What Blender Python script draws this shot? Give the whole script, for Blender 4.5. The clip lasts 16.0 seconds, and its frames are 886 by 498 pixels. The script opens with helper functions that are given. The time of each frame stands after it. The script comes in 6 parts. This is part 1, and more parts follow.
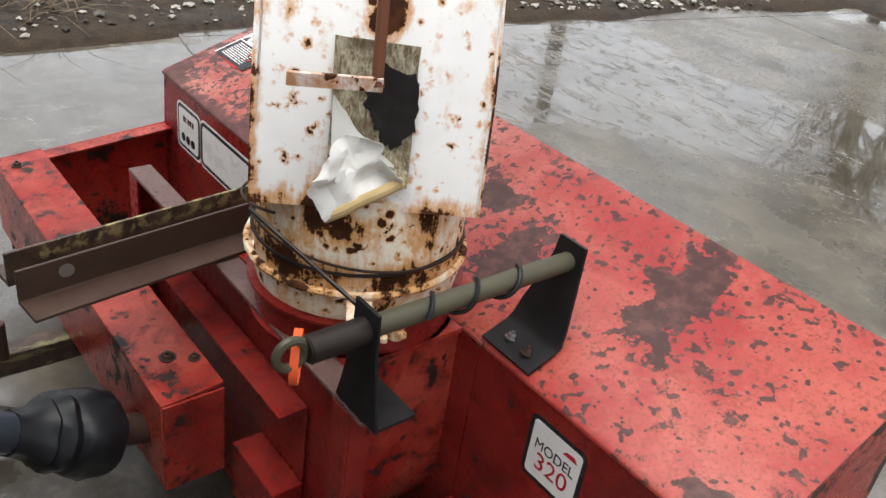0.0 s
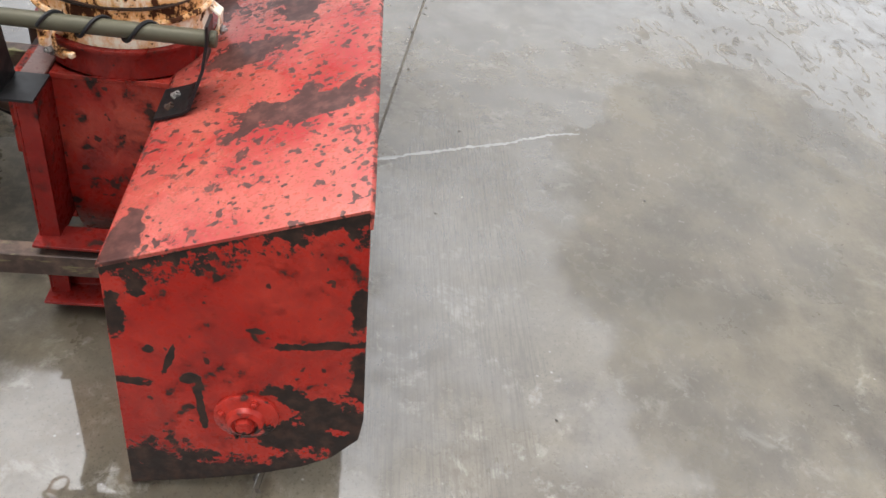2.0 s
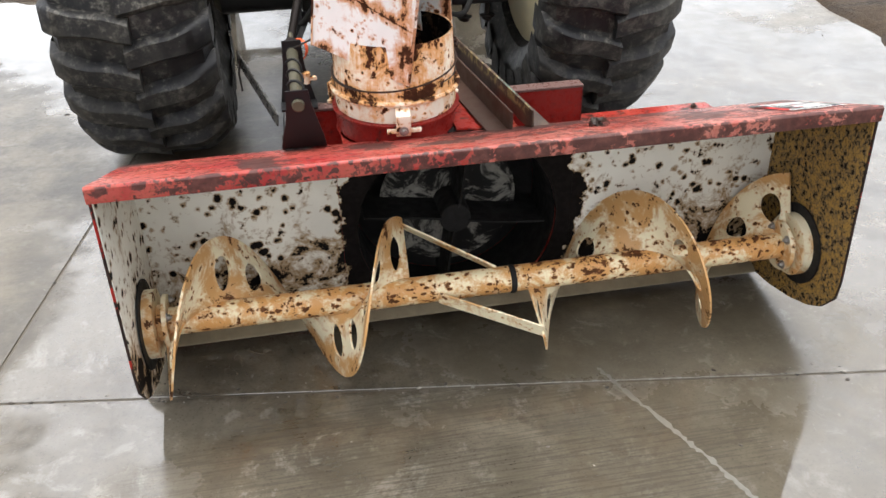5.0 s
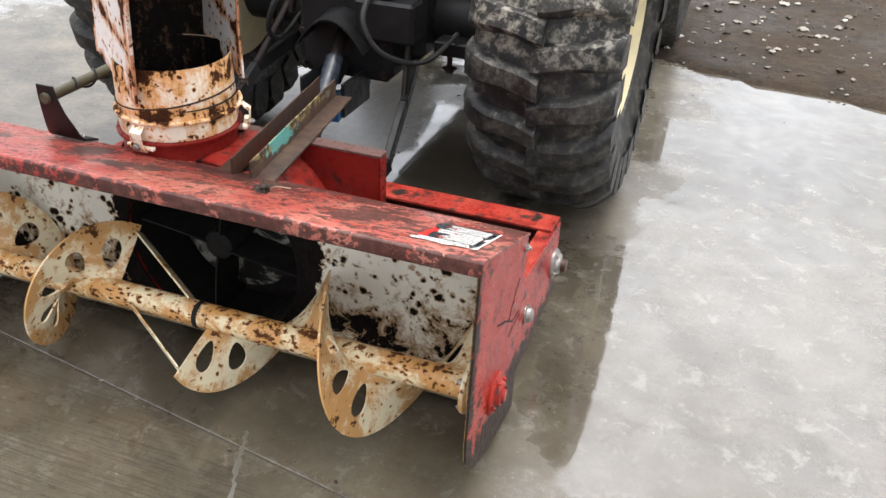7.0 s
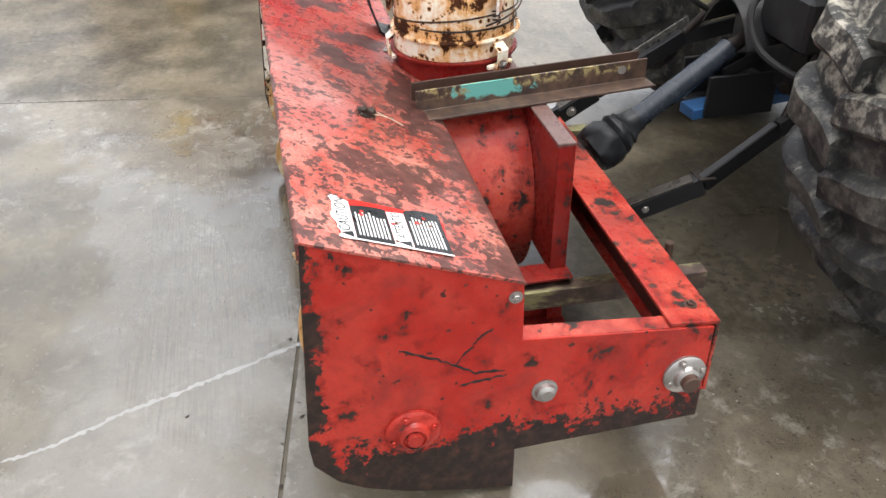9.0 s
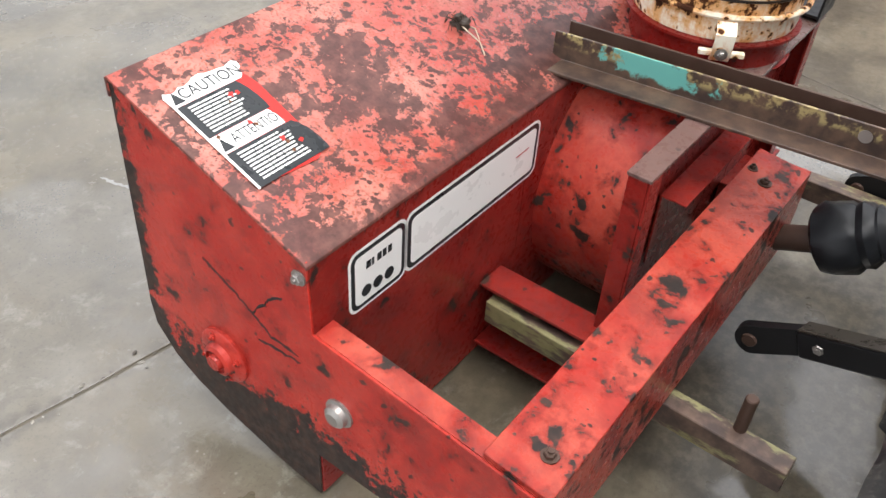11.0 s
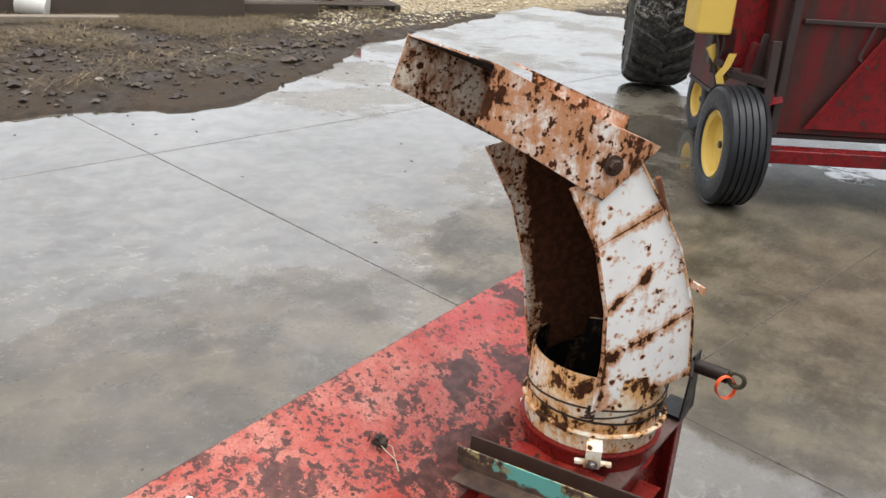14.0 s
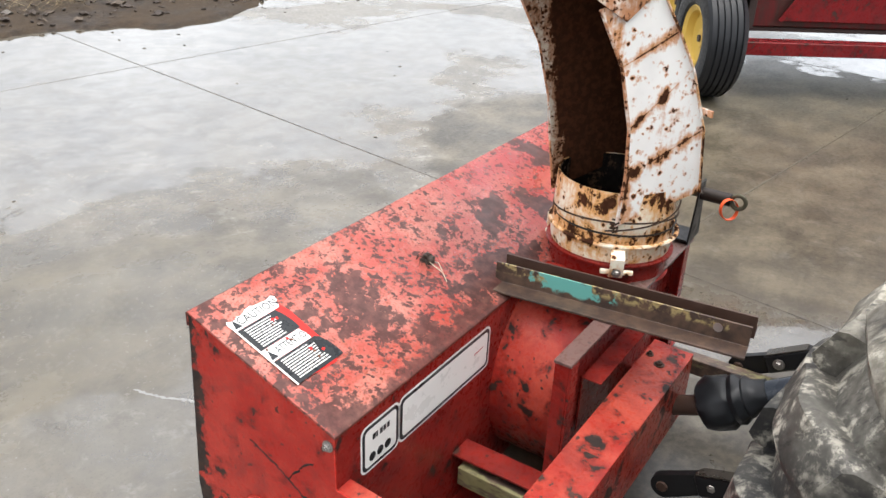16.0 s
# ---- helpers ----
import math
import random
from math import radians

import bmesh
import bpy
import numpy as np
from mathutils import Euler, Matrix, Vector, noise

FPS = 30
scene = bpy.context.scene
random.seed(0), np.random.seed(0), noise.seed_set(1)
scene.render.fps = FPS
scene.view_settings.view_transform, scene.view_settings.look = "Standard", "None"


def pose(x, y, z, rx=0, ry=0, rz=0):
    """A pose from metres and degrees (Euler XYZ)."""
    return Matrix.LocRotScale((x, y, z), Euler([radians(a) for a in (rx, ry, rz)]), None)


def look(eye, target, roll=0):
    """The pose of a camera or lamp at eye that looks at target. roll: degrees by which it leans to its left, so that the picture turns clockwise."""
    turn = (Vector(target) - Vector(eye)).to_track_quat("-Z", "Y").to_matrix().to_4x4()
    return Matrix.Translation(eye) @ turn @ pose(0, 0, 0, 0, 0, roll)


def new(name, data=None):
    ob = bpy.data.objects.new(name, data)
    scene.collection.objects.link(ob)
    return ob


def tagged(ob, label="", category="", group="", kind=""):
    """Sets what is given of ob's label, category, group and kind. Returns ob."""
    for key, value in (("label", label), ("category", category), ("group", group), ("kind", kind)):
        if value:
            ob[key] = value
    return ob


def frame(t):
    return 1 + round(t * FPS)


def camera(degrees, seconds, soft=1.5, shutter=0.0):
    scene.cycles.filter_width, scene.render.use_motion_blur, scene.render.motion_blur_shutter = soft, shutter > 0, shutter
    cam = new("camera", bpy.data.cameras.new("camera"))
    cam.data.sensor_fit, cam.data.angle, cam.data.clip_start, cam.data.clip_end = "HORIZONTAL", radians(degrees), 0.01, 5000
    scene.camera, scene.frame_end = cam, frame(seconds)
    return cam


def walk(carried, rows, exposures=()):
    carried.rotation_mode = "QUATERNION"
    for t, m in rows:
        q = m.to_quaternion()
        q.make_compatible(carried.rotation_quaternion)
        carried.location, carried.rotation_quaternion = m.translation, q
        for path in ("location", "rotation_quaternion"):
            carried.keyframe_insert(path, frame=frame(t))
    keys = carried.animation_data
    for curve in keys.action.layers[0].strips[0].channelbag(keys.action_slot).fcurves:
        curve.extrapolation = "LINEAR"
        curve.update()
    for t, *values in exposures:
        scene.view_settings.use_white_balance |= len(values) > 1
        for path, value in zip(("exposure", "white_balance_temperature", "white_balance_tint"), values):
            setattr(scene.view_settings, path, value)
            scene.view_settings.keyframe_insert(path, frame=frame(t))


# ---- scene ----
cam = camera(54.5, 16.0)
PATH = [
    (0, (-1.264, 1.335, 1.516), (0.005, 0.174, 0.495), 8.7),
    (0.5, (-1.562, 1.321, 1.569), (-0.304, 0.203, 0.488), 8.7),
    (1, (-1.889, 1.072, 1.589), (-0.519, 0.176, 0.439), 8.8),
    (1.5, (-2.12, 0.604, 1.607), (-0.678, 0.027, 0.348), 10.8),
    (2, (-2.056, 0.037, 1.596), (-0.521, -0.189, 0.334), 9.9),
    (2.5, (-2.01, -0.512, 1.609), (-0.44, -0.303, 0.389), 8.7),
    (3, (-1.891, -0.893, 1.645), (-0.449, -0.155, 0.473), 6.0),
    (3.5, (-1.606, -1.174, 1.657), (-0.406, -0.063, 0.506), 4.4),
    (3.7, (-1.521, -1.299, 1.665), (-0.413, -0.094, 0.517), 4.3),
    (6, (0.524, -1.891, 1.62), (0.334, -0.162, 0.632), -0.6),
    (6.5, (0.961, -1.665, 1.657), (0.674, 0.045, 0.659), 3.0),
    (7, (1.403, -1.523, 1.749), (0.845, 0.099, 0.72), 2.5),
    (7.5, (1.713, -1.19, 1.693), (0.799, 0.248, 0.646), 1.7),
    (8, (1.879, -0.781, 1.678), (0.664, 0.367, 0.581), 2.0),
    (8.5, (2.102, -0.412, 1.647), (0.634, 0.333, 0.511), 0.5),
    (9, (2.299, -0.021, 1.621), (0.672, 0.335, 0.514), -0.3),
    (9.2, (2.292, 0.149, 1.576), (0.63, 0.352, 0.483), -0.0),
    (11.5, (1.482, 1.306, 1.488), (0.342, 0.336, 0.161), 2.0),
    (12, (1.421, 1.377, 1.547), (0.281, 0.385, 0.237), -0.4),
    (12.5, (1.423, 1.366, 1.612), (0.163, 0.388, 0.406), -1.0),
    (13, (1.485, 1.361, 1.725), (0.083, 0.349, 0.721), 0.8),
    (13.5, (1.628, 1.35, 1.879), (0.14, 0.301, 1.051), 2.9),
    (14, (1.721, 1.367, 2.001), (0.204, 0.314, 1.232), 3.6),
    (14.5, (1.738, 1.437, 2.021), (0.232, 0.36, 1.266), 2.9),
    (15, (1.757, 1.439, 1.905), (0.264, 0.372, 1.108), 3.8),
    (15.5, (1.854, 1.415, 1.819), (0.361, 0.387, 0.974), 4.1),
    (16, (2.108, 1.412, 1.823), (0.595, 0.459, 0.927), 2.6),
]
walk(cam, [(t, look(eye, target, roll)) for t, eye, target, roll in PATH], [(0.0, 1.10), (1.0, 1.22), (2.0, 1.46), (2.5, 1.42), (3.5, 1.63), (6.0, 1.68), (7.0, 1.63), (8.0, 1.80), (9.0, 1.75), (12.0, 1.62), (13.0, 1.38), (14.5, 1.27), (15.0, 1.46), (16.0, 1.62)])

# ---- world and light ----
SUN_EL, SUN_AZ = radians(81), radians(10)
world = bpy.data.worlds.new("overcast_sky")
scene.world = world
world.use_nodes = True
wn, wl = world.node_tree.nodes, world.node_tree.links
sky = wn.new("ShaderNodeTexSky")
sky.sky_type = 'NISHITA'
sky.sun_disc = False
sky.sun_elevation, sky.sun_rotation = SUN_EL, SUN_AZ
sky.air_density, sky.dust_density, sky.ozone_density = 1.0, 4.0, 1.0
wash = wn.new("ShaderNodeHueSaturation")
wash.inputs["Saturation"].default_value = 0.22
cloud = wn.new("ShaderNodeTexNoise")
cloud.inputs["Scale"].default_value = 3.0
cloud.inputs["Detail"].default_value = 5.0
cloud_map = wn.new("ShaderNodeMapRange")
cloud_map.inputs["From Min"].default_value, cloud_map.inputs["From Max"].default_value = 0.3, 0.7
cloud_map.inputs["To Min"].default_value, cloud_map.inputs["To Max"].default_value = 0.75, 1.25
cloud_mul = wn.new("ShaderNodeVectorMath")
cloud_mul.operation = 'SCALE'
wc = wn.new("ShaderNodeTexCoord")
wl.new(wc.outputs["Generated"], cloud.inputs["Vector"])
wl.new(cloud.outputs["Fac"], cloud_map.inputs["Value"])
wl.new(sky.outputs[0], wash.inputs["Color"])
wl.new(wash.outputs[0], cloud_mul.inputs[0])
wl.new(cloud_map.outputs[0], cloud_mul.inputs["Scale"])
wl.new(cloud_mul.outputs[0], wn["Background"].inputs["Color"])
wn["Background"].inputs["Strength"].default_value = 0.15
sun = new("sun", bpy.data.lights.new("sun", 'SUN'))
sun.data.energy, sun.data.angle, sun.data.color = 0.3, radians(110), (1.0, 0.97, 0.93)
sun.matrix_world = look((0, 0, 20), (-20 * math.cos(SUN_EL) / math.sin(SUN_EL) * math.sin(SUN_AZ), -20 * math.cos(SUN_EL) / math.sin(SUN_EL) * math.cos(SUN_AZ), 0))


# ---- materials ----
class Mat:
    """A node material: small helpers that return sockets."""

    def __init__(self, name, rough=0.6, metal=0.0, spec=0.5):
        self.m = bpy.data.materials.new(name)
        self.m.use_nodes = True
        self.n, self.l = self.m.node_tree.nodes, self.m.node_tree.links
        self.b = self.n["Principled BSDF"]
        self.b.inputs["Roughness"].default_value = rough
        self.b.inputs["Metallic"].default_value = metal
        self.b.inputs["Specular IOR Level"].default_value = spec
        self.geo = self.n.new("ShaderNodeNewGeometry")
        self.pos = self.geo.outputs["Position"]
        self.tc = self.n.new("ShaderNodeTexCoord")
        self.obj = self.tc.outputs["Object"]

    def put(self, sock, value):
        if hasattr(value, "is_output"):
            self.l.new(value, sock)
        elif isinstance(value, (tuple, list)):
            sock.default_value = (*value, 1.0) if len(value) == 3 and sock.type == 'RGBA' else value
        else:
            sock.default_value = value

    def set(self, name, value):
        self.put(self.b.inputs[name], value)

    def noise(self, scale, detail=4.0, rough=0.6, vec=None, warp=0.0):
        t = self.n.new("ShaderNodeTexNoise")
        t.inputs["Scale"].default_value, t.inputs["Detail"].default_value = scale, detail
        t.inputs["Roughness"].default_value, t.inputs["Distortion"].default_value = rough, warp
        self.l.new(self.pos if vec is None else vec, t.inputs["Vector"])
        return t.outputs["Fac"]

    def cells(self, scale, vec=None, feature='F1'):
        t = self.n.new("ShaderNodeTexVoronoi")
        t.feature = feature
        t.inputs["Scale"].default_value = scale
        self.l.new(self.pos if vec is None else vec, t.inputs["Vector"])
        return t.outputs["Distance"]

    def stretch(self, sx, sy, sz, vec=None):
        t = self.n.new("ShaderNodeMapping")
        t.inputs["Scale"].default_value = (sx, sy, sz)
        self.l.new(self.pos if vec is None else vec, t.inputs["Vector"])
        return t.outputs[0]

    def step(self, value, a, b, lo=0.0, hi=1.0):
        t = self.n.new("ShaderNodeMapRange")
        t.interpolation_type = 'SMOOTHSTEP'
        self.put(t.inputs["Value"], value)
        for k, v in (("From Min", a), ("From Max", b), ("To Min", lo), ("To Max", hi)):
            self.put(t.inputs[k], v)
        return t.outputs[0]

    def math(self, op, a, b=0.0, c=0.0):
        t = self.n.new("ShaderNodeMath")
        t.operation = op
        for i, v in enumerate((a, b, c)):
            self.put(t.inputs[i], v)
        return t.outputs[0]

    def mix(self, fac, a, b):
        t = self.n.new("ShaderNodeMix")
        t.data_type = 'RGBA'
        self.put(t.inputs[0], fac)
        self.put(t.inputs[6], a)
        self.put(t.inputs[7], b)
        return t.outputs[2]

    def axis(self, i, vec=None):
        t = self.n.new("ShaderNodeSeparateXYZ")
        self.l.new(self.pos if vec is None else vec, t.inputs[0])
        return t.outputs[i]

    def spot(self, x, y, rx, ry, warp=0.35, scale=9.0, turn=0.0, i=0, j=1):
        """A ragged blotch seen from above, 1 inside."""
        dx, dy = self.math('SUBTRACT', self.axis(i), x), self.math('SUBTRACT', self.axis(j), y)
        c, s = math.cos(turn), math.sin(turn)
        px = self.math('ADD', self.math('MULTIPLY', dx, c / rx), self.math('MULTIPLY', dy, s / rx))
        py = self.math('ADD', self.math('MULTIPLY', dx, -s / ry), self.math('MULTIPLY', dy, c / ry))
        d = self.math('SQRT', self.math('ADD', self.math('MULTIPLY', px, px), self.math('MULTIPLY', py, py)))
        d = self.math('ADD', d, self.math('MULTIPLY', self.math('SUBTRACT', self.noise(scale, 5, 0.65), 0.5), warp * 6))
        return self.step(d, 1.1, 0.95)

    def bump(self, height, strength=0.3, depth=0.002):
        t = self.n.new("ShaderNodeBump")
        t.inputs["Strength"].default_value, t.inputs["Distance"].default_value = strength, depth
        self.l.new(height, t.inputs["Height"])
        self.l.new(t.outputs[0], self.b.inputs["Normal"])


def plain(name, colour, rough=0.6, metal=0.0, vary=0.25, scale=30.0, bump=0.15):
    m = Mat(name, rough, metal, 0.3)
    n = m.noise(scale, 5)
    big = m.noise(scale / 7, 3)
    dark = tuple(c * (1 - vary) for c in colour)
    light = tuple(min(1, c * (1 + vary)) for c in colour)
    m.set("Base Color", m.mix(m.math('ADD', m.math('MULTIPLY', n, 0.6), m.math('MULTIPLY', big, 0.4)), dark, light))
    m.set("Roughness", m.step(n, 0.3, 0.7, max(0.05, rough - 0.12), min(1, rough + 0.12)))
    m.bump(n, bump)
    return m.m


def worn_red(name, paint, faded, spots, grime=(0.020, 0.014, 0.012), low_wear=False, blotches=()):
    """Wet, worn red enamel: faded areas, dark rust spots, scuffed lower edges."""
    m = Mat(name, 0.35, 0.0, 0.17)
    fade = m.step(m.noise(5.0, 5, 0.65, warp=0.4), 0.35, 0.65)
    fine = m.noise(60, 4)
    base = m.mix(fade, paint, faded)
    base = m.mix(m.step(fine, 0.35, 0.75, 0.0, 0.35), base, tuple(c * 0.55 for c in paint))
    veil = m.step(m.noise(6.5, 7, 0.7, warp=0.5), 0.47, 0.66, 0.0, 0.55)
    base = m.mix(veil, base, tuple(c * 0.42 + 0.012 for c in paint))
    medium = m.noise(17.0, 5, 0.58, warp=0.2)
    speck = m.noise(46.0, 2, 0.4)
    lo = m.math('SUBTRACT', 0.66, spots)
    mask = m.step(medium, m.math('SUBTRACT', lo, 0.01), m.math('ADD', lo, 0.045))
    base = m.mix(m.step(medium, m.math('SUBTRACT', lo, 0.10), lo, 0.0, 0.55), base, tuple(c * 0.45 for c in paint))
    mask = m.math('MAXIMUM', mask, m.step(speck, m.math('ADD', lo, 0.07), m.math('ADD', lo, 0.11), 0.0, 0.9))
    for b in blotches:
        mask = m.math('MAXIMUM', mask, m.spot(*b))
    if low_wear:
        edge = m.math('MINIMUM', m.axis(2), m.math('ADD', m.math('MULTIPLY', m.axis(1), 2.0), 0.13))
        edge = m.math('ADD', edge, m.math('MULTIPLY', m.math('SUBTRACT', m.noise(14, 8, 0.74), 0.5), 0.56))
        bottom = m.math('ADD', m.axis(2), m.math('MULTIPLY', m.math('SUBTRACT', m.noise(19, 8, 0.76), 0.5), 0.46))
        bottom = m.math('SUBTRACT', bottom, m.step(m.axis(0), -0.1, 0.1, 0.0, 0.10))
        bottom = m.math('ADD', bottom, m.math('MULTIPLY', m.step(m.axis(0), 0.1, -0.1), m.math('SUBTRACT', m.math('MULTIPLY', m.axis(1), 0.42), 0.05)))
        edge = m.math('ADD', edge, m.step(m.axis(0), 0.1, -0.1, 0.0, 0.02))
        mask = m.math('MAXIMUM', mask, m.math('MAXIMUM', m.step(edge, 0.165, 0.14), m.step(bottom, 0.115, 0.10)))
        rim = m.math('SUBTRACT', m.math('SUBTRACT', 0.772, m.math('MULTIPLY', m.axis(1), 0.357)), m.axis(2))
        rim = m.math('ADD', rim, m.math('MULTIPLY', m.math('SUBTRACT', m.noise(16, 8, 0.74), 0.5), 0.50))
        worn = m.step(rim, 0.05, 0.035)
        grainy = m.math('ADD', m.axis(2), m.math('MULTIPLY', m.math('SUBTRACT', m.noise(42, 4, 0.62), 0.5), 1.35))
        mask = m.math('MAXIMUM', mask, m.math('MULTIPLY', m.step(grainy, 0.05, 0.01), m.step(m.axis(0), -0.1, 0.1)))
        for y, z, ry, rz, turn in ((0.0, 0.55, 0.022, 0.050, 0.0), (0.055, 0.455, 0.085, 0.012, -0.12),
                                   (0.10, 0.300, 0.100, 0.030, 0.5), (0.045, 0.255, 0.080, 0.050, 0.2), (0.10, 0.190, 0.13, 0.045, 0.1), (0.425, 0.50, 0.018, 0.050, 0.0),
                                   (0.380, 0.555, 0.016, 0.012, 0.0), (0.405, 0.330, 0.030, 0.020, 0.0), (0.335, 0.400, 0.007, 0.050, 0.25), (0.285, 0.260, 0.008, 0.075, -0.1),
                                   (0.370, 0.420, 0.012, 0.012, 0.0), (0.30, 0.345, 0.020, 0.014, 0.0), (0.18, 0.480, 0.016, 0.008, 0.0)):
            worn = m.math('MAXIMUM', worn, m.spot(y, z, ry * 0.9, rz * 0.9, 0.5, 24.0, turn, 1, 2))
        mask = m.math('MAXIMUM', mask, m.math('MULTIPLY', worn, m.step(m.axis(0), 0.1, -0.1)))
    rust = m.mix(m.step(m.noise(33, 4), 0.4, 0.7), grime, (0.050, 0.027, 0.020))
    m.set("Base Color", m.mix(mask, base, rust))
    m.set("Roughness", m.math('ADD', m.step(mask, 0, 1, 0.3, 0.5), m.step(fine, 0.3, 0.7, -0.08, 0.1)))
    m.set("Coat Weight", 0.08)
    m.set("Coat Roughness", 0.2)
    m.bump(m.math('ADD', m.math('MULTIPLY', mask, -0.6), m.math('MULTIPLY', fine, 0.35)), 0.35, 0.002)
    return m.m


def rusty_white(name, paint, amount, streak=True, black=False, scale=1.0, extra=None, speck=0.0, black_blotch=None, dots=None, tint=None, hard=0.0, rust=None):
    """Chalky white paint with rust blooms; extra(m) gives a further field that brings on rust where it is high."""
    m = Mat(name, 0.5)
    a = m.noise(9.0 * scale, 8, 0.7, warp=0.4)
    if streak:
        a = m.math('ADD', m.math('MULTIPLY', a, 0.6), m.math('MULTIPLY', m.noise(1.0, 6, 0.65, m.stretch(24, 24, 3.5)), 0.4))
    if extra:
        a = m.math('ADD', a, extra(m))
    b = m.noise(34.0 * scale, 4, 0.6)
    if black_blotch:
        a = m.math('ADD', a, m.math('MULTIPLY', m.spot(*black_blotch, i=0, j=2), 0.5))
    a = m.math('ADD', a, m.math('MULTIPLY', m.math('SUBTRACT', m.noise(70, 5, 0.7), 0.5), 0.12))
    stain = m.step(a, 0.535 - amount, 0.660 - amount)
    spots = m.step(b, 0.655 - speck, 0.69 - speck)
    core = m.math('MAXIMUM', m.step(a, 0.652 - amount + hard, 0.682 - amount + hard), spots)
    halo_spot = m.step(b, 0.58 - speck, 0.66 - speck, 0.0, 0.75)
    if dots:
        size, many = dots[:2]
        d = m.math('ADD', m.cells(size, m.stretch(*dots[2]) if len(dots) > 2 else None), m.math('MULTIPLY', m.math('SUBTRACT', m.noise(size * 0.45, 4, 0.6), 0.5), 1.5))
        d = m.math('ADD', d, m.math('MULTIPLY', m.math('SUBTRACT', m.noise(size * 4, 3), 0.5), 0.3))
        core = m.math('MAXIMUM', core, m.step(d, many, many - 0.06))
        halo_spot = m.math('MAXIMUM', halo_spot, m.step(d, many + 0.17, many - 0.02))
    base = m.mix(m.step(m.noise(4, 4), 0.3, 0.7), paint, tuple(c * 0.86 for c in paint))
    halo = tint or (((0.30, 0.17, 0.055) if black_blotch else (0.13, 0.10, 0.065)) if black else (0.56, 0.22, 0.03))
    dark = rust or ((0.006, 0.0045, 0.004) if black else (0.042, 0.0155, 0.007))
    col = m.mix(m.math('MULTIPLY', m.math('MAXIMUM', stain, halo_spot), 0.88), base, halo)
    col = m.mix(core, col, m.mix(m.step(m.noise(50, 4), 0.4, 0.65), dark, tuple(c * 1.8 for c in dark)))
    m.set("Base Color", col)
    m.set("Roughness", m.step(core, 0, 1, 0.38, 0.85))
    m.set("Specular IOR Level", m.step(core, 0, 1, 0.15 if black else 0.5, 0.12))
    m.bump(m.math('ADD', m.math('MULTIPLY', core, 0.6), m.math('MULTIPLY', m.noise(90, 3), 0.4)), 0.3, 0.002)
    return m.m


CCX, CCY = -0.2, 0.568          # the chute's axis
SEAMS = ((-0.136, 1.075, 0.10, 0.965), (-0.066, 1.25, 0.117, 1.10), (0.0, 1.355, 0.168, 1.27), (0.082, 1.472, 0.255, 1.42))


def throw_axis(m):
    return m.math('ADD', m.math('MULTIPLY', m.math('SUBTRACT', m.axis(0), CCX), 0.84), m.math('MULTIPLY', m.math('SUBTRACT', m.axis(1), CCY), -0.5426))


def cross_axis(m):
    return m.math('ADD', m.math('MULTIPLY', m.math('SUBTRACT', m.axis(0), CCX), 0.5426), m.math('MULTIPLY', m.math('SUBTRACT', m.axis(1), CCY), 0.84))


def seam_rust(m):
    u, z, out = throw_axis(m), m.axis(2), None
    for ub, zb, uf, zf in SEAMS:
        k = (zf - zb) / (uf - ub)
        d = m.math('ABSOLUTE', m.math('SUBTRACT', z, m.math('ADD', m.math('MULTIPLY', m.math('SUBTRACT', u, ub), k), zb)))
        f = m.math('MAXIMUM', m.step(d, 0.045, 0.0, 0.0, 0.15), m.step(d, 0.004, 0.002, 0.0, 0.19))
        out = f if out is None else m.math('MAXIMUM', out, f)
    low = m.step(m.math('SUBTRACT', z, m.math('MULTIPLY', u, -0.27)), 0.885, 0.845, 0.0, 0.16)
    front = m.step(m.math('SUBTRACT', u, m.math('MULTIPLY', m.math('SUBTRACT', z, 0.82), 0.22)), 0.04, 0.085, 0.0, 0.14)
    return m.math('MAXIMUM', m.math('MAXIMUM', out, low), front)


def inner_depth_rust(m):
    return m.step(m.math('SUBTRACT', throw_axis(m), m.math('MULTIPLY', m.math('SUBTRACT', m.axis(2), 0.9), 0.22)), 0.14, 0.04, 0.0, 0.24)


def back_rust(m):
    v = m.math('ABSOLUTE', cross_axis(m))
    side = m.step(v, 0.145, 0.178, 0.0, 0.15)
    low = m.step(m.axis(2), 0.935, 0.885, 0.0, 0.17)
    run = m.math('MULTIPLY', m.step(m.math('ABSOLUTE', m.math('ADD', cross_axis(m), 0.01)), 0.06, 0.0), m.step(m.axis(2), 1.10, 1.17, 0.0, 0.26))
    return m.math('MAXIMUM', m.math('MAXIMUM', side, low), run)


def tube_rust(m):
    d = m.math('ABSOLUTE', m.math('SUBTRACT', m.axis(2), 0.762))
    return m.math('MAXIMUM', m.step(d, 0.05, 0.0, 0.0, 0.10), m.step(m.axis(2), 0.78, 0.88, 0.0, 0.06))


def auger_rust(m):
    dy, dz = m.math('SUBTRACT', m.axis(1), 0.20), m.math('SUBTRACT', m.axis(2), 0.249)
    r = m.math('SQRT', m.math('ADD', m.math('MULTIPLY', dy, dy), m.math('MULTIPLY', dz, dz)))
    return m.math('MAXIMUM', m.step(r, 0.165, 0.205, 0.0, 0.07), m.step(r, 0.075, 0.045, 0.0, 0.06))


def lining_rust_field(m):
    return m.step(m.axis(2), 0.40, 0.16, 0.0, 0.14)


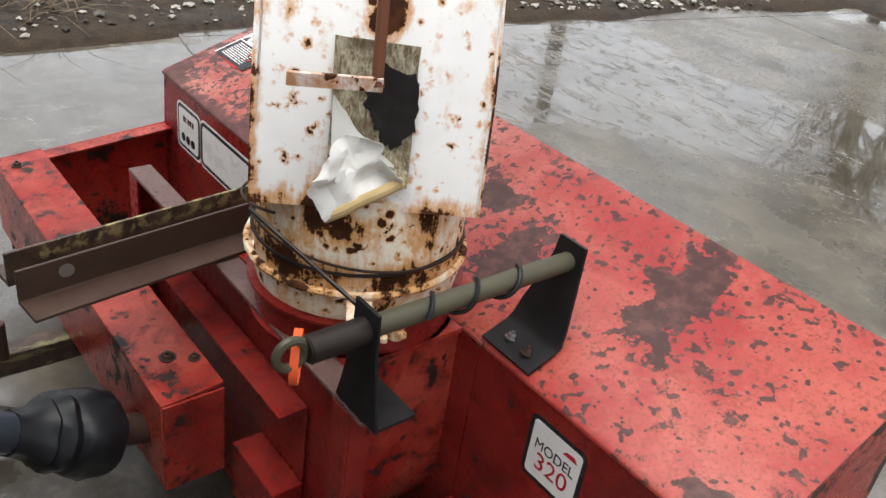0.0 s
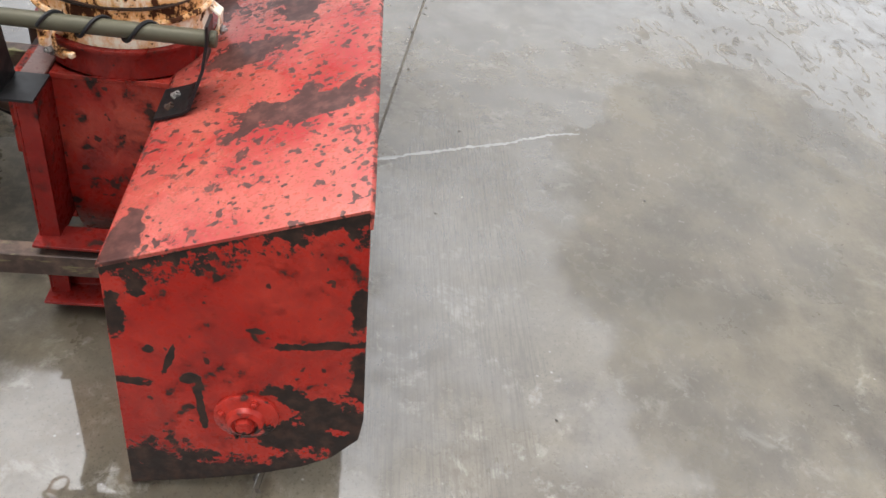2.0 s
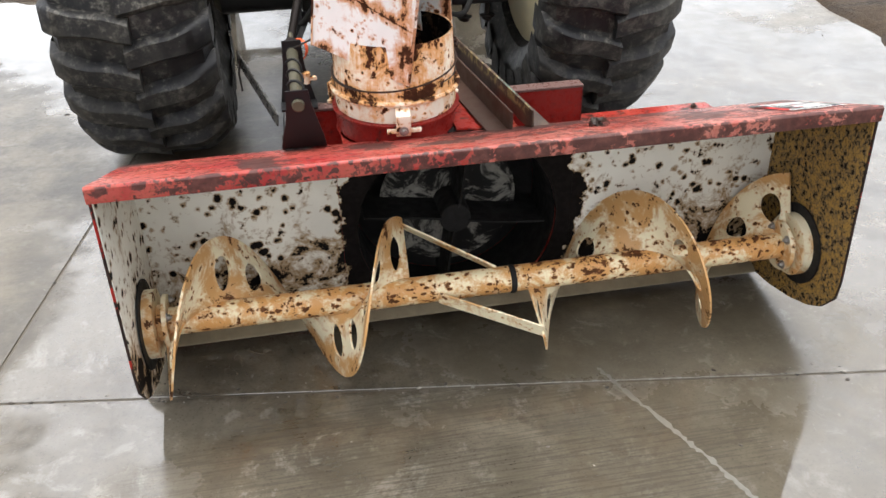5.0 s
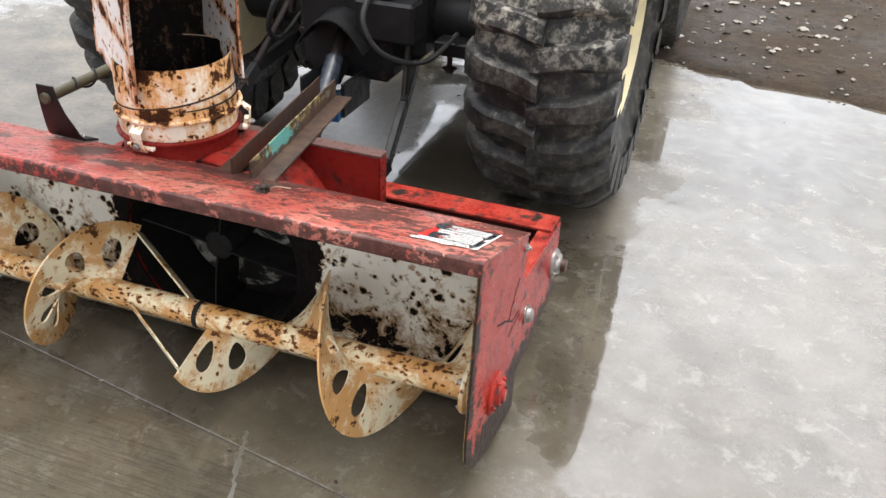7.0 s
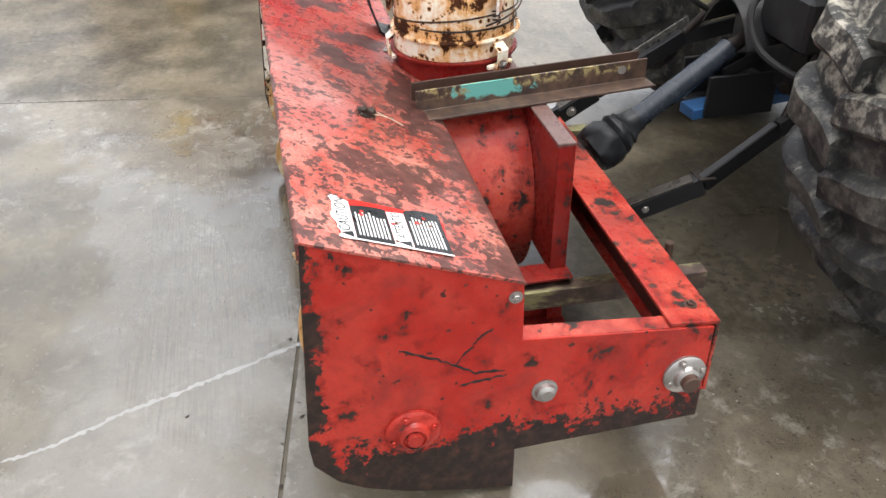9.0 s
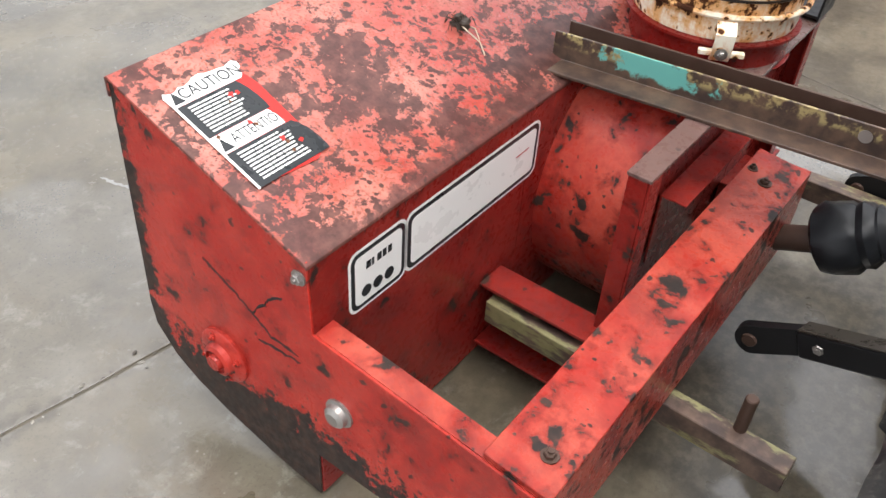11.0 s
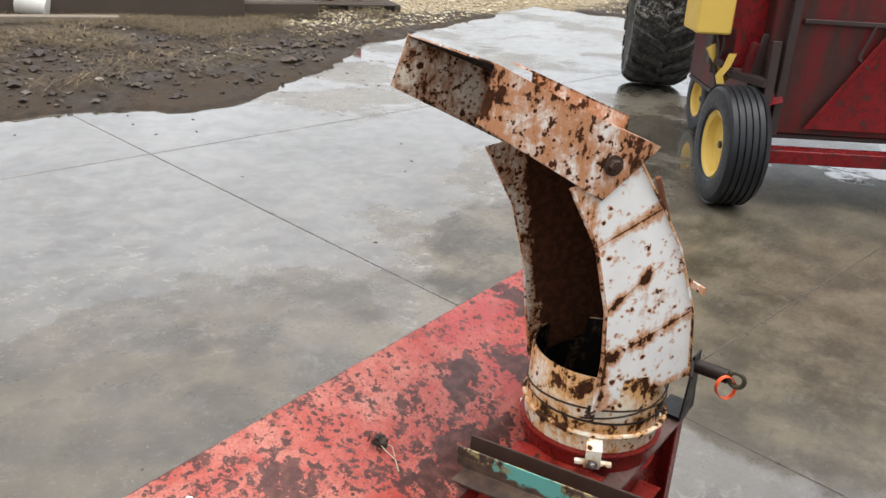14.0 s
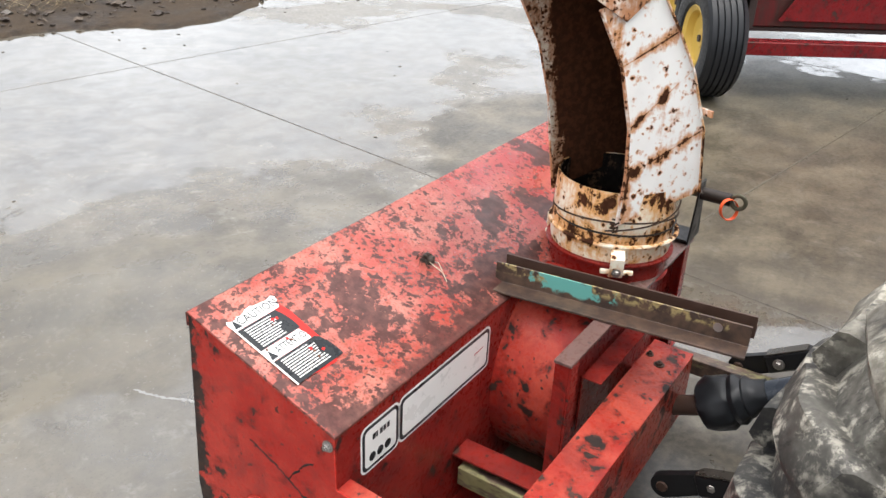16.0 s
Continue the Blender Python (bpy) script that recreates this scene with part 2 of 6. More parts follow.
# Darker than the other reds: shade on the sides is put into this colour.
red_side_shaded = worn_red("shaded_worn_red_paint", (0.206, 0.013, 0.010), (0.267, 0.028, 0.021), 0.018)
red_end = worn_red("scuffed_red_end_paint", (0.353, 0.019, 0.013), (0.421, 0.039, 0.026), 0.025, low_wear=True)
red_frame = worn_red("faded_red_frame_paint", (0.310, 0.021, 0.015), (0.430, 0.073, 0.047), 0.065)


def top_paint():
    m = Mat("faded_sheen_red_top", 0.3, 0.0, 0.2)
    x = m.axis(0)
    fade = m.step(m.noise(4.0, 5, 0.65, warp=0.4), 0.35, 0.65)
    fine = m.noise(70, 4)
    # The pale pinks hold real fading plus a wet sky sheen put into the colour.
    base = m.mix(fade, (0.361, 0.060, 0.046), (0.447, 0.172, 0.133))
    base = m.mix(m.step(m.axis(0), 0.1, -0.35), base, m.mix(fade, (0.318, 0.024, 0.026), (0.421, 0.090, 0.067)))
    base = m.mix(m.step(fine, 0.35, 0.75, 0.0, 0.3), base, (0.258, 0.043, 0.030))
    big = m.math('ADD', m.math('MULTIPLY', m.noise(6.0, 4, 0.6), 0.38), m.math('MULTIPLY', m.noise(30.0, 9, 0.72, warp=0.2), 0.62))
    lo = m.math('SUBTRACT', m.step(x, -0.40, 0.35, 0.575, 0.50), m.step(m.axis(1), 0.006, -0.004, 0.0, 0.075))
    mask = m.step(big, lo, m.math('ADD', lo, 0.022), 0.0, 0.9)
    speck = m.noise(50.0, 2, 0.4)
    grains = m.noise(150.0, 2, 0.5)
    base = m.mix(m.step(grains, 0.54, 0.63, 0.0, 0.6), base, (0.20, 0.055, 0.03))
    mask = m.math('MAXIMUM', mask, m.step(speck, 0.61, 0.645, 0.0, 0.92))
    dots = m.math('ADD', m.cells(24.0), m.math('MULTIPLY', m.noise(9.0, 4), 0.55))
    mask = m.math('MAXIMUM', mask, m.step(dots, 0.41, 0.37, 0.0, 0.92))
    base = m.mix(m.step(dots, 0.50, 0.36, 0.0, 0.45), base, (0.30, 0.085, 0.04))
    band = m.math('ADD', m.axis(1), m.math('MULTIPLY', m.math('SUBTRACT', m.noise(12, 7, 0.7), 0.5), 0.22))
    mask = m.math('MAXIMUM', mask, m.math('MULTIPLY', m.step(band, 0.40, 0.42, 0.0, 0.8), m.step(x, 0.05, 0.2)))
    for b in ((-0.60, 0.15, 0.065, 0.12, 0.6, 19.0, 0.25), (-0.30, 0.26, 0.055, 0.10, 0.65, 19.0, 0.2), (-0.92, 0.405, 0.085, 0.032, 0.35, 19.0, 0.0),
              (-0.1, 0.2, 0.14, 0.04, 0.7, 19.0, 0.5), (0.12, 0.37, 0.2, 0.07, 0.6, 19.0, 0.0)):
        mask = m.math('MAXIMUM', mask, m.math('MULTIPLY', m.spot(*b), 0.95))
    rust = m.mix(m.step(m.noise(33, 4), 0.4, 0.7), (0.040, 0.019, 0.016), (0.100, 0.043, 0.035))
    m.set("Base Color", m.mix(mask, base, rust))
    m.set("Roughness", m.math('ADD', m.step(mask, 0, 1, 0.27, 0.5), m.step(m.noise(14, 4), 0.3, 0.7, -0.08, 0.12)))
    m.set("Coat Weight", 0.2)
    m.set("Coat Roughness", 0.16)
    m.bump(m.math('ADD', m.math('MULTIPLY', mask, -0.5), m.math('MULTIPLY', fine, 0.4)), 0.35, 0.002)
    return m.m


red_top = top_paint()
chute_side_paint = rusty_white("rusty_white_chute_side_paint", (0.93, 0.92, 0.88), 0.0, extra=seam_rust, speck=0.008, dots=(36.0, 0.055), tint=(0.58, 0.22, 0.04))
chute_back_paint = rusty_white("rusty_white_chute_back_paint", (0.93, 0.92, 0.88), 0.008, extra=back_rust, speck=0.010, dots=(30.0, 0.07), tint=(0.62, 0.27, 0.05))
chute_white = rusty_white("rusty_white_tube_paint", (0.93, 0.86, 0.70), 0.085, extra=tube_rust, speck=0.03, dots=(40.0, 0.13), tint=(0.66, 0.29, 0.05))
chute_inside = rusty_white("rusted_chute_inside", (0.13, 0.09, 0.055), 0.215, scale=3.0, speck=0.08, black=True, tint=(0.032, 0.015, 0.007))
chute_far_inside = rusty_white("flecked_chute_inside", (0.74, 0.67, 0.55), 0.10, scale=2.2, speck=0.07, tint=(0.30, 0.11, 0.03), dots=(46.0, 0.20), extra=inner_depth_rust)
deflector_rust = rusty_white("rusted_deflector_paint", (0.84, 0.81, 0.74), 0.15, scale=1.3, speck=0.075, dots=(60.0, 0.15), tint=(0.46, 0.16, 0.034), hard=0.03)
shaft_cream = rusty_white("flecked_cream_pipe_paint", (0.88, 0.76, 0.50), 0.115, streak=False, scale=1.3, speck=0.07, dots=(62.0, 0.20, (0.5, 1.0, 1.0)), tint=(0.60, 0.26, 0.05), hard=0.06, rust=(0.085, 0.034, 0.014))
auger_cream = rusty_white("cream_auger_paint", (0.90, 0.80, 0.56), 0.072, streak=False, scale=0.9, speck=0.015, extra=auger_rust, dots=(42.0, 0.085), tint=(0.56, 0.27, 0.07), hard=0.075, rust=(0.075, 0.032, 0.014))
box_white = rusty_white("spotted_white_box_lining", (0.86, 0.83, 0.74), 0.0, black=True, streak=False, speck=0.01, dots=(26.0, 0.20), extra=lining_rust_field, black_blotch=(-0.045, 0.36, 0.36, 0.37, 0.10, 8.0, 0.0))
lining_rust = rusty_white("ochre_rusted_lining", (0.42, 0.25, 0.065), 0.10, black=True, streak=False, scale=7.0, speck=0.06)
fan_black = plain("black_fan_steel", (0.010, 0.009, 0.0085), 0.7, 0.0)


def smeared_fan():
    """Black greasy steel with ragged grey smears."""
    m = Mat("smeared_grey_fan_steel", 0.55, 0.0, 0.25)
    smear = m.step(m.noise(9.0, 7, 0.72, warp=0.8), 0.47, 0.57)
    m.set("Base Color", m.mix(smear, (0.010, 0.009, 0.008), m.mix(m.noise(45, 4), (0.10, 0.092, 0.080), (0.40, 0.375, 0.325))))
    m.bump(m.noise(40, 5), 0.4, 0.003)
    return m.m


fan_grey = smeared_fan()
dark_steel = plain("dark_weathered_steel", (0.030, 0.024, 0.021), 0.45, 0.5, 0.4)
brown_steel = plain("brown_rusted_steel", (0.070, 0.041, 0.030), 0.42, 0.15, 0.55, 22)
scraper_steel = plain("dirty_cream_scraper_paint", (0.27, 0.22, 0.145), 0.5, 0.0, 0.6, 26)
black_paint = plain("worn_black_paint", (0.014, 0.014, 0.015), 0.42, 0.2, 0.5, 25)
guard_plastic = plain("dusky_blue_guard_plastic", (0.028, 0.034, 0.044), 0.26, 0, 0.3, 12, 0.05)
beam_brown = plain("dark_red_brown_steel", (0.060, 0.020, 0.016), 0.6, 0.0, 0.6, 18)
rubber = plain("black_rubber_boot", (0.012, 0.013, 0.015), 0.42, 0, 0.35, 40)
pipe_green = plain("mossy_grey_pipe", (0.080, 0.074, 0.048), 0.5, 0.2, 0.6, 24)
zinc = plain("dull_zinc_steel", (0.33, 0.31, 0.29), 0.42, 0.85, 0.25)
blue_paint = plain("worn_blue_paint", (0.03, 0.10, 0.24), 0.4, 0.1, 0.45, 14)
rust_brown = plain("flaking_brown_rust", (0.13, 0.048, 0.022), 0.75, 0, 0.5, 40, 0.4)
orange_band = plain("orange_plastic_band", (0.80, 0.11, 0.03), 0.4, 0, 0.15)
pale_cloth = plain("weathered_white_sheet", (0.72, 0.71, 0.66), 0.6, 0, 0.2, 12)


def fibre_sheet():
    m = Mat("yellowed_fibrous_sheet", 0.65, 0.0, 0.25)
    f = m.noise(1.0, 6, 0.7, m.stretch(120, 120, 30), warp=1.5)
    dirt = m.step(m.noise(26, 6, 0.7), 0.42, 0.62)
    col = m.mix(m.step(f, 0.35, 0.65), (0.16, 0.12, 0.06), (0.55, 0.50, 0.36))
    m.set("Base Color", m.mix(m.math('MULTIPLY', dirt, 0.7), col, (0.10, 0.065, 0.03)))
    m.bump(f, 0.7, 0.004)
    return m.m


glass_fibre = fibre_sheet()


hole_dark = plain("hole_darkness", (0.012, 0.010, 0.009), 0.8, 0, 0.5, 40, 0.5)
stained_cloth = plain("ochre_stained_sheet", (0.52, 0.38, 0.18), 0.6, 0, 0.5, 22)


def mossy():
    m = Mat("mossy_rusted_steel", 0.5, 0.15)
    rust = m.mix(m.step(m.noise(22, 6), 0.35, 0.7), (0.055, 0.036, 0.03), (0.14, 0.09, 0.065))
    moss = m.step(m.noise(7, 7, 0.7, m.stretch(2.5, 0.7, 3.0)), 0.50, 0.60, 0.0, 0.85)
    m.set("Base Color", m.mix(moss, rust, m.mix(m.noise(40, 4), (0.16, 0.15, 0.05), (0.36, 0.34, 0.18))))
    m.bump(m.noise(60, 4), 0.3)
    return m.m


mossy_steel = mossy()
scuffed_bar = worn_red("scuffed_brown_bar", (0.13, 0.075, 0.065), (0.17, 0.105, 0.09), 0.03)


def angle_paint():
    m = Mat("rusty_angle_with_turquoise_paint", 0.5, 0.2)
    rust = m.mix(m.step(m.noise(22, 6), 0.35, 0.7), (0.045, 0.028, 0.022), (0.115, 0.070, 0.046))
    n = m.math('MULTIPLY', m.math('SUBTRACT', m.noise(19, 7, 0.7), 0.5), 0.5)
    d = m.math('ABSOLUTE', m.math('SUBTRACT', m.axis(1), 0.60))
    patch = m.math('MULTIPLY', m.step(m.math('ADD', d, n), 0.10, 0.07), m.step(m.math('ADD', m.axis(2), m.math('MULTIPLY', n, 0.12)), 0.640, 0.648))
    d2 = m.math('ABSOLUTE', m.math('SUBTRACT', m.axis(1), 0.66))
    edge = m.math('MULTIPLY', m.step(m.math('ADD', d2, m.math('MULTIPLY', n, 2)), 0.33, 0.25), m.math('MULTIPLY', m.step(m.noise(40, 5), 0.45, 0.58), m.step(m.axis(2), 0.655, 0.672)))
    face = m.math('SUBTRACT', m.math('ADD', m.axis(0), m.math('MULTIPLY', m.math('SUBTRACT', m.axis(1), 0.372), 0.1215)), 0.160)
    patch = m.math('MULTIPLY', patch, m.step(face, 0.003, 0.0045))
    col = m.mix(edge, rust, (0.34, 0.27, 0.12))
    m.set("Base Color", m.mix(patch, col, (0.13, 0.40, 0.35)))
    m.set("Roughness", 0.45)
    m.bump(m.noise(70, 4), 0.25)
    return m.m


angle_mat = angle_paint()


def concrete_material():
    """Wet concrete: brown-grey, stained, with glossy puddles and duller, damper areas; some dark reflections are
    painted in.
    """
    m = Mat("wet_concrete", 0.3)
    big = m.noise(0.55, 5, 0.6, warp=0.3)
    mid = m.noise(2.6, 7, 0.66)
    fine = m.noise(38, 5, 0.65)
    col = m.mix(m.step(mid, 0.33, 0.68), (0.062, 0.050, 0.033), (0.175, 0.153, 0.114))
    col = m.mix(m.step(big, 0.40, 0.66, 0.0, 0.6), col, (0.19, 0.17, 0.135))
    blot = m.noise(8.0, 6, 0.72, warp=0.25)
    col = m.mix(m.step(blot, 0.55, 0.68, 0.0, 0.40), col, (0.40, 0.38, 0.33))
    col = m.mix(m.step(m.noise(4.3, 7, 0.72), 0.52, 0.66, 0.0, 0.7), col, (0.060, 0.048, 0.033))
    col = m.mix(m.step(m.noise(1.5, 8, 0.74, warp=0.5), 0.56, 0.62, 0.0, 0.45), col, (0.115, 0.085, 0.048))
    col = m.mix(m.step(fine, 0.3, 0.7, 0.0, 0.3), col, (0.075, 0.063, 0.047))
    grit = m.noise(120, 3, 0.6)
    col = m.mix(m.step(grit, 0.56, 0.66, 0.0, 0.45), col, (0.035, 0.03, 0.022))
    pale = m.step(m.noise(9.0, 8, 0.76, warp=0.5), 0.55, 0.66, 0.0, 0.42)
    col = m.mix(pale, col, (0.34, 0.33, 0.29))
    chips = m.step(m.cells(23.0), 0.10, 0.05, 0.0, 0.5)
    col = m.mix(m.math('MULTIPLY', chips, m.step(m.noise(5.0, 3), 0.5, 0.6)), col, (0.45, 0.44, 0.41))
    scuff = m.step(m.noise(1.0, 5, 0.7, m.stretch(30, 7, 1)), 0.66, 0.74, 0.0, 0.35)
    col = m.mix(scuff, col, (0.42, 0.41, 0.38))
    col = m.mix(m.math('MULTIPLY', m.spot(1.3, -0.9, 1.8, 1.3, 0.22, 1.6), 0.4), col, (0.10, 0.087, 0.060))
    ca, sa = math.cos(radians(-9.0)), math.sin(radians(-9.0))
    rx, ry = m.math('SUBTRACT', m.axis(0), -1.48), m.math('SUBTRACT', m.axis(1), 0.265)
    seam = None
    for p, q in ((ca, sa), (-sa, ca)):
        g = m.math('ADD', m.math('MULTIPLY', rx, p / 4.45), m.math('MULTIPLY', ry, q / 4.45))
        d = m.math('MULTIPLY', m.math('ABSOLUTE', m.math('SUBTRACT', g, m.math('ROUND', g))), 4.45)
        seam = d if seam is None else m.math('MINIMUM', seam, d)
    soiled = m.math('ADD', seam, m.math('MULTIPLY', m.math('SUBTRACT', m.noise(6, 6, 0.7), 0.5), 0.16))
    col = m.mix(m.math('MULTIPLY', m.step(soiled, 0.035, 0.0), m.step(m.noise(1.3, 3), 0.42, 0.6, 0.1, 0.7)), col, (0.045, 0.037, 0.026))
    seam = m.math('ADD', seam, m.math('MULTIPLY', m.math('SUBTRACT', m.noise(19, 7, 0.72), 0.5), 0.11))
    col = m.mix(m.step(seam, 0.018, 0.0, 0.0, 0.22), col, (0.30, 0.28, 0.24))
    wet = m.step(m.math('ADD', m.math('MULTIPLY', m.noise(0.8, 4, 0.5, warp=0.3), 0.8), m.math('MULTIPLY', m.noise(6, 5, 0.65), 0.2)), 0.41, 0.54)
    damp_reflected = m.math('MAXIMUM', m.spot(-2.75, 0.8, 1.4, 2.5, 0.16, 1.3), m.math('MULTIPLY', m.spot(-0.1, -1.45, 1.35, 0.8, 0.2, 1.5), 0.6))
    # The parked machine's dark reflection, put into the slab colour.
    damp_reflected = m.math('MAXIMUM', damp_reflected, m.math('MULTIPLY', m.spot(-4.5, 0.7, 1.5, 1.5, 0.3, 1.4), 0.95))
    pool = m.math('MAXIMUM', m.spot(2.0, 0.9, 0.95, 2.3, 0.22, 1.4), m.math('MAXIMUM', m.spot(0.7, -2.7, 1.9, 0.95, 0.22, 1.2), m.spot(-1.2, -4.0, 2.6, 2.1, 0.25, 0.9)))
    film = m.math('MULTIPLY', m.spot(1.35, -2.2, 1.3, 1.1, 0.25, 1.5), m.step(m.noise(1.0, 7, 0.72, m.stretch(6, 13, 1), warp=1.3), 0.50, 0.60))
    # Brown reflection of bank and trees, put into the colour.
    damp_reflected = m.math('MAXIMUM', damp_reflected, m.math('MULTIPLY', m.spot(1.5, -4.3, 1.4, 1.1, 0.25, 1.4), 0.7))
    # Mud film, then dark reflections beneath tractor and blower painted into the ground.
    damp_reflected = m.math('MAXIMUM', damp_reflected, m.math('MAXIMUM', m.math('MULTIPLY', film, 0.8), m.math('MULTIPLY', m.math('MAXIMUM', m.spot(-0.6, 1.9, 0.55, 1.1, 0.12, 2.0), m.spot(0.25, 0.70, 0.75, 0.38, 0.10, 3.0)), 0.9)))
    # Dirty ground under the tractor, with the tractor's dark reflection in its colour.
    muck_reflected = m.spot(0.05, 1.95, 0.62, 1.35, 0.14, 2.0)
    pool = m.math('MAXIMUM', pool, m.math('MULTIPLY', m.math('MULTIPLY', muck_reflected, m.math('MULTIPLY', m.step(m.axis(0), 0.02, 0.18), m.step(m.axis(1), 1.55, 1.85))), m.step(m.noise(3.5, 6, 0.68), 0.36, 0.50, 0.35, 1.0)))
    wet = m.math('MULTIPLY', m.math('MAXIMUM', wet, pool), m.math('SUBTRACT', 1.0, m.math('MULTIPLY', damp_reflected, 0.8)))
    drag = m.math('ADD', m.math('MULTIPLY', mid, 0.7), m.math('MULTIPLY', m.noise(1.0, 8, 0.74, m.stretch(3.0, 9.0, 1.0), warp=1.2), 0.3))
    col = m.mix(m.math('MULTIPLY', damp_reflected, 0.65), col, m.mix(m.step(drag, 0.40, 0.62), (0.030, 0.024, 0.014), (0.125, 0.102, 0.064)))
    col = m.mix(m.math('MULTIPLY', muck_reflected, 0.75), col, m.mix(m.step(m.noise(26, 6, 0.7), 0.4, 0.66), (0.020, 0.017, 0.013), (0.075, 0.064, 0.046)))
    rake = m.noise(1.0, 4, 0.65, m.stretch(5.0, 120.0, 1.0))
    raking = m.math('MAXIMUM', m.spot(-0.35, -0.20, 0.65, 0.28, 0.2, 3.0), m.spot(0.25, -0.3, 0.40, 0.22, 0.2, 3.0))
    raked = m.math('MULTIPLY', raking, m.step(rake, 0.45, 0.60))
    col = m.mix(m.math('MULTIPLY', raked, 0.5), col, (0.055, 0.048, 0.036))
    m.set("Base Color", m.mix(m.math('MULTIPLY', wet, 0.34), col, (0.045, 0.038, 0.027)))
    m.set("Roughness", m.math('ADD', m.step(wet, 0, 1, 0.33, 0.05), m.step(fine, 0.4, 0.75, 0.0, 0.12)))
    m.set("IOR", 1.45)
    m.set("Coat Weight", m.math('MULTIPLY', m.math('MULTIPLY', m.step(wet, 0, 1, 0.42, 0.88), m.step(m.noise(5.5, 7, 0.7, warp=0.3), 0.38, 0.62, 1.0, 0.75)), m.math('MULTIPLY', m.step(damp_reflected, 0, 1, 1.0, 0.36), m.math('SUBTRACT', 1.0, m.math('MULTIPLY', m.math('MULTIPLY', muck_reflected, m.step(m.axis(1), 1.8, 1.45)), 0.65)))))
    m.set("Coat Roughness", m.math('ADD', m.step(wet, 0, 1, 0.20, 0.012), m.step(blot, 0.5, 0.7, 0.0, 0.05)))
    m.set("Coat IOR", 2.0)
    h = m.math('MULTIPLY', m.math('ADD', fine, m.math('MULTIPLY', m.noise(9, 4), 0.7)), m.step(wet, 0, 1, 1.0, 0.10))
    broom = m.noise(1.0, 3, 0.6, m.stretch(4.0, 150.0, 1.0))
    h = m.math('ADD', h, m.math('MULTIPLY', broom, m.math('MULTIPLY', raking, 0.9)))
    m.bump(h, 0.22, 0.004)
    ripple = m.n.new("ShaderNodeBump")
    ripple.inputs["Strength"].default_value, ripple.inputs["Distance"].default_value = 0.12, 0.002
    m.l.new(h, ripple.inputs["Height"])
    m.l.new(ripple.outputs[0], m.b.inputs["Coat Normal"])
    return m.m


concrete = concrete_material()


def dirt_material():
    m = Mat("wet_dirt", 0.6, 0.0, 0.22)
    a, b, c = m.noise(1.2, 6, 0.65), m.noise(14, 6, 0.7), m.noise(70, 3)
    col = m.mix(m.step(b, 0.3, 0.7), (0.012, 0.008, 0.005), (0.048, 0.032, 0.019))
    col = m.mix(m.step(a, 0.45, 0.62, 0.0, 0.5), col, (0.066, 0.047, 0.030))
    col = m.mix(m.step(c, 0.55, 0.75, 0.0, 0.3), col, (0.14, 0.108, 0.072))
    straw = m.math('MULTIPLY', m.spot(-15.5, -12.0, 9.0, 5.3, 0.12, 0.8), m.step(b, 0.28, 0.6, 0.35, 1.0))
    col = m.mix(m.math('MULTIPLY', straw, 0.85), col, m.mix(m.step(c, 0.35, 0.65), (0.22, 0.165, 0.09), (0.46, 0.38, 0.25)))
    m.set("Base Color", col)
    m.set("Roughness", m.step(a, 0.35, 0.65, 0.5, 0.9))
    m.bump(m.math('ADD', b, m.math('MULTIPLY', c, 0.5)), 0.8, 0.02)
    return m.m


dirt = dirt_material()


# ---- building helpers ----
def mesh_object(name, bm, material, smooth=0.6):
    bmesh.ops.recalc_face_normals(bm, faces=bm.faces[:])
    me = bpy.data.meshes.new(name)
    bm.to_mesh(me)
    bm.free()
    mats = material if isinstance(material, (list, tuple)) else [material]
    for mt in mats:
        me.materials.append(mt)
    if smooth:
        me.shade_smooth()
        me.set_sharp_from_angle(angle=smooth)
    return new(name, me)


def thing(name, label, category, at=(0, 0, 0), group="", turn=0.0):
    ob = new(name)
    ob.matrix_basis = pose(*at, 0, 0, turn)
    return tagged(ob, label, category, group)


def part(name, bm, material, parent, label="", smooth=0.6):
    ob = mesh_object(name, bm, material, smooth)
    ob.parent = parent
    if label:
        tagged(ob, label)
    return ob


def prism(points, axis, a, b, bevel=0.0015):
    """A plate: a polygon in the plane across the axis (x: y,z; y: x,z; z: x,y), from a to b."""
    bm = bmesh.new()
    at = {"x": lambda p, s: (s, p[0], p[1]), "y": lambda p, s: (p[0], s, p[1]), "z": lambda p, s: (p[0], p[1], s)}[axis]
    lower = [bm.verts.new(at(p, a)) for p in points]
    upper = [bm.verts.new(at(p, b)) for p in points]
    n = len(points)
    bm.faces.new(lower)
    bm.faces.new(upper[::-1])
    for i in range(n):
        bm.faces.new((lower[i], upper[i], upper[(i + 1) % n], lower[(i + 1) % n]))
    bmesh.ops.recalc_face_normals(bm, faces=bm.faces[:])
    if bevel:
        bmesh.ops.bevel(bm, geom=bm.edges[:], offset=bevel, segments=1, affect='EDGES')
    return bm


def block(x0, x1, y0, y1, z0, z1, bevel=0.002):
    return prism([(x0, y0), (x1, y0), (x1, y1), (x0, y1)], "z", z0, z1, bevel)


def bar(p, q, w, h, bevel=0.002, up=(0, 0, 1)):
    """A rectangular bar from p to q, w across and h along up."""
    p, q = Vector(p), Vector(q)
    d = q - p
    f = d.normalized()
    s = f.cross(Vector(up)).normalized()
    u = s.cross(f)
    bm = block(-w / 2, w / 2, 0, d.length, -h / 2, h / 2, bevel)
    m = Matrix((s, f, u)).transposed().to_4x4()
    m.translation = p
    bm.transform(m)
    return bm


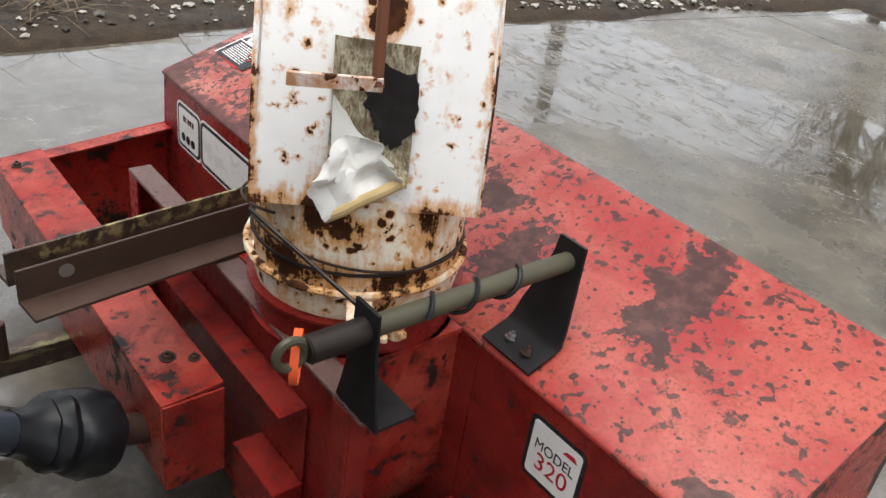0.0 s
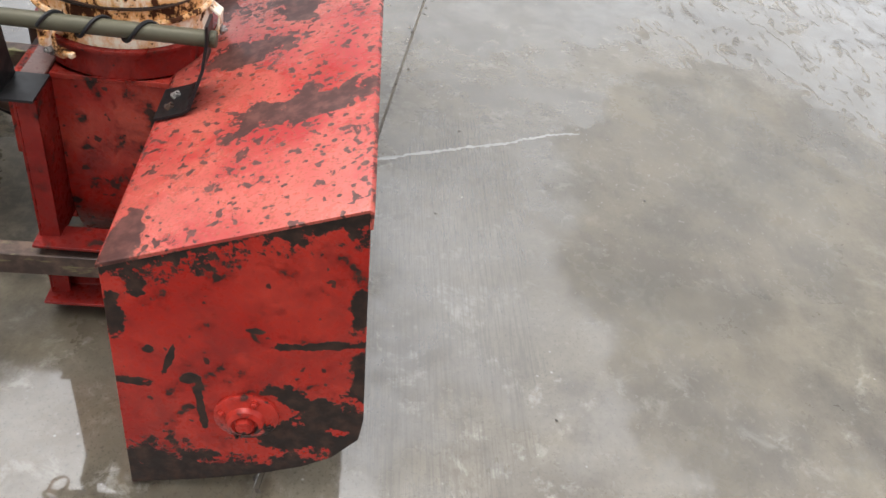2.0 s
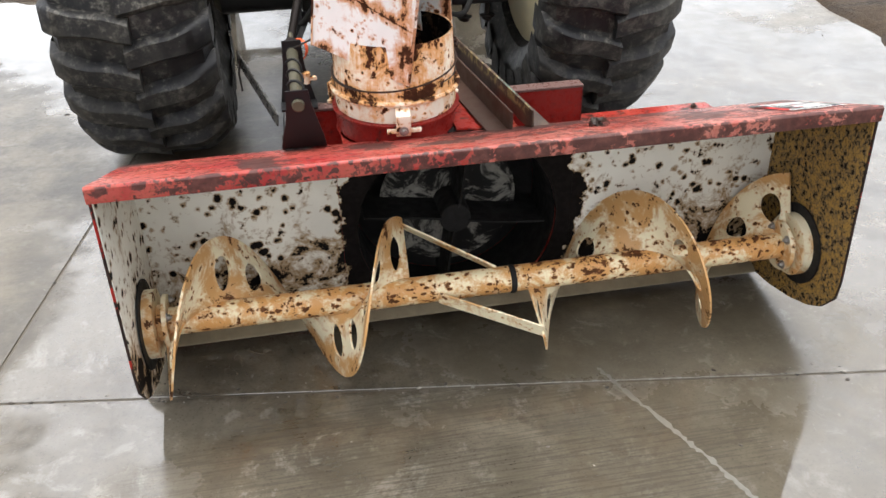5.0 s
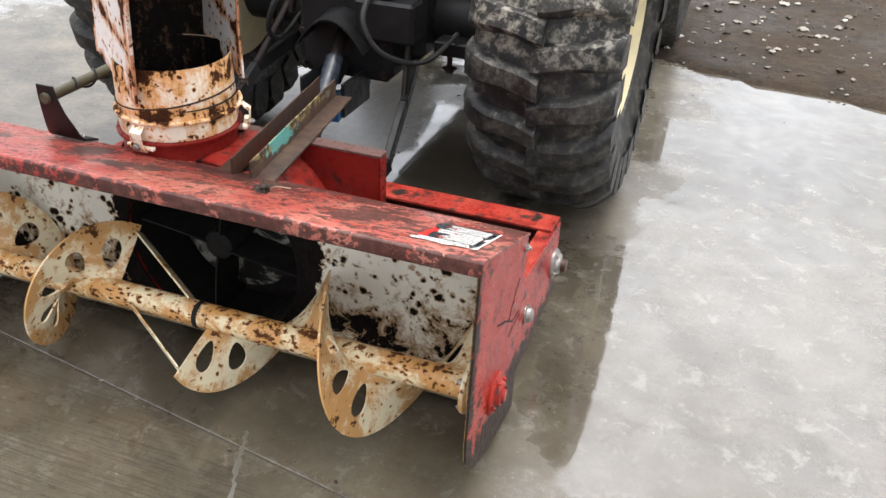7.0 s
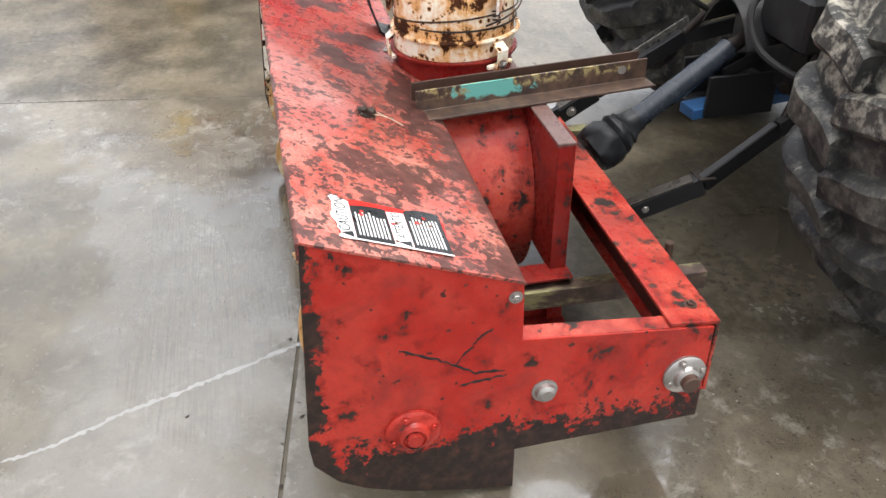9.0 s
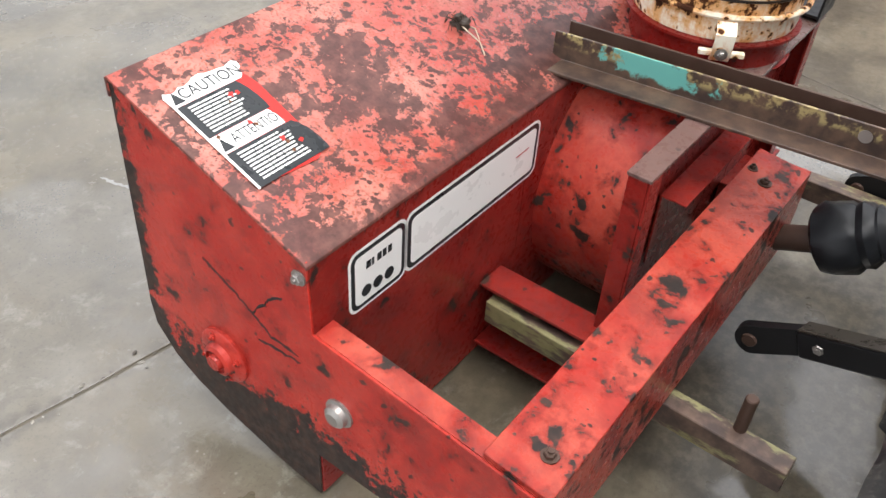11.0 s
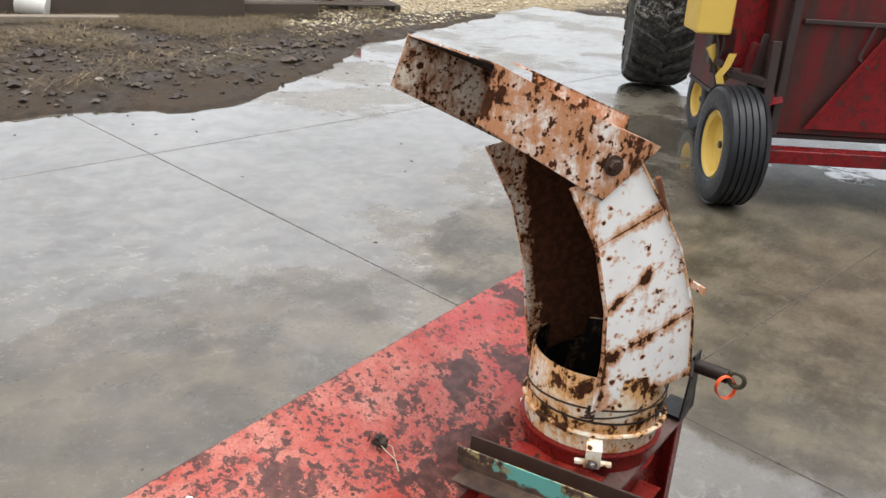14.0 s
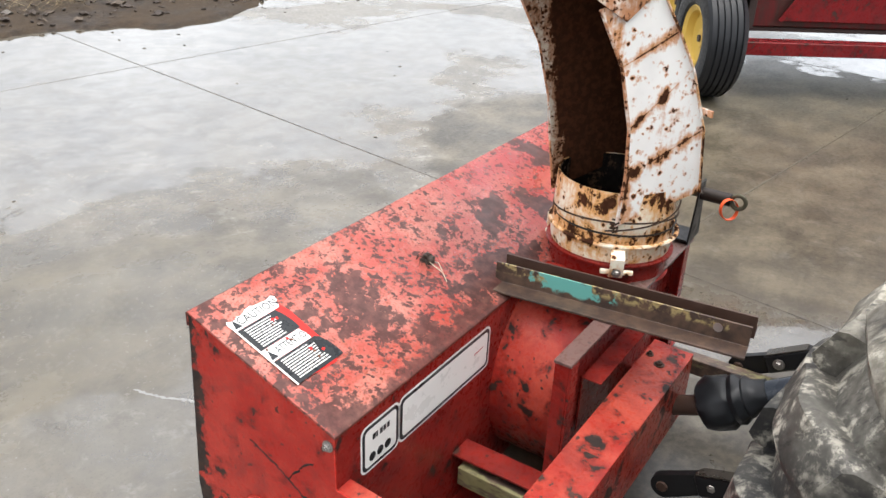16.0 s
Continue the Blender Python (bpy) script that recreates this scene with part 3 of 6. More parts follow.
def turned(p, q, profile, n=28, cap=True):
    """A lathed body on the axis p to q; profile: (metres along, radius)."""
    p, q = Vector(p), Vector(q)
    f = (q - p).normalized()
    m = f.to_track_quat('Z', 'Y').to_matrix().to_4x4()
    m.translation = p
    bm = bmesh.new()
    rings = []
    for s, r in profile:
        rings.append([bm.verts.new(m @ Vector((r * math.cos(6.28318531 * i / n), r * math.sin(6.28318531 * i / n), s))) for i in range(n)])
    for a, b in zip(rings, rings[1:]):
        for i in range(n):
            bm.faces.new((a[i], a[(i + 1) % n], b[(i + 1) % n], b[i]))
    if cap:
        bm.faces.new(rings[0][::-1])
        bm.faces.new(rings[-1])
    return bm


def rod(p, q, r, n=16, bevel=0.0):
    d = (Vector(q) - Vector(p)).length
    e = bevel or min(r * 0.2, 0.003)
    return turned(p, q, [(0, r - e), (e, r), (d - e, r), (d, r - e)], n)


def tube_path(points, r, n=8, closed=False):
    """A round wire along a line of points."""
    pts = [Vector(p) for p in points]
    bm = bmesh.new()
    rings, side = [], None
    k = len(pts)
    for i, p in enumerate(pts):
        a = pts[(i - 1) % k] if closed or i else p
        b = pts[(i + 1) % k] if closed or i < k - 1 else p
        f = (b - a).normalized()
        s = f.orthogonal() if side is None else side - f * side.dot(f)
        side = s.normalized()
        u = f.cross(side)
        rings.append([bm.verts.new(p + r * (side * math.cos(6.28318531 * j / n) + u * math.sin(6.28318531 * j / n))) for j in range(n)])
    pairs = list(zip(rings, rings[1:])) + ([(rings[-1], rings[0])] if closed else [])
    for a, b in pairs:
        for j in range(n):
            bm.faces.new((a[j], a[(j + 1) % n], b[(j + 1) % n], b[j]))
    if not closed:
        bm.faces.new(rings[0][::-1])
        bm.faces.new(rings[-1])
    return bm


def join(*bms):
    out = bmesh.new()
    for b in bms:
        me = bpy.data.meshes.new("tmp")
        b.to_mesh(me)
        b.free()
        out.from_mesh(me)
        bpy.data.meshes.remove(me)
    return out


def sheet(rows, thick, closed=False):
    """A bent plate: rows of points (a grid), given thickness along the normals."""
    bm = bmesh.new()
    g = [[bm.verts.new(p) for p in row] for row in rows]
    for a, b in zip(g, g[1:]):
        m = len(a)
        for j in range(m if closed else m - 1):
            bm.faces.new((a[j], a[(j + 1) % m], b[(j + 1) % m], b[j]))
    bmesh.ops.recalc_face_normals(bm, faces=bm.faces[:])
    bmesh.ops.solidify(bm, geom=bm.faces[:], thickness=thick)
    return bm


def shell(cx, cz, r, y0, y1, a0, a1, n, thick):
    """A curved sheet round an axis along y; angles in degrees from +x."""
    rows = []
    for i in range(n + 1):
        a = radians(a0 + (a1 - a0) * i / n)
        rows.append([(cx + r * math.cos(a), y, cz + r * math.sin(a)) for y in (y0, y1)])
    return sheet(rows, thick)


def bolt(p, axis, r=0.011, h=0.008):
    """A hexagon head on a washer."""
    p, a = Vector(p), Vector(axis).normalized()
    return join(turned(p, p + a, [(0, r * 1.5), (0.0025, r * 1.5)], 16), turned(p + a * 0.002, p + a, [(0, r), (h * 0.8, r), (h, r * 0.85)], 6),
                turned(p + a * h * 0.8, p + a, [(0, r * 0.45), (0.008, r * 0.45)], 8))


def text_mesh(body, size, material, name, parent, matrix, label="", squeeze=1.0):
    cu = bpy.data.curves.new(name, 'FONT')
    cu.body, cu.size, cu.extrude = body, size, 0.0002
    cu.align_x, cu.align_y = 'CENTER', 'CENTER'
    tmp = bpy.data.objects.new("tmp_text", cu)
    me = bpy.data.meshes.new_from_object(tmp)
    bpy.data.objects.remove(tmp)
    me.transform(matrix @ Matrix.Diagonal((squeeze, 1, 1, 1)))
    me.materials.append(material)
    ob = new(name, me)
    ob.parent = parent
    if label:
        tagged(ob, label)
    return ob


# ---- the snow blower ----
W = 0.970            # half width of the housing
YB, ZF, ZB = 0.437, 0.772, 0.616   # back plate; top edge at front and back
blower = thing("snow_blower", "worn red tractor-mounted snow blower with rusty white chute", "snow blower")


def top_z(y):
    return ZF + (ZB - ZF) * y / YB


# end plates
side_front = [(0.0, ZF), (-0.012, 0.52), (-0.026, 0.25), (-0.020, 0.19), (0.03, 0.128), (0.09, 0.092), (0.18, 0.060), (0.30, 0.032), (YB, 0.012)]
plate_a = side_front + [(YB, ZB)]
plate_b = side_front + [(YB, 0.137), (0.885, 0.15), (0.887, 0.418), (YB + 0.004, 0.462), (YB, ZB)]
part("end_plate", prism(plate_a, "x", -W, -W + 0.006), red_end, blower, "red end plate worn black along its lower edge")
part("end_plate", prism(plate_b, "x", W - 0.006, W), red_end, blower, "red end plate with drive arm, worn black below")
# linings seen from the front
part("end_lining", prism([(y + 0.004, z) for y, z in side_front[:-1]] + [(YB - 0.01, 0.02), (YB - 0.01, ZB - 0.012), (0.004, ZF - 0.014)], "x", -W + 0.007, -W + 0.009, 0), box_white, blower, "white rust-spotted inner face")
part("end_lining", prism([(y + 0.004, z) for y, z in side_front[:-1]] + [(YB - 0.01, 0.02), (YB - 0.01, ZB - 0.012), (0.004, ZF - 0.014)], "x", W - 0.009, W - 0.007, 0), lining_rust, blower, "ochre rusted inner face")
# top plate with turned-down lip
profile_top = [(-0.006, ZF - 0.040), (-0.006, ZF - 0.004), (0.002, ZF + 0.001), (YB - 0.004, ZB + 0.002), (YB + 0.004, ZB - 0.004), (YB + 0.004, ZB - 0.012), (YB - 0.002, ZB - 0.008), (0.002, ZF - 0.006), (0.0, ZF - 0.010), (0.0, ZF - 0.040)]
part("top_plate", prism(profile_top, "x", -W - 0.003, W + 0.003, 0.001), red_top, blower, "faded red top plate mottled with dark rust, wet sheen in its colour")

# back plate with the round fan opening
FX, FZ, FR = -0.045, 0.312, 0.312


def holed_plate(y0, y1, x0, x1, z0, z1, cx, cz, r, n=64):
    """A rectangular plate across y with a round hole."""
    bm = bmesh.new()
    rings = []
    for y in (y0, y1):
        inner, outer = [], []
        for i in range(n):
            a = 6.28318531 * (i + 0.5) / n
            c, s = math.cos(a), math.sin(a)
            t = min((x1 - cx) / c if c > 1e-6 else 9, (x0 - cx) / c if c < -1e-6 else 9, (z1 - cz) / s if s > 1e-6 else 9, (z0 - cz) / s if s < -1e-6 else 9)
            rr = min(r, t - 0.004)
            inner.append(bm.verts.new((cx + rr * c, y, cz + rr * s)))
            outer.append(bm.verts.new((cx + t * c, y, cz + t * s)))
        rings += [inner, outer]
    for i in range(n):
        j = (i + 1) % n
        for p, q in ((0, 1), (3, 2), (2, 0), (1, 3)):
            bm.faces.new((rings[p][i], rings[p][j], rings[q][j], rings[q][i]))
    return bm


CX0, CX1 = -0.42, 0.33
part("back_plate", block(-W + 0.006, CX0, YB - 0.004, YB + 0.002, 0.012, ZB - 0.008, 0.001), red_side_shaded, blower)
part("back_plate", block(CX1, W - 0.006, YB - 0.004, YB + 0.002, 0.012, ZB - 0.008, 0.001), red_side_shaded, blower)
part("back_plate", holed_plate(YB - 0.004, YB + 0.002, CX0 + 0.001, CX1 - 0.001, 0.012, ZB - 0.008, FX, FZ, FR), red_side_shaded, blower)
part("back_lining", block(-W + 0.008, CX0 + 0.02, YB - 0.010, YB - 0.006, 0.03, ZB - 0.002, 0), box_white, blower, "white lining flecked with black rust")
part("back_lining", block(CX1 - 0.02, W - 0.008, YB - 0.010, YB - 0.006, 0.03, ZB - 0.002, 0), box_white, blower, "white lining flecked with black rust")
part("top_lining", prism([(0.004, ZF - 0.012), (YB - 0.012, ZB - 0.012), (YB - 0.012, ZB - 0.016), (0.004, ZF - 0.016)], "x", -W + 0.01, W - 0.01, 0), box_white, blower)
part("scraper_edge", prism([(0.385, 0.022), (0.385, 0.030), (YB - 0.01, 0.05), (YB - 0.01, 0.036)], "x", -W + 0.01, W - 0.01, 0.001), scraper_steel, blower, "dirty cream scraper edge along the bottom")

# fan housing
YR = 0.695
rows = [[(FX - FR - 0.004, y, 0.60) for y in (YB, YR)]]
for i in range(41):
    a = radians(180 + 270 * i / 40)
    rows.append([(FX + (FR + 0.004) * math.cos(a), y, FZ + (FR + 0.004) * math.sin(a)) for y in (YB, YR)])
part("fan_housing", sheet(rows, 0.005), red_frame, blower, "red curved fan housing with dark rust runs")
part("fan_rear_plate", prism([(FX + (FR + 0.002) * math.cos(radians(a)), FZ + (FR + 0.002) * math.sin(radians(a))) for a in range(180, 451, 9)] + [(FX - FR - 0.002, 0.60)], "y", YR - 0.006, YR - 0.001, 0), red_side_shaded, blower)
part("housing_lining", shell(FX, FZ, FR - 0.004, YB + 0.004, YR - 0.014, -90, 270, 48, 0.002), fan_black, blower, "black lining inside the fan housing")
part("fan_cover", block(-0.372, 0.14, YB + 0.006, YR, 0.600, 0.612, 0.001), red_frame, blower, "flat red cover under the chute ring")
# impeller
hub = Vector((FX, 0.55, FZ))
part("fan_disc", turned((FX, 0.600, FZ), (FX, 0.610, FZ), [(0, 0.0001), (0, 0.222), (0.006, 0.222), (0.006, 0.0001)], 48), fan_grey, blower, "dirty grey fan disc")
part("fan_hub", rod((FX, 0.47, FZ), (FX, 0.69, FZ), 0.05), fan_black, blower)
for k in range(4):
    a = radians(78 + 90 * k)
    u, v = Vector((math.cos(a), 0, math.sin(a))), Vector((-math.sin(a), 0, math.cos(a)))
    rws = [[hub + u * r + v * (0.25 * r * r) + Vector((0, dy, 0)) for dy in (-0.085, 0.10)] for r in (0.04, 0.12, 0.2, 0.285)]
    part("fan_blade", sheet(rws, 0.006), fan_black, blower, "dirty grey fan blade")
part("opening_lining", holed_plate(YB - 0.010, YB - 0.006, CX0 + 0.021, CX1 - 0.021, 0.02, ZB - 0.012, FX, FZ, FR - 0.004), box_white, blower, "ragged black edge of the fan opening")
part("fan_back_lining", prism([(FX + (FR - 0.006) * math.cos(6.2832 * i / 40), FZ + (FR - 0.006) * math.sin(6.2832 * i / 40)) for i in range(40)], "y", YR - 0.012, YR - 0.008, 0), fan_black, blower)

# auger
AY, AZ, AR = 0.20, 0.249, 0.216
part("auger_shaft", rod((-W + 0.03, AY, AZ), (W - 0.03, AY, AZ), 0.039, 28), shaft_cream, blower, "cream auger pipe with rust flecks")
part("shaft_joint", turned((0.055, AY, AZ), (0.072, AY, AZ), [(0, 0.0395), (0.003, 0.042), (0.014, 0.042), (0.017, 0.0395)], 28), fan_black, blower, "dark pipe joint")
PITCH = 0.485
RIGHT_AT, LEFT_AT = 0.185, -0.482      # where each flight passes the bottom


def flight_point(xb, hand, t, r):
    """t: turns from the bottom; hand 1: front, bottom, back, top as it goes along hand*x."""
    a = 6.28318531 * t
    return Vector((xb + hand * (PITCH * t + 0.03 * (1 - math.cos(a))), AY + r * math.sin(a), AZ - r * math.cos(a)))


def flight(xb, hand, t0, t1, solid=()):
    """A helical flight of plate with drop-shaped windows between its spokes."""
    bm = bmesh.new()
    cells = max(1, round((t1 - t0) * 8))
    n = 32
    for c in range(cells):
        ta, tb = t0 + (t1 - t0) * c / cells, t0 + (t1 - t0) * (c + 1) / cells
        tm, th = (ta + tb) / 2, (tb - ta) / 2
        window = c not in solid
        rings = []
        for f in (0.0, 0.5, 1.0):
            ring = []
            for i in range(n):
                a = 6.28318531 * i / n
                cx, sx = math.cos(a), math.sin(a)
                k = 1 / max(abs(cx), abs(sx))
                ox, oy = cx * k, sx * k
                ex, ey = (0.50 * cx * (1.0 + 0.16 * sx), -0.14 + 0.54 * sx) if window else (0.02 * cx, 0.02 * sx)
                px, py = ox + (ex - ox) * f, oy + (ey - oy) * f
                ring.append(bm.verts.new(flight_point(xb, hand, tm + px * th, 0.0375 + (AR - 0.0375) * (py + 1) / 2)))
            rings.append(ring)
        for p, q in zip(rings, rings[1:]):
            for i in range(n):
                bm.faces.new((p[i], p[(i + 1) % n], q[(i + 1) % n], q[i]))
        if not window:
            bm.faces.new(rings[-1])
    bmesh.ops.remove_doubles(bm, verts=bm.verts[:], dist=0.0006)
    bmesh.ops.recalc_face_normals(bm, faces=bm.faces[:])
    bmesh.ops.solidify(bm, geom=bm.faces[:], thickness=0.006)
    return bm


RIGHT_START, LEFT_START = -0.20, -0.62
part("auger_flight", flight(RIGHT_AT, 1, RIGHT_START, 1.44, (4, 5, 9)), auger_cream, blower, "cream windowed auger flight stained orange at its edge", 0.9)
part("auger_flight", flight(LEFT_AT, -1, LEFT_START, 0.86, (5, 9)), auger_cream, blower, "cream windowed auger flight stained orange at its edge", 0.9)


def paddle(xb, hand, t, root_x):
    """A flat bar from the pipe to the inner tip of a flight."""
    a = 6.28318531 * t
    tip = flight_point(xb, hand, t, AR - 0.022)
    out = Vector((0, math.sin(a), -math.cos(a)))
    return bar(Vector((root_x, AY, AZ)) + out * 0.036, tip, 0.006, 0.044, 0.001, up=out.cross(Vector((1, 0, 0))))


part("auger_paddle", paddle(RIGHT_AT, 1, RIGHT_START, -0.155), auger_cream, blower, "scuffed cream paddle bar between the flights")
part("auger_paddle", paddle(LEFT_AT, -1, LEFT_START, 0.02), auger_cream, blower, "scuffed cream paddle bar between the flights")


for s in (-1, 1):
    hubp = part("shaft_flange", turned((s * (W - 0.075), AY, AZ), (s * (W - 0.01), AY, AZ), [(0, 0.075), (0.008, 0.077), (0.012, 0.077), (0.013, 0.05), (0.03, 0.05), (0.031, 0.095), (0.06, 0.095)], 28), auger_cream, blower)
    part("wear_ring", turned((s * (W - 0.016), AY, AZ), (s * (W - 0.010), AY, AZ), [(0, 0.0001), (0, 0.125), (0.005, 0.125), (0.005, 0.0001)], 36), fan_black, blower, "black rubbed ring round the bearing")
    for k in range(4):
        a = radians(45 + 90 * k)
        part("bolt", bolt((s * (W - 0.075), AY + 0.06 * math.cos(a), AZ + 0.06 * math.sin(a)), (-s, 0, 0), 0.009), zinc, hubp)


def end_bearing(x, y, z, s, r, material, label):
    p = Vector((x, y, z))
    b = part("bearing_flange", turned(p, p + Vector((s, 0, 0)), [(0, r), (0.006, r), (0.010, r * 0.93), (0.014, r * 0.62), (0.024, r * 0.55), (0.028, r * 0.42), (0.022, r * 0.40), (0.022, r * 0.3), (0.034, r * 0.26)], 32), material, blower, label)
    for k in (0, 1, 2, 3):
        a = radians(20 + 90 * k)
        part("bolt", bolt(p + Vector((s * 0.009, r * 0.78 * math.cos(a), r * 0.78 * math.sin(a))), (s, 0, 0), 0.007, 0.006), material, b)
    return b


end_bearing(-W, AY, AZ, -1, 0.062, red_end, "round red bearing housing")
end_bearing(W, AY, AZ, 1, 0.062, red_end, "round red bearing housing")
end_bearing(W, 0.832, 0.292, 1, 0.052, zinc, "bare metal bearing flange")
part("shaft_end", rod((W + 0.02, 0.832, 0.292), (W + 0.045, 0.832, 0.292), 0.022), brown_steel, blower, "dark greasy shaft end")
part("hitch_pin", turned((W, 0.497, 0.310), (W + 1, 0.497, 0.310), [(0, 0.030), (0.004, 0.030), (0.006, 0.024), (0.016, 0.022), (0.022, 0.014)], 24), zinc, blower, "domed zinc bolt")
part("bolt", bolt((W, 0.42, 0.578), (1, 0, 0), 0.010), zinc, blower)


def gouge(points):
    """A thin ragged scrape across the end plate."""
    rng = random.Random(7)
    bm, last = bmesh.new(), None
    steps = [(p, q, k / 6) for p, q in zip(points, points[1:]) for k in range(6)] + [(points[-2], points[-1], 1.0)]
    for n, (p, q, k) in enumerate(steps):
        y, z = p[0] + (q[0] - p[0]) * k + rng.uniform(-0.003, 0.003), p[1] + (q[1] - p[1]) * k + rng.uniform(-0.003, 0.003)
        w = 0.0006 if n in (0, len(steps) - 1) else rng.uniform(0.0016, 0.0052)
        row = [bm.verts.new((W + h, y, z + s * w)) for s, h in ((-1, 0.0), (0, 0.0016), (1, 0.0))]
        if last:
            for i in (0, 1):
                bm.faces.new((last[i], row[i], row[i + 1], last[i + 1]))
        last = row
    return bm


for line in ([(0.178, 0.484), (0.254, 0.445), (0.293, 0.421), (0.338, 0.39), (0.402, 0.385)],
             [(0.293, 0.421), (0.329, 0.462), (0.341, 0.478), (0.375, 0.508)],
             [(0.304, 0.363), (0.359, 0.368), (0.41, 0.372)]):
    part("scratch", gouge(line), fan_black, blower, "dark rusted scratch in the red paint", 0)

# drive arm, beam and rear frame
part("arm_flange", sheet([[(W - 0.050, YB + 0.004, 0.461), (W - 0.006, YB + 0.004, 0.461)], [(W - 0.050, 0.885, 0.419), (W - 0.006, 0.885, 0.419)]], 0.005), red_frame, blower)
beam = part("drive_beam", prism([(0.866, 0.222), (0.903, 0.222), (0.903, 0.428), (0.782, 0.440), (0.782, 0.430), (0.895, 0.419), (0.895, 0.230), (0.866, 0.230)], "x", -0.119, W - 0.007, 0.0015), red_frame, blower, "red channel-section drive beam with dark rust spots")
part("beam_liner", block(-0.118, W - 0.05, 0.890, 0.8935, 0.232, 0.417, 0), beam_brown, blower, "dark red-brown liner inside the channel")
part("beam_end", block(-0.126, -0.120, 0.784, 0.902, 0.223, 0.428, 0.001), red_frame, blower, "red closed end of the drive beam")
part("bolt", bolt((0.0, 0.84, 0.4335), (0, 0, 1), 0.011), brown_steel, beam)
part("bolt", bolt((-0.03, 0.80, 0.4375), (0, 0, 1), 0.008), brown_steel, beam)
part("bolt", bolt((0.90, 0.86, 0.4315), (0, 0, 1), 0.010), brown_steel, beam)
part("mounting_strip", join(block(-0.295, 0.255, 0.712, 0.766, 0.476, 0.481, 0.001), block(-0.295, 0.255, 0.708, 0.713, 0.30, 0.481, 0.001)), red_side_shaded, blower, "red angle strip drilled with holes")
part("mounting_foot", block(-0.30, -0.14, 0.712, 0.775, 0.16, 0.30, 0.002), red_side_shaded, blower)
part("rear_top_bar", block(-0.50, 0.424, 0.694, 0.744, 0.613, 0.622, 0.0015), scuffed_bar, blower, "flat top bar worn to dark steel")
part("rear_wall", block(-0.46, 0.42, 0.697, 0.703, 0.22, 0.612, 0.001), red_side_shaded, blower)
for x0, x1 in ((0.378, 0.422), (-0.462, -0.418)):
    part("rear_post", join(block(x0, x1, 0.738, 0.744, 0.05, 0.612, 0.001), block(x1 - 0.006 if x1 > 0 else x0, x1 if x1 > 0 else x0 + 0.006, 0.697, 0.7375, 0.05, 0.612, 0.001)), red_side_shaded, blower, "red upright channel")
for s in (-1, 1):
    xo, xi = (-0.50, -0.42) if s < 0 else (0.47, 0.39)
    a, b = min(xo, xi), max(xo, xi)
    part("hitch_channel", prism([(xo, 0.045), (xi, 0.045), (xi, 0.230), (xo, 0.230), (xo, 0.222), (xi + s * 0.008, 0.222), (xi + s * 0.008, 0.053), (xo, 0.053)], "y", YB + 0.004, 0.750, 0.001), red_side_shaded, blower, "red channel carrying the lower hitch")
    part("hitch_bar", bar((s * 0.465 - 0.008, 0.47, 0.172), (s * 0.478 - 0.008, 1.15, 0.172), 0.05, 0.06), mossy_steel, blower, "rusty brown lower hitch bar")
    if s > 0:
        part("hitch_pin", rod((s * 0.47 - 0.02, 1.04, 0.19), (s * 0.47 - 0.02, 1.04, 0.29), 0.013), brown_steel, blower)

# paired angle irons to the top link
AN0, AN1 = Vector((0.160, 0.372, 0.624)), Vector((0.074, 1.080, 0.624))


def angle_iron(dx, flip, mat, label):
    p, q = AN0 + Vector((dx, 0, 0)), AN1 + Vector((dx, 0, 0))
    f = (q - p).normalized()
    r = Vector((f.y, -f.x, 0))
    L = (q - p).length
    bm = join(prism([(0, 0), (flip * 0.066, 0), (flip * 0.066, 0.007), (flip * 0.007, 0.0075), (flip * 0.006, 0.066), (0, 0.066)], "y", 0, L, 0.001))
    m = Matrix((r, f, Vector((0, 0, 1)))).transposed().to_4x4()
    m.translation = p
    bm.transform(m)
    return part("angle_iron", bm, mat, blower, label)


part_b = angle_iron(0.0, 1, angle_mat, "rusty angle iron with a patch of turquoise paint")
part_a = angle_iron(-0.055, -1, brown_steel, "rusty brown angle iron")
for dx, px, pr in ((0.0, 1, part_b), (-0.055, -1, part_a)):
    p = AN0.lerp(AN1, 0.885) + Vector((dx + px * 0.0075, 0, 0.042))
    part("bolt_hole", turned(p, p + Vector((px, 0, 0)), [(0, 0.013), (0.001, 0.013)], 20), zinc, pr, "bright worn rim of a drilled hole")

# chute ring and tube
CC = Vector((-0.2, 0.568, 0))
OVAL = Matrix.Translation(CC + Vector((0, -0.005, 0))) @ Matrix.Diagonal((0.95, 1.0, 1.0, 1.0)) @ Matrix.Translation(-CC)     # the tube is a little out of round


def ring_profile(points, n=48):
    bm = turned(CC, CC + Vector((0, 0, 1)), points, n, cap=False)
    bm.transform(OVAL)
    return bm


part("chute_ring", ring_profile([(0.612, 0.190), (0.612, 0.182), (0.66, 0.180), (0.672, 0.182), (0.676, 0.196), (0.682, 0.196), (0.683, 0.176), (0.612, 0.176)]), red_side_shaded, blower, "red flanged ring under the chute")
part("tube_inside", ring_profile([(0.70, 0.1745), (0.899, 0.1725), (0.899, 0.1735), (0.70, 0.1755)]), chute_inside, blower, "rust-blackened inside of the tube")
tube = part("chute_tube", ring_profile([(0.684, 0.182), (0.700, 0.185), (0.86, 0.181), (0.90, 0.179), (0.90, 0.175), (0.684, 0.177)]), chute_white, blower, "rusty white round chute base")
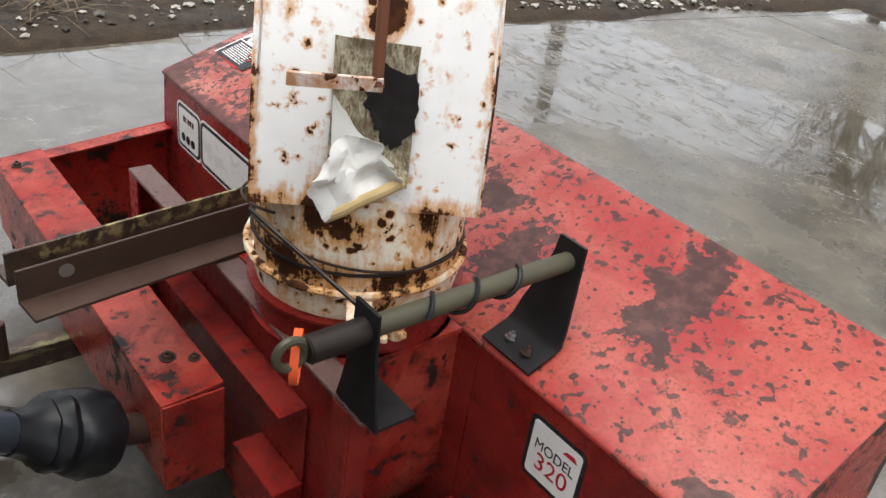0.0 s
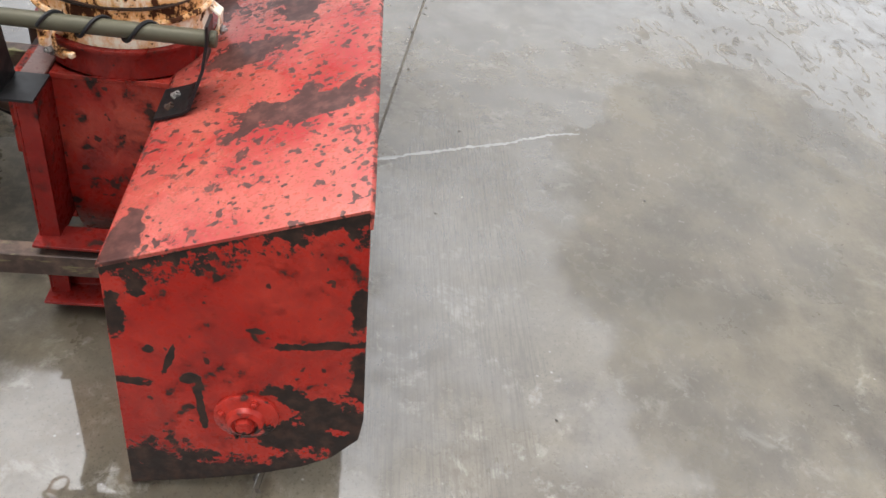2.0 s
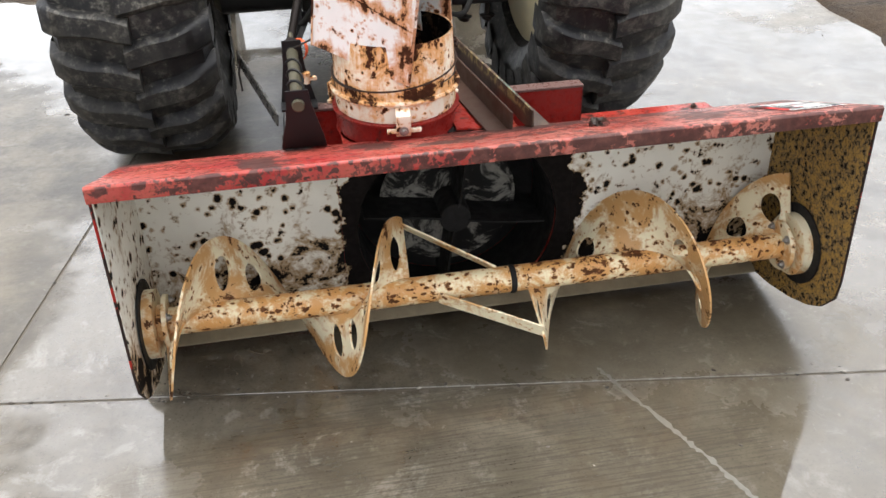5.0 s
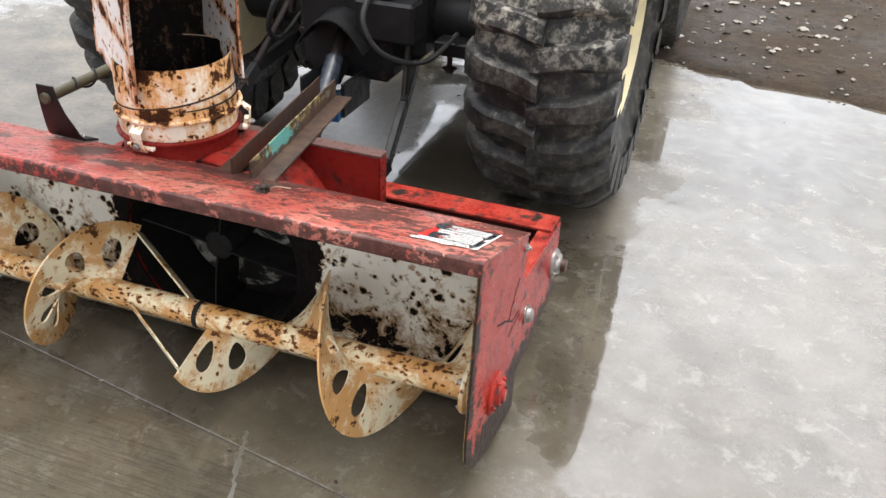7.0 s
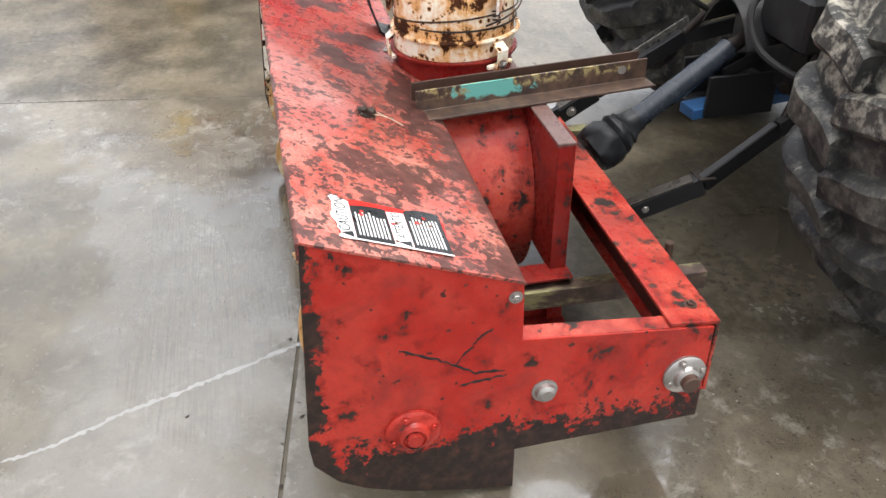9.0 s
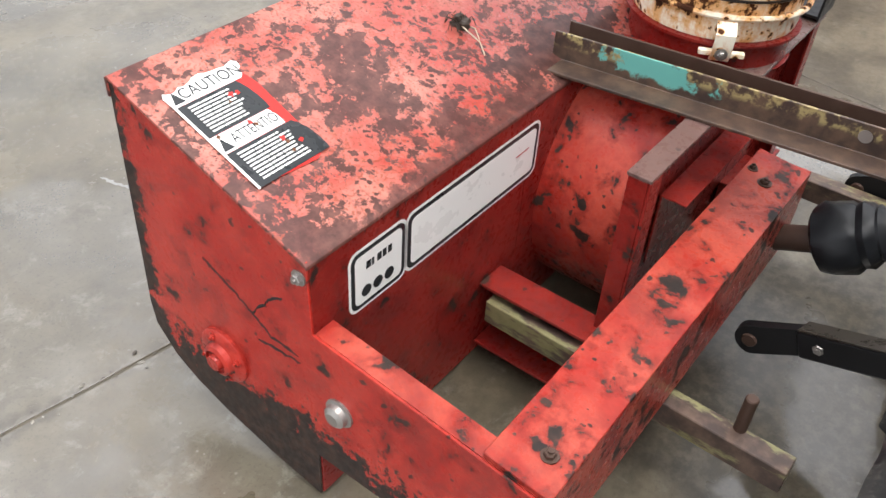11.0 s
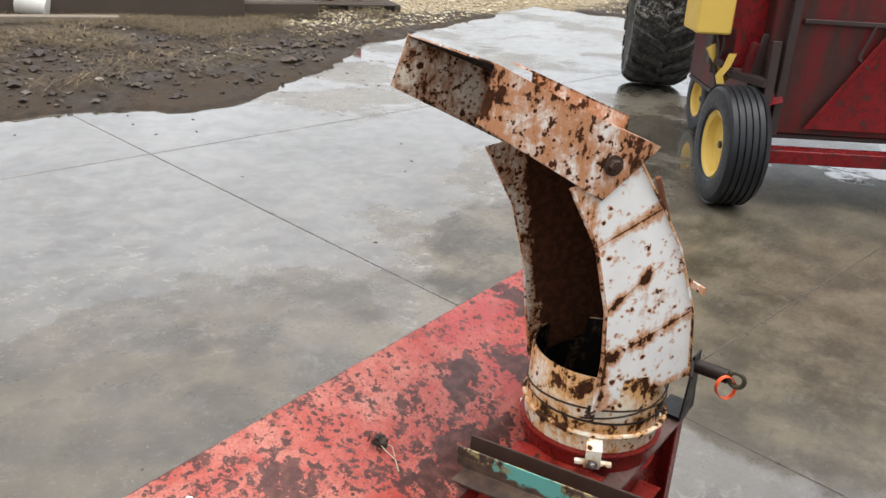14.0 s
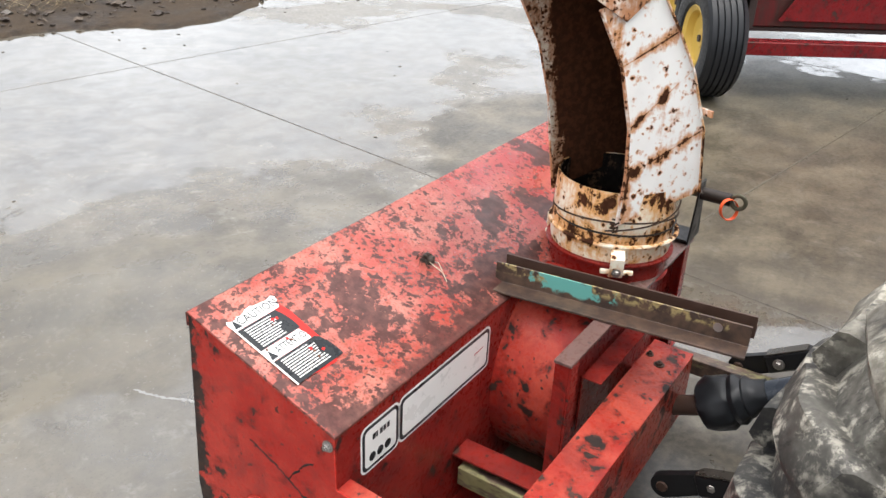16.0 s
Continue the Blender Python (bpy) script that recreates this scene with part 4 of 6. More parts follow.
part("bead", tube_path([CC + Vector((0.183 * math.cos(6.2832 * i / 48), 0.192 * math.sin(6.2832 * i / 48), 0.742)) for i in range(48)], 0.007, 8, True), chute_white, tube)
part("bead", tube_path([CC + Vector((0.176 * math.cos(6.2832 * i / 48), 0.184 * math.sin(6.2832 * i / 48), 0.775)) for i in range(48)], 0.003, 6, True), dark_steel, tube, "thin dark wire")
wire = plain("rusty_binding_wire", (0.05, 0.028, 0.018), 0.6, 0.3, 0.4)
part("binding_wire", tube_path([CC + Vector((0.180 * math.cos(6.2832 * i / 48), 0.188 * math.sin(6.2832 * i / 48), 0.795 + 0.022 * math.sin(6.2832 * i / 48 + 0.9))) for i in range(48)], 0.0026, 6, True), wire, tube, "thin rusty binding wire")
part("binding_wire", tube_path([CC + Vector(((0.188 + 0.012 * math.sin(3.1416 * i / 19)) * math.cos(0.25 + 1.5 * i / 19), (0.188 + 0.012 * math.sin(3.1416 * i / 19)) * math.sin(0.25 + 1.5 * i / 19), 0.790 + 0.06 * i / 19)) for i in range(20)], 0.0026, 6), wire, tube, "thin rusty binding wire")
part("wire_knot", tube_path([CC + Vector((0.190 + 0.012 * math.cos(i * 1.3), 0.075 + 0.011 * math.sin(i * 1.3), 0.80 + 0.0025 * i)) for i in range(14)], 0.003, 6), wire, tube, "knotted wire ends")
for deg in (25, 145, 265):
    a = radians(deg + 3)
    e, t = Vector((math.cos(a), math.sin(a), 0)), Vector((-math.sin(a), math.cos(a), 0))
    rows = [[CC + e * r + t * w + Vector((0, 0, z)) for w in (-0.020, 0.020)] for r, z in ((0.188, 0.735), (0.214, 0.715), (0.212, 0.672), (0.200, 0.652), (0.190, 0.650))]
    st = part("hold_down_strap", sheet(rows, 0.004), chute_white, blower, "bent white hold-down strap")
    part("bolt", bolt(CC + e * 0.211 + Vector((0, 0, 0.672)), e, 0.009), zinc, st)
    part("clip_end", bar(CC + e * 0.196 + t * 0.05 + Vector((0, 0, 0.668)), CC + e * 0.196 - t * 0.045 + Vector((0, 0, 0.668)), 0.014, 0.012), chute_white, st)

# chute hood: u along the throw, v across
CU, CV = Vector((0.84, -0.5426, 0)), Vector((0.5426, 0.84, 0))


def chute_at(u, v, z):
    return CC + CU * u + CV * v + Vector((0, 0, z))


HB = [(-0.162, 0.885), (-0.136, 1.075), (-0.066, 1.25), (0.0, 1.355), (0.082, 1.472)]
HF = [(0.114, 0.815), (0.106, 0.965), (0.117, 1.10), (0.166, 1.27), (0.252, 1.42)]
CW = 0.168
HF_FAR = [(0.122, 0.80), (0.146, 0.95), (0.168, 1.095), (0.216, 1.26), (0.306, 1.42)]     # the other side reaches further forward
for s, name in ((1, "chute_side"), (-1, "chute_side")):
    front = HF if s > 0 else HF_FAR
    rows = [[chute_at(b[0], s * CW, b[1]), chute_at(f[0], s * CW, f[1])] for b, f in zip(HB, front)]
    bm = sheet(rows, 0.004)
    sd = part(name, bm, chute_side_paint, blower, "rusty white chute side bent in steps", 0.05)
    if s < 0:
        rows = [[chute_at(b[0] + 0.006, s * (CW - 0.005), b[1]), chute_at(f[0], s * (CW - 0.005), f[1])] for b, f in zip(HB, front)]
        part("inner_face", sheet(rows, 0.001), chute_far_inside, sd, "white inner side flecked with dark rust", 0.05)
rows = [[chute_at(b[0], v, b[1]) for v in (-CW - 0.008, CW + 0.008)] for b in HB]
back = part("chute_back", sheet(rows, 0.004), chute_back_paint, blower, "white chute back panel with rust-eaten edges", 0.6)
rows = [[chute_at(b[0] + 0.007, v, b[1]) for v in (-CW + 0.004, CW - 0.004)] for b in HB]
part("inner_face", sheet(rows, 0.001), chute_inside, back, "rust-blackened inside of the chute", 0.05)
part("edge_bead", tube_path([chute_at(f[0], CW, f[1]) for f in HF], 0.005, 6), deflector_rust, blower)
part("edge_bead", tube_path([chute_at(f[0], -CW, f[1]) for f in HF_FAR], 0.005, 6), deflector_rust, blower)
# deflector: an inverted trough hinged at the top of the hood
DT = [(0.040, 1.505), (0.175, 1.560), (0.49, 1.695)]
DL = [(0.175, 1.388), (0.33, 1.472), (0.525, 1.575)]
DW = 0.176
SKEW = 0.19          # the spout's mouth is cut askew


def mouth(u, v):
    return u - SKEW * v * max(0.0, (u - 0.175) / 0.35)


rows = [[chute_at(mouth(u, v), v, z) for v in (-DW, DW)] for u, z in DT]
defl = part("deflector", sheet(rows, 0.004), deflector_rust, blower, "rusted spout deflector", 0.3)
for s in (-1, 1):
    rows = [[chute_at(mouth(a[0], s * DW), s * DW, a[1]), chute_at(mouth(b[0], s * DW), s * DW, b[1])] for a, b in zip(DT, DL)]
    part("deflector_side", sheet(rows, 0.004), deflector_rust, defl, "", 0.3)
    part("hinge_bolt", bolt(chute_at(0.16, s * (DW + 0.003), 1.47), CV * s, 0.016, 0.012), brown_steel, defl)
rows = [[chute_at(mouth(u, v), v, z - 0.006) for v in (-DW + 0.008, DW - 0.008)] for u, z in DT]
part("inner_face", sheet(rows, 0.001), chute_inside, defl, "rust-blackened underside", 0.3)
rows = [[chute_at(mouth(a[0], -DW), -DW + 0.006, a[1] - 0.008), chute_at(mouth(b[0], -DW), -DW + 0.006, b[1])] for a, b in zip(DT, DL)]
part("inner_face", sheet(rows, 0.001), chute_far_inside, defl, "rust-flecked white inner side", 0.3)
# patch opening, torn sheet and rod on the hood's back
def back_at(v, z, off):
    """A place off the back panel's outer face."""
    return chute_at(-0.1735 + max(0.0, z - 0.885) * 0.185 - off, v, z)


def ragged_sheet(points, off, amp, seed, jitter=0.0, thick=0.0015, scale=30.0):
    """A torn sheet with the given corners (v, z), crumpled and frayed."""
    rng = random.Random(seed)
    cv, cz = sum(p[0] for p in points) / len(points), sum(p[1] for p in points) / len(points)
    rim = []
    for p, q in zip(points, points[1:] + points[:1]):
        for k in range(6):
            f = k / 6
            rim.append((p[0] + (q[0] - p[0]) * f + rng.uniform(-jitter, jitter), p[1] + (q[1] - p[1]) * f + rng.uniform(-jitter, jitter)))
    bm = bmesh.new()
    rings, backs = [], []
    for f in (0.06, 0.25, 0.45, 0.65, 0.82, 0.93, 1.0):
        ring, under = [], []
        for v, z in rim:
            pv, pz = cv + (v - cv) * f, cz + (z - cz) * f
            n = noise.noise(Vector((pv * scale, pz * scale, seed))) + 0.5 * noise.noise(Vector((pv * scale * 2.7, pz * scale * 2.7, seed + 5.0)))
            ring.append(bm.verts.new(back_at(pv, pz, off + amp * (0.5 + n))))
            under.append(bm.verts.new(back_at(pv, pz, off - thick + amp * (0.5 + n))))
        rings.append(ring)
        backs.append(under)
    m = len(rim)
    bm.faces.new(rings[0])
    for p, q in zip(rings, rings[1:]):
        for i in range(m):
            bm.faces.new((p[i], p[(i + 1) % m], q[(i + 1) % m], q[i]))
    bm.faces.new(backs[0])
    for p, q in list(zip(backs, backs[1:])) + [(rings[-1], backs[-1])]:
        for i in range(m):
            bm.faces.new((p[i], p[(i + 1) % m], q[(i + 1) % m], q[i]))
    bmesh.ops.recalc_face_normals(bm, faces=bm.faces[:])
    return bm


part("patch_plate", ragged_sheet([(0.062, 0.930), (-0.058, 0.930), (-0.058, 1.135), (0.062, 1.140)], 0.002, 0.002, 1, 0.001), glass_fibre, back, "yellowed fibrous patch", 0.6)
# No opening is cut: a black sheet gives the darkness of the rusted-through hole.
part("dark_hole_sheet", ragged_sheet([(0.010, 1.085), (-0.004, 1.108), (-0.054, 1.096), (-0.064, 1.075), (-0.062, 1.015), (-0.044, 1.000), (-0.030, 0.985), (-0.016, 0.998), (0.0, 1.022), (0.016, 1.045)], 0.006, 0.002, 2, 0.004), hole_dark, back, "black sheet standing in for a rusted-through hole", 0.6)
part("label_scrap", ragged_sheet([(0.060, 1.060), (0.020, 1.010), (-0.035, 0.965), (-0.035, 0.962), (0.058, 0.985)], 0.007, 0.002, 3, 0.001), pale_cloth, back, "white remnant of a label", 0.6)
part("torn_sheet", ragged_sheet([(0.054, 1.000), (0.020, 1.012), (-0.018, 1.006), (-0.010, 0.985), (-0.046, 0.962), (-0.050, 0.945), (0.010, 0.918), (0.060, 0.884), (0.090, 0.935), (0.068, 0.972)], 0.014, 0.034, 4, 0.002, 0.0015, 15.0), pale_cloth, back, "torn white sheet hanging loose", 0.5)
part("rolled_edge", tube_path([back_at(0.060, 0.886, 0.022), back_at(0.035, 0.902, 0.030), back_at(0.005, 0.922, 0.032), back_at(-0.025, 0.937, 0.030), back_at(-0.050, 0.950, 0.024)], 0.009, 10), stained_cloth, back, "rolled edge of the torn sheet, stained ochre")
part("shaft_wire", rod(chute_at(-0.170, 0.172, 0.878), (-0.478, 0.735, 0.805), 0.0035, 8), dark_steel, blower, "thin dark rod from chute to shaft bracket")
part("crank_rod", tube_path([chute_at(-0.190, 0.0, 1.092), chute_at(-0.184, 0.002, 1.106), chute_at(-0.160, 0.002, 1.21), chute_at(-0.095, 0.0, 1.37)], 0.0085, 8), rust_brown, back, "bent rusty crank rod")
part("crank_plate", bar(chute_at(-0.200, 0.124, 1.098), chute_at(-0.190, -0.006, 1.096), 0.007, 0.020, 0.001), deflector_rust, back, "flat cream crank end spotted with rust")
part("hinge_channel", join(sheet([[chute_at(u, v, z) for v in (-0.05, 0.05)] for u, z in ((0.05, 1.545), (0.16, 1.59), (0.31, 1.652))], 0.004), sheet([[chute_at(u, 0.05, z), chute_at(u, 0.05, z - 0.038)] for u, z in ((0.05, 1.545), (0.16, 1.59), (0.31, 1.652))], 0.004)), deflector_rust, defl, "small rusty hinge channel")
# chute-turning shaft on two brackets
PF, PR = Vector((-0.484, 0.318, 0.787)), Vector((-0.484, 0.845, 0.79))
part("turning_shaft", rod(PF, PF.lerp(PR, 0.93), 0.017, 20), pipe_green, blower, "mossy grey chute-turning shaft")
coil = []
for i in range(140):
    f = i / 139
    y = 0.43 + 0.22 * f
    a = f * 6.2832 * 2.5
    coil.append((PF.x + 0.021 * math.cos(a), y, PF.z + 0.021 * math.sin(a)))
part("cord_winding", tube_path(coil, 0.004, 6), black_paint, blower, "dark cord wound round the shaft")


def bracket_x(y, z0, label, foot):
    bm = join(prism([(-0.535, z0), (-0.425, z0), (-0.44, z0 + 0.06), (-0.452, z0 + 0.13), (-0.455, z0 + 0.20), (-0.512, z0 + 0.20), (-0.515, z0 + 0.13), (-0.525, z0 + 0.06)], "y", y - 0.003, y + 0.003, 0.001), sheet([[(-0.535, y, z0 + 0.004), (-0.425, y, z0 + 0.004)], [(-0.535, y + foot, z0 + 0.004 - foot * 0.35 * (1 if foot > 0 and foot > .08 else 0)), (-0.425, y + foot, z0 + 0.004 - foot * 0.35 * (1 if foot > .08 else 0))]], 0.006))
    return part("shaft_bracket", bm, black_paint, blower, label)


rows = []
for y, z, w0, w1 in ((0.335, 0.826, -0.514, -0.455), (0.336, 0.79, -0.515, -0.450), (0.345, 0.735, -0.522, -0.437), (0.362, 0.685, -0.535, -0.424), (0.372, 0.656, -0.54, -0.42), (0.385, 0.646, -0.54, -0.42), (0.440, 0.626, -0.54, -0.42)):
    rows.append([(w0, y, z), (w1, y, z)])
front_bracket = part("shaft_bracket", sheet(rows, 0.006), black_paint, blower, "black curved bracket bolted to the top plate", 1.0)
bracket_x(0.742, 0.628, "black upright bracket bolted to the rear bar", -0.07)
for y, z in ((0.41, 0.635),):
    part("bolt", bolt((-0.46, y, z), (0, -0.33, 1), 0.008), zinc, front_bracket)
    part("bolt", bolt((-0.505, y + 0.004, z - 0.001), (0, -0.33, 1), 0.008), brown_steel, front_bracket)
part("shaft_sleeve", rod((PF.x, 0.735, PF.z), (PF.x, 0.84, PF.z), 0.021, 20), dark_steel, blower)
part("eye", tube_path([(PF.x + 0.0 + 0.002, 0.862 + 0.022 * math.cos(6.2832 * i / 24), PF.z + 0.022 * math.sin(6.2832 * i / 24)) for i in range(24)], 0.007, 8, True), pipe_green, blower, "round crank eye")
hx, hn = Vector((0.80, -0.60, 0)), Vector((0.60, 0.80, 0))
rows = []
for i in range(25):
    a = 6.2832 * i / 24
    p = Vector((-0.464, 0.842, 0.763)) + hx * 0.034 * math.cos(a) + Vector((0, 0, 1)) * (0.036 * math.sin(a) + 0.008 * math.cos(a))
    rows.append([p - hn * 0.006, p + hn * 0.006])
part("marker_band", sheet(rows, 0.0022), orange_band, blower, "bright orange plastic loop", 0.8)
part("shaft_clip", join(bar((-0.47, 0.66, 0.735), (-0.42, 0.66, 0.735), 0.012, 0.012), rod((-0.45, 0.66, 0.72), (-0.45, 0.66, 0.755), 0.012)), chute_white, blower)

# ---- ground ----
JA = radians(-9.0)     # the slab grid leans a little against the blower


def grid_point(i, j, size=4.45):
    gx, gy = i * size, j * size
    ox, oy = -1.48, 0.265
    return ox + gx * math.cos(JA) - gy * math.sin(JA), oy + gx * math.sin(JA) + gy * math.cos(JA)




def slab_depth(x, y):
    """How far inside the paved yard a place lies; negative outside."""
    left = x + 13.8
    right = 3.05 - 0.16 * max(0.0, -1.0 - y) - x
    front = y + 6.1 + 0.16 * max(0.0, -x - 4.5) + (0.9 * math.exp(-((x + 4.2) / 2.0) ** 2) * -1.0)
    back = 3.95 - 0.2 * (x - 1.3) - y
    return min(left, right, front, back)


def ground_z(x, y):
    d = slab_depth(x, y)
    n = noise.noise(Vector((x * 0.9, y * 0.9, 0.3))) * 0.5 + noise.noise(Vector((x * 3.1, y * 3.1, 1.3))) * 0.25
    d2 = d + n * 0.55
    rough = noise.noise(Vector((x * 7, y * 7, 4.0))) * 0.02 + noise.noise(Vector((x * 2.2, y * 2.2, 9.0))) * 0.03
    if d2 > 0.3:
        return -0.12
    rise = min(1.0, max(0.0, (0.3 - d2) / 0.9))
    return -0.12 * (1 - min(1.0, (0.3 - d2) / 0.18)) + 0.012 + rise * (0.07 + rough) + (0.05 * min(1.0, max(0.0, (-d2 - 0.5) / 3.0)))


def axis_steps(a, b, lo, hi, fine, coarse):
    out, v = [], a
    while v < b:
        out.append(v)
        v += fine if lo <= v <= hi else min(coarse, max(fine, 0.18 * min(abs(v - lo), abs(v - hi)) + fine))
    return out + [b]


gxs, gys = axis_steps(-300, 300, -15.0, 5.0, 0.10, 40), axis_steps(-300, 300, -9.0, 5.5, 0.10, 40)
verts = [(x, y, ground_z(x, y)) for y in gys for x in gxs]
nx = len(gxs)
faces = [(j * nx + i, j * nx + i + 1, (j + 1) * nx + i + 1, (j + 1) * nx + i) for j in range(len(gys) - 1) for i in range(nx - 1)]
gm = bpy.data.meshes.new("ground")
gm.from_pydata(verts, [], faces)
gm.materials.append(dirt)
gm.shade_smooth()
tagged(new("ground", gm), "wet brown dirt and gravel yard round the concrete", "ground", kind="structure")

pavement = tagged(new("pavement"), "wet stained concrete yard slabs with straight joints", "pavement", kind="structure")
for i in range(-4, 3):
    for j in range(-3, 2):
        c = [grid_point(i + a, j + b) for a, b in ((0, 0), (1, 0), (1, 1), (0, 1))]
        mx, my = sum(p[0] for p in c) / 4, sum(p[1] for p in c) / 4
        if slab_depth(mx, my) < -2.6:
            continue
        g = 0.0042
        cc = [(p[0] + (mx - p[0]) * g / 2, p[1] + (my - p[1]) * g / 2) for p in c]
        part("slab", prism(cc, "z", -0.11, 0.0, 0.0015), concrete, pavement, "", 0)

c = [grid_point(i, j) for i, j in ((-3.6, -1.7), (1.6, -1.7), (1.6, 1.2), (-3.6, 1.2))]
gap = plain("dirt_in_the_joints", (0.085, 0.072, 0.053), 0.5, 0, 0.6, 30)
part("joint_filler", prism(c, "z", -0.118, -0.003, 0), gap, pavement, "packed brown dirt in the joints")



def limed():
    """Pale wet lime filling, as glossy as the slab round it."""
    m = Mat("pale_limed_crack", 0.3)
    m.set("Base Color", m.mix(m.noise(30, 5, 0.65), (0.11, 0.105, 0.09), (0.22, 0.21, 0.185)))
    m.set("Coat Weight", 1.0)
    m.set("Coat Roughness", 0.06)
    m.set("Coat IOR", 2.1)
    return m.m


lime = limed()


def crack(points, seed, width):
    """A thin, ragged, lime-filled crack lying on the slab."""
    rng = random.Random(seed)
    bm, last = bmesh.new(), None
    steps = [(Vector(p), Vector(q), k / 14) for p, q in zip(points, points[1:]) for k in range(14)]
    for n, (p, q, k) in enumerate(steps):
        c = p.lerp(q, k)
        side = Vector((-(q - p).y, (q - p).x)).normalized()
        c = c + side * (rng.uniform(-0.004, 0.004) + 0.012 * noise.noise(Vector((c.x * 9, c.y * 9, seed))))
        w = width * rng.uniform(0.3, 1.0) * (0.15 if n in (0, len(steps) - 1) else 1.0)
        row = [bm.verts.new((c.x + side.x * h, c.y + side.y * h, z)) for h, z in ((-w, 0.0005), (0.0, 0.0007), (w, 0.0005))]
        if last:
            for i in (0, 1):
                bm.faces.new((last[i], row[i], row[i + 1], last[i + 1]))
        last = row
    return bm


part("crack", crack([(0.29, 0.05), (0.33, -0.065), (0.40, -0.25), (0.46, -0.38), (0.505, -0.51), (0.58, -0.65), (0.61, -0.79)], 3, 0.010), lime, pavement, "pale limed crack in the slab", 0)

# ---- tractor ----
tractor = thing("tractor", "dark dirty farm tractor with big lugged rear tyres", "tractor", (-0.13, 2.0, 0))


def tyre_material():
    """Worn black rubber with dried pale mud smeared over it."""
    m = Mat("muddy_tyre_rubber", 0.55, 0.0, 0.3)
    n, b = m.noise(7, 7, 0.7), m.noise(38, 5, 0.65)
    col = m.mix(m.step(n, 0.40, 0.66), (0.013, 0.013, 0.014), (0.045, 0.043, 0.038))
    smear = m.math('MULTIPLY', m.step(m.noise(2.6, 5, 0.6), 0.30, 0.44), m.math('MAXIMUM', m.step(m.noise(19.0, 7, 0.72), 0.45, 0.62), m.step(m.axis(2), 0.95, 1.25, 0.0, 0.9)))
    smear = m.math('MULTIPLY', smear, m.step(m.axis(2), 0.72, 1.0, 0.15, 1.0))
    col = m.mix(m.math('MULTIPLY', smear, 0.9), col, m.mix(m.step(b, 0.35, 0.65), (0.20, 0.18, 0.14), (0.44, 0.41, 0.34)))
    col = m.mix(m.step(b, 0.62, 0.74, 0.0, 0.4), col, (0.30, 0.28, 0.23))
    scratch = m.noise(1.0, 6, 0.7, m.stretch(90, 18, 40))
    col = m.mix(m.step(scratch, 0.56, 0.63, 0.0, 0.6), col, (0.016, 0.016, 0.016))
    m.set("Base Color", col)
    m.set("Roughness", m.step(n, 0.3, 0.7, 0.32, 0.7))
    m.bump(m.math('ADD', n, m.math('ADD', b, m.math('MULTIPLY', smear, 0.5))), 0.35, 0.004)
    return m.m


tyre_mat = tyre_material()
rim_yellow = plain("pale_yellow_rim_paint", (0.68, 0.60, 0.38), 0.5, 0, 0.45, 9, 0.3)


def tyre_body(R, half, rim_r):
    """The tyre's carcass about the x axis."""
    prof = [(-half * 0.62, rim_r), (-half * 0.80, rim_r + 0.03), (-half * 0.97, rim_r + (R - rim_r) * 0.45), (-half * 0.96, R - 0.11), (-half * 0.86, R - 0.045), (-half * 0.5, R - 0.012), (0, R),
            (half * 0.5, R - 0.012), (half * 0.86, R - 0.045), (half * 0.96, R - 0.11), (half * 0.97, rim_r + (R - rim_r) * 0.45), (half * 0.80, rim_r + 0.03), (half * 0.62, rim_r)]
    return turned((0, 0, 0), (1, 0, 0), prof, 72, cap=False)


def tyre_lug(R, half, s, lug_h, sweep):
    """One worn tread bar from the middle to the shoulder."""
    bm = bmesh.new()
    rings = []
    steps = (0.0, 0.06, 0.12, 0.18, 0.25, 0.32, 0.4, 0.48, 0.55, 0.62, 0.7, 0.76, 0.82, 0.87, 0.92, 0.96, 1.0, 1.03, 1.05, 1.08)
    for t in steps:
        f = min(t, 1.0)
        x = s * half * (-0.06 + 1.06 * f)
        r0 = R - 0.024 * f if f < 0.5 else R - 0.012 - 0.075 * ((f - 0.5) / 0.5) ** 2.2
        if t > 1.0:
            r0 -= (t - 1.0) * 1.1
        a = sweep * ((1 - f) * 1.2 + 0.5 * max(0.0, 0.35 - f))
        w = 0.040 + 0.014 * f + 0.004 * math.sin(9 * f)
        hh = lug_h * (1.0 - 0.12 * math.sin(7 * f + s)) if t <= 1 else lug_h * 0.6
        ring = []
        for off, rr in ((-1.35, r0 - 0.025), (-0.95, r0 + hh * 0.75), (-0.7, r0 + hh), (0.7, r0 + hh), (0.95, r0 + hh * 0.75), (1.35, r0 - 0.025)):
            ang = a + off * w / R
            ring.append(bm.verts.new((x, rr * math.cos(ang), rr * math.sin(ang))))
        rings.append(ring)
    for p, q in zip(rings, rings[1:]):
        for i in range(5):
            bm.faces.new((p[i], p[i + 1], q[i + 1], q[i]))
    bm.faces.new(rings[0])
    bm.faces.new(rings[-1][::-1])
    return bm


def lugged_tyre(wheel, R, half, rim_r, lugs, lug_h, sweep, label):
    part("tyre", tyre_body(R, half, rim_r), tyre_mat, wheel, label, 0.5)
    for s in (-1, 1):
        first = part("tread_lug", tyre_lug(R, half, s, lug_h, sweep), tyre_mat, wheel, "", 0.7)
        for k in range(lugs):
            ob = first if k == 0 else new("tread_lug", first.data)
            ob.parent = wheel
            ob.matrix_basis = Matrix.Rotation(6.28318531 * (k + (0.5 if s > 0 else 0.0)) / lugs, 4, 'X')


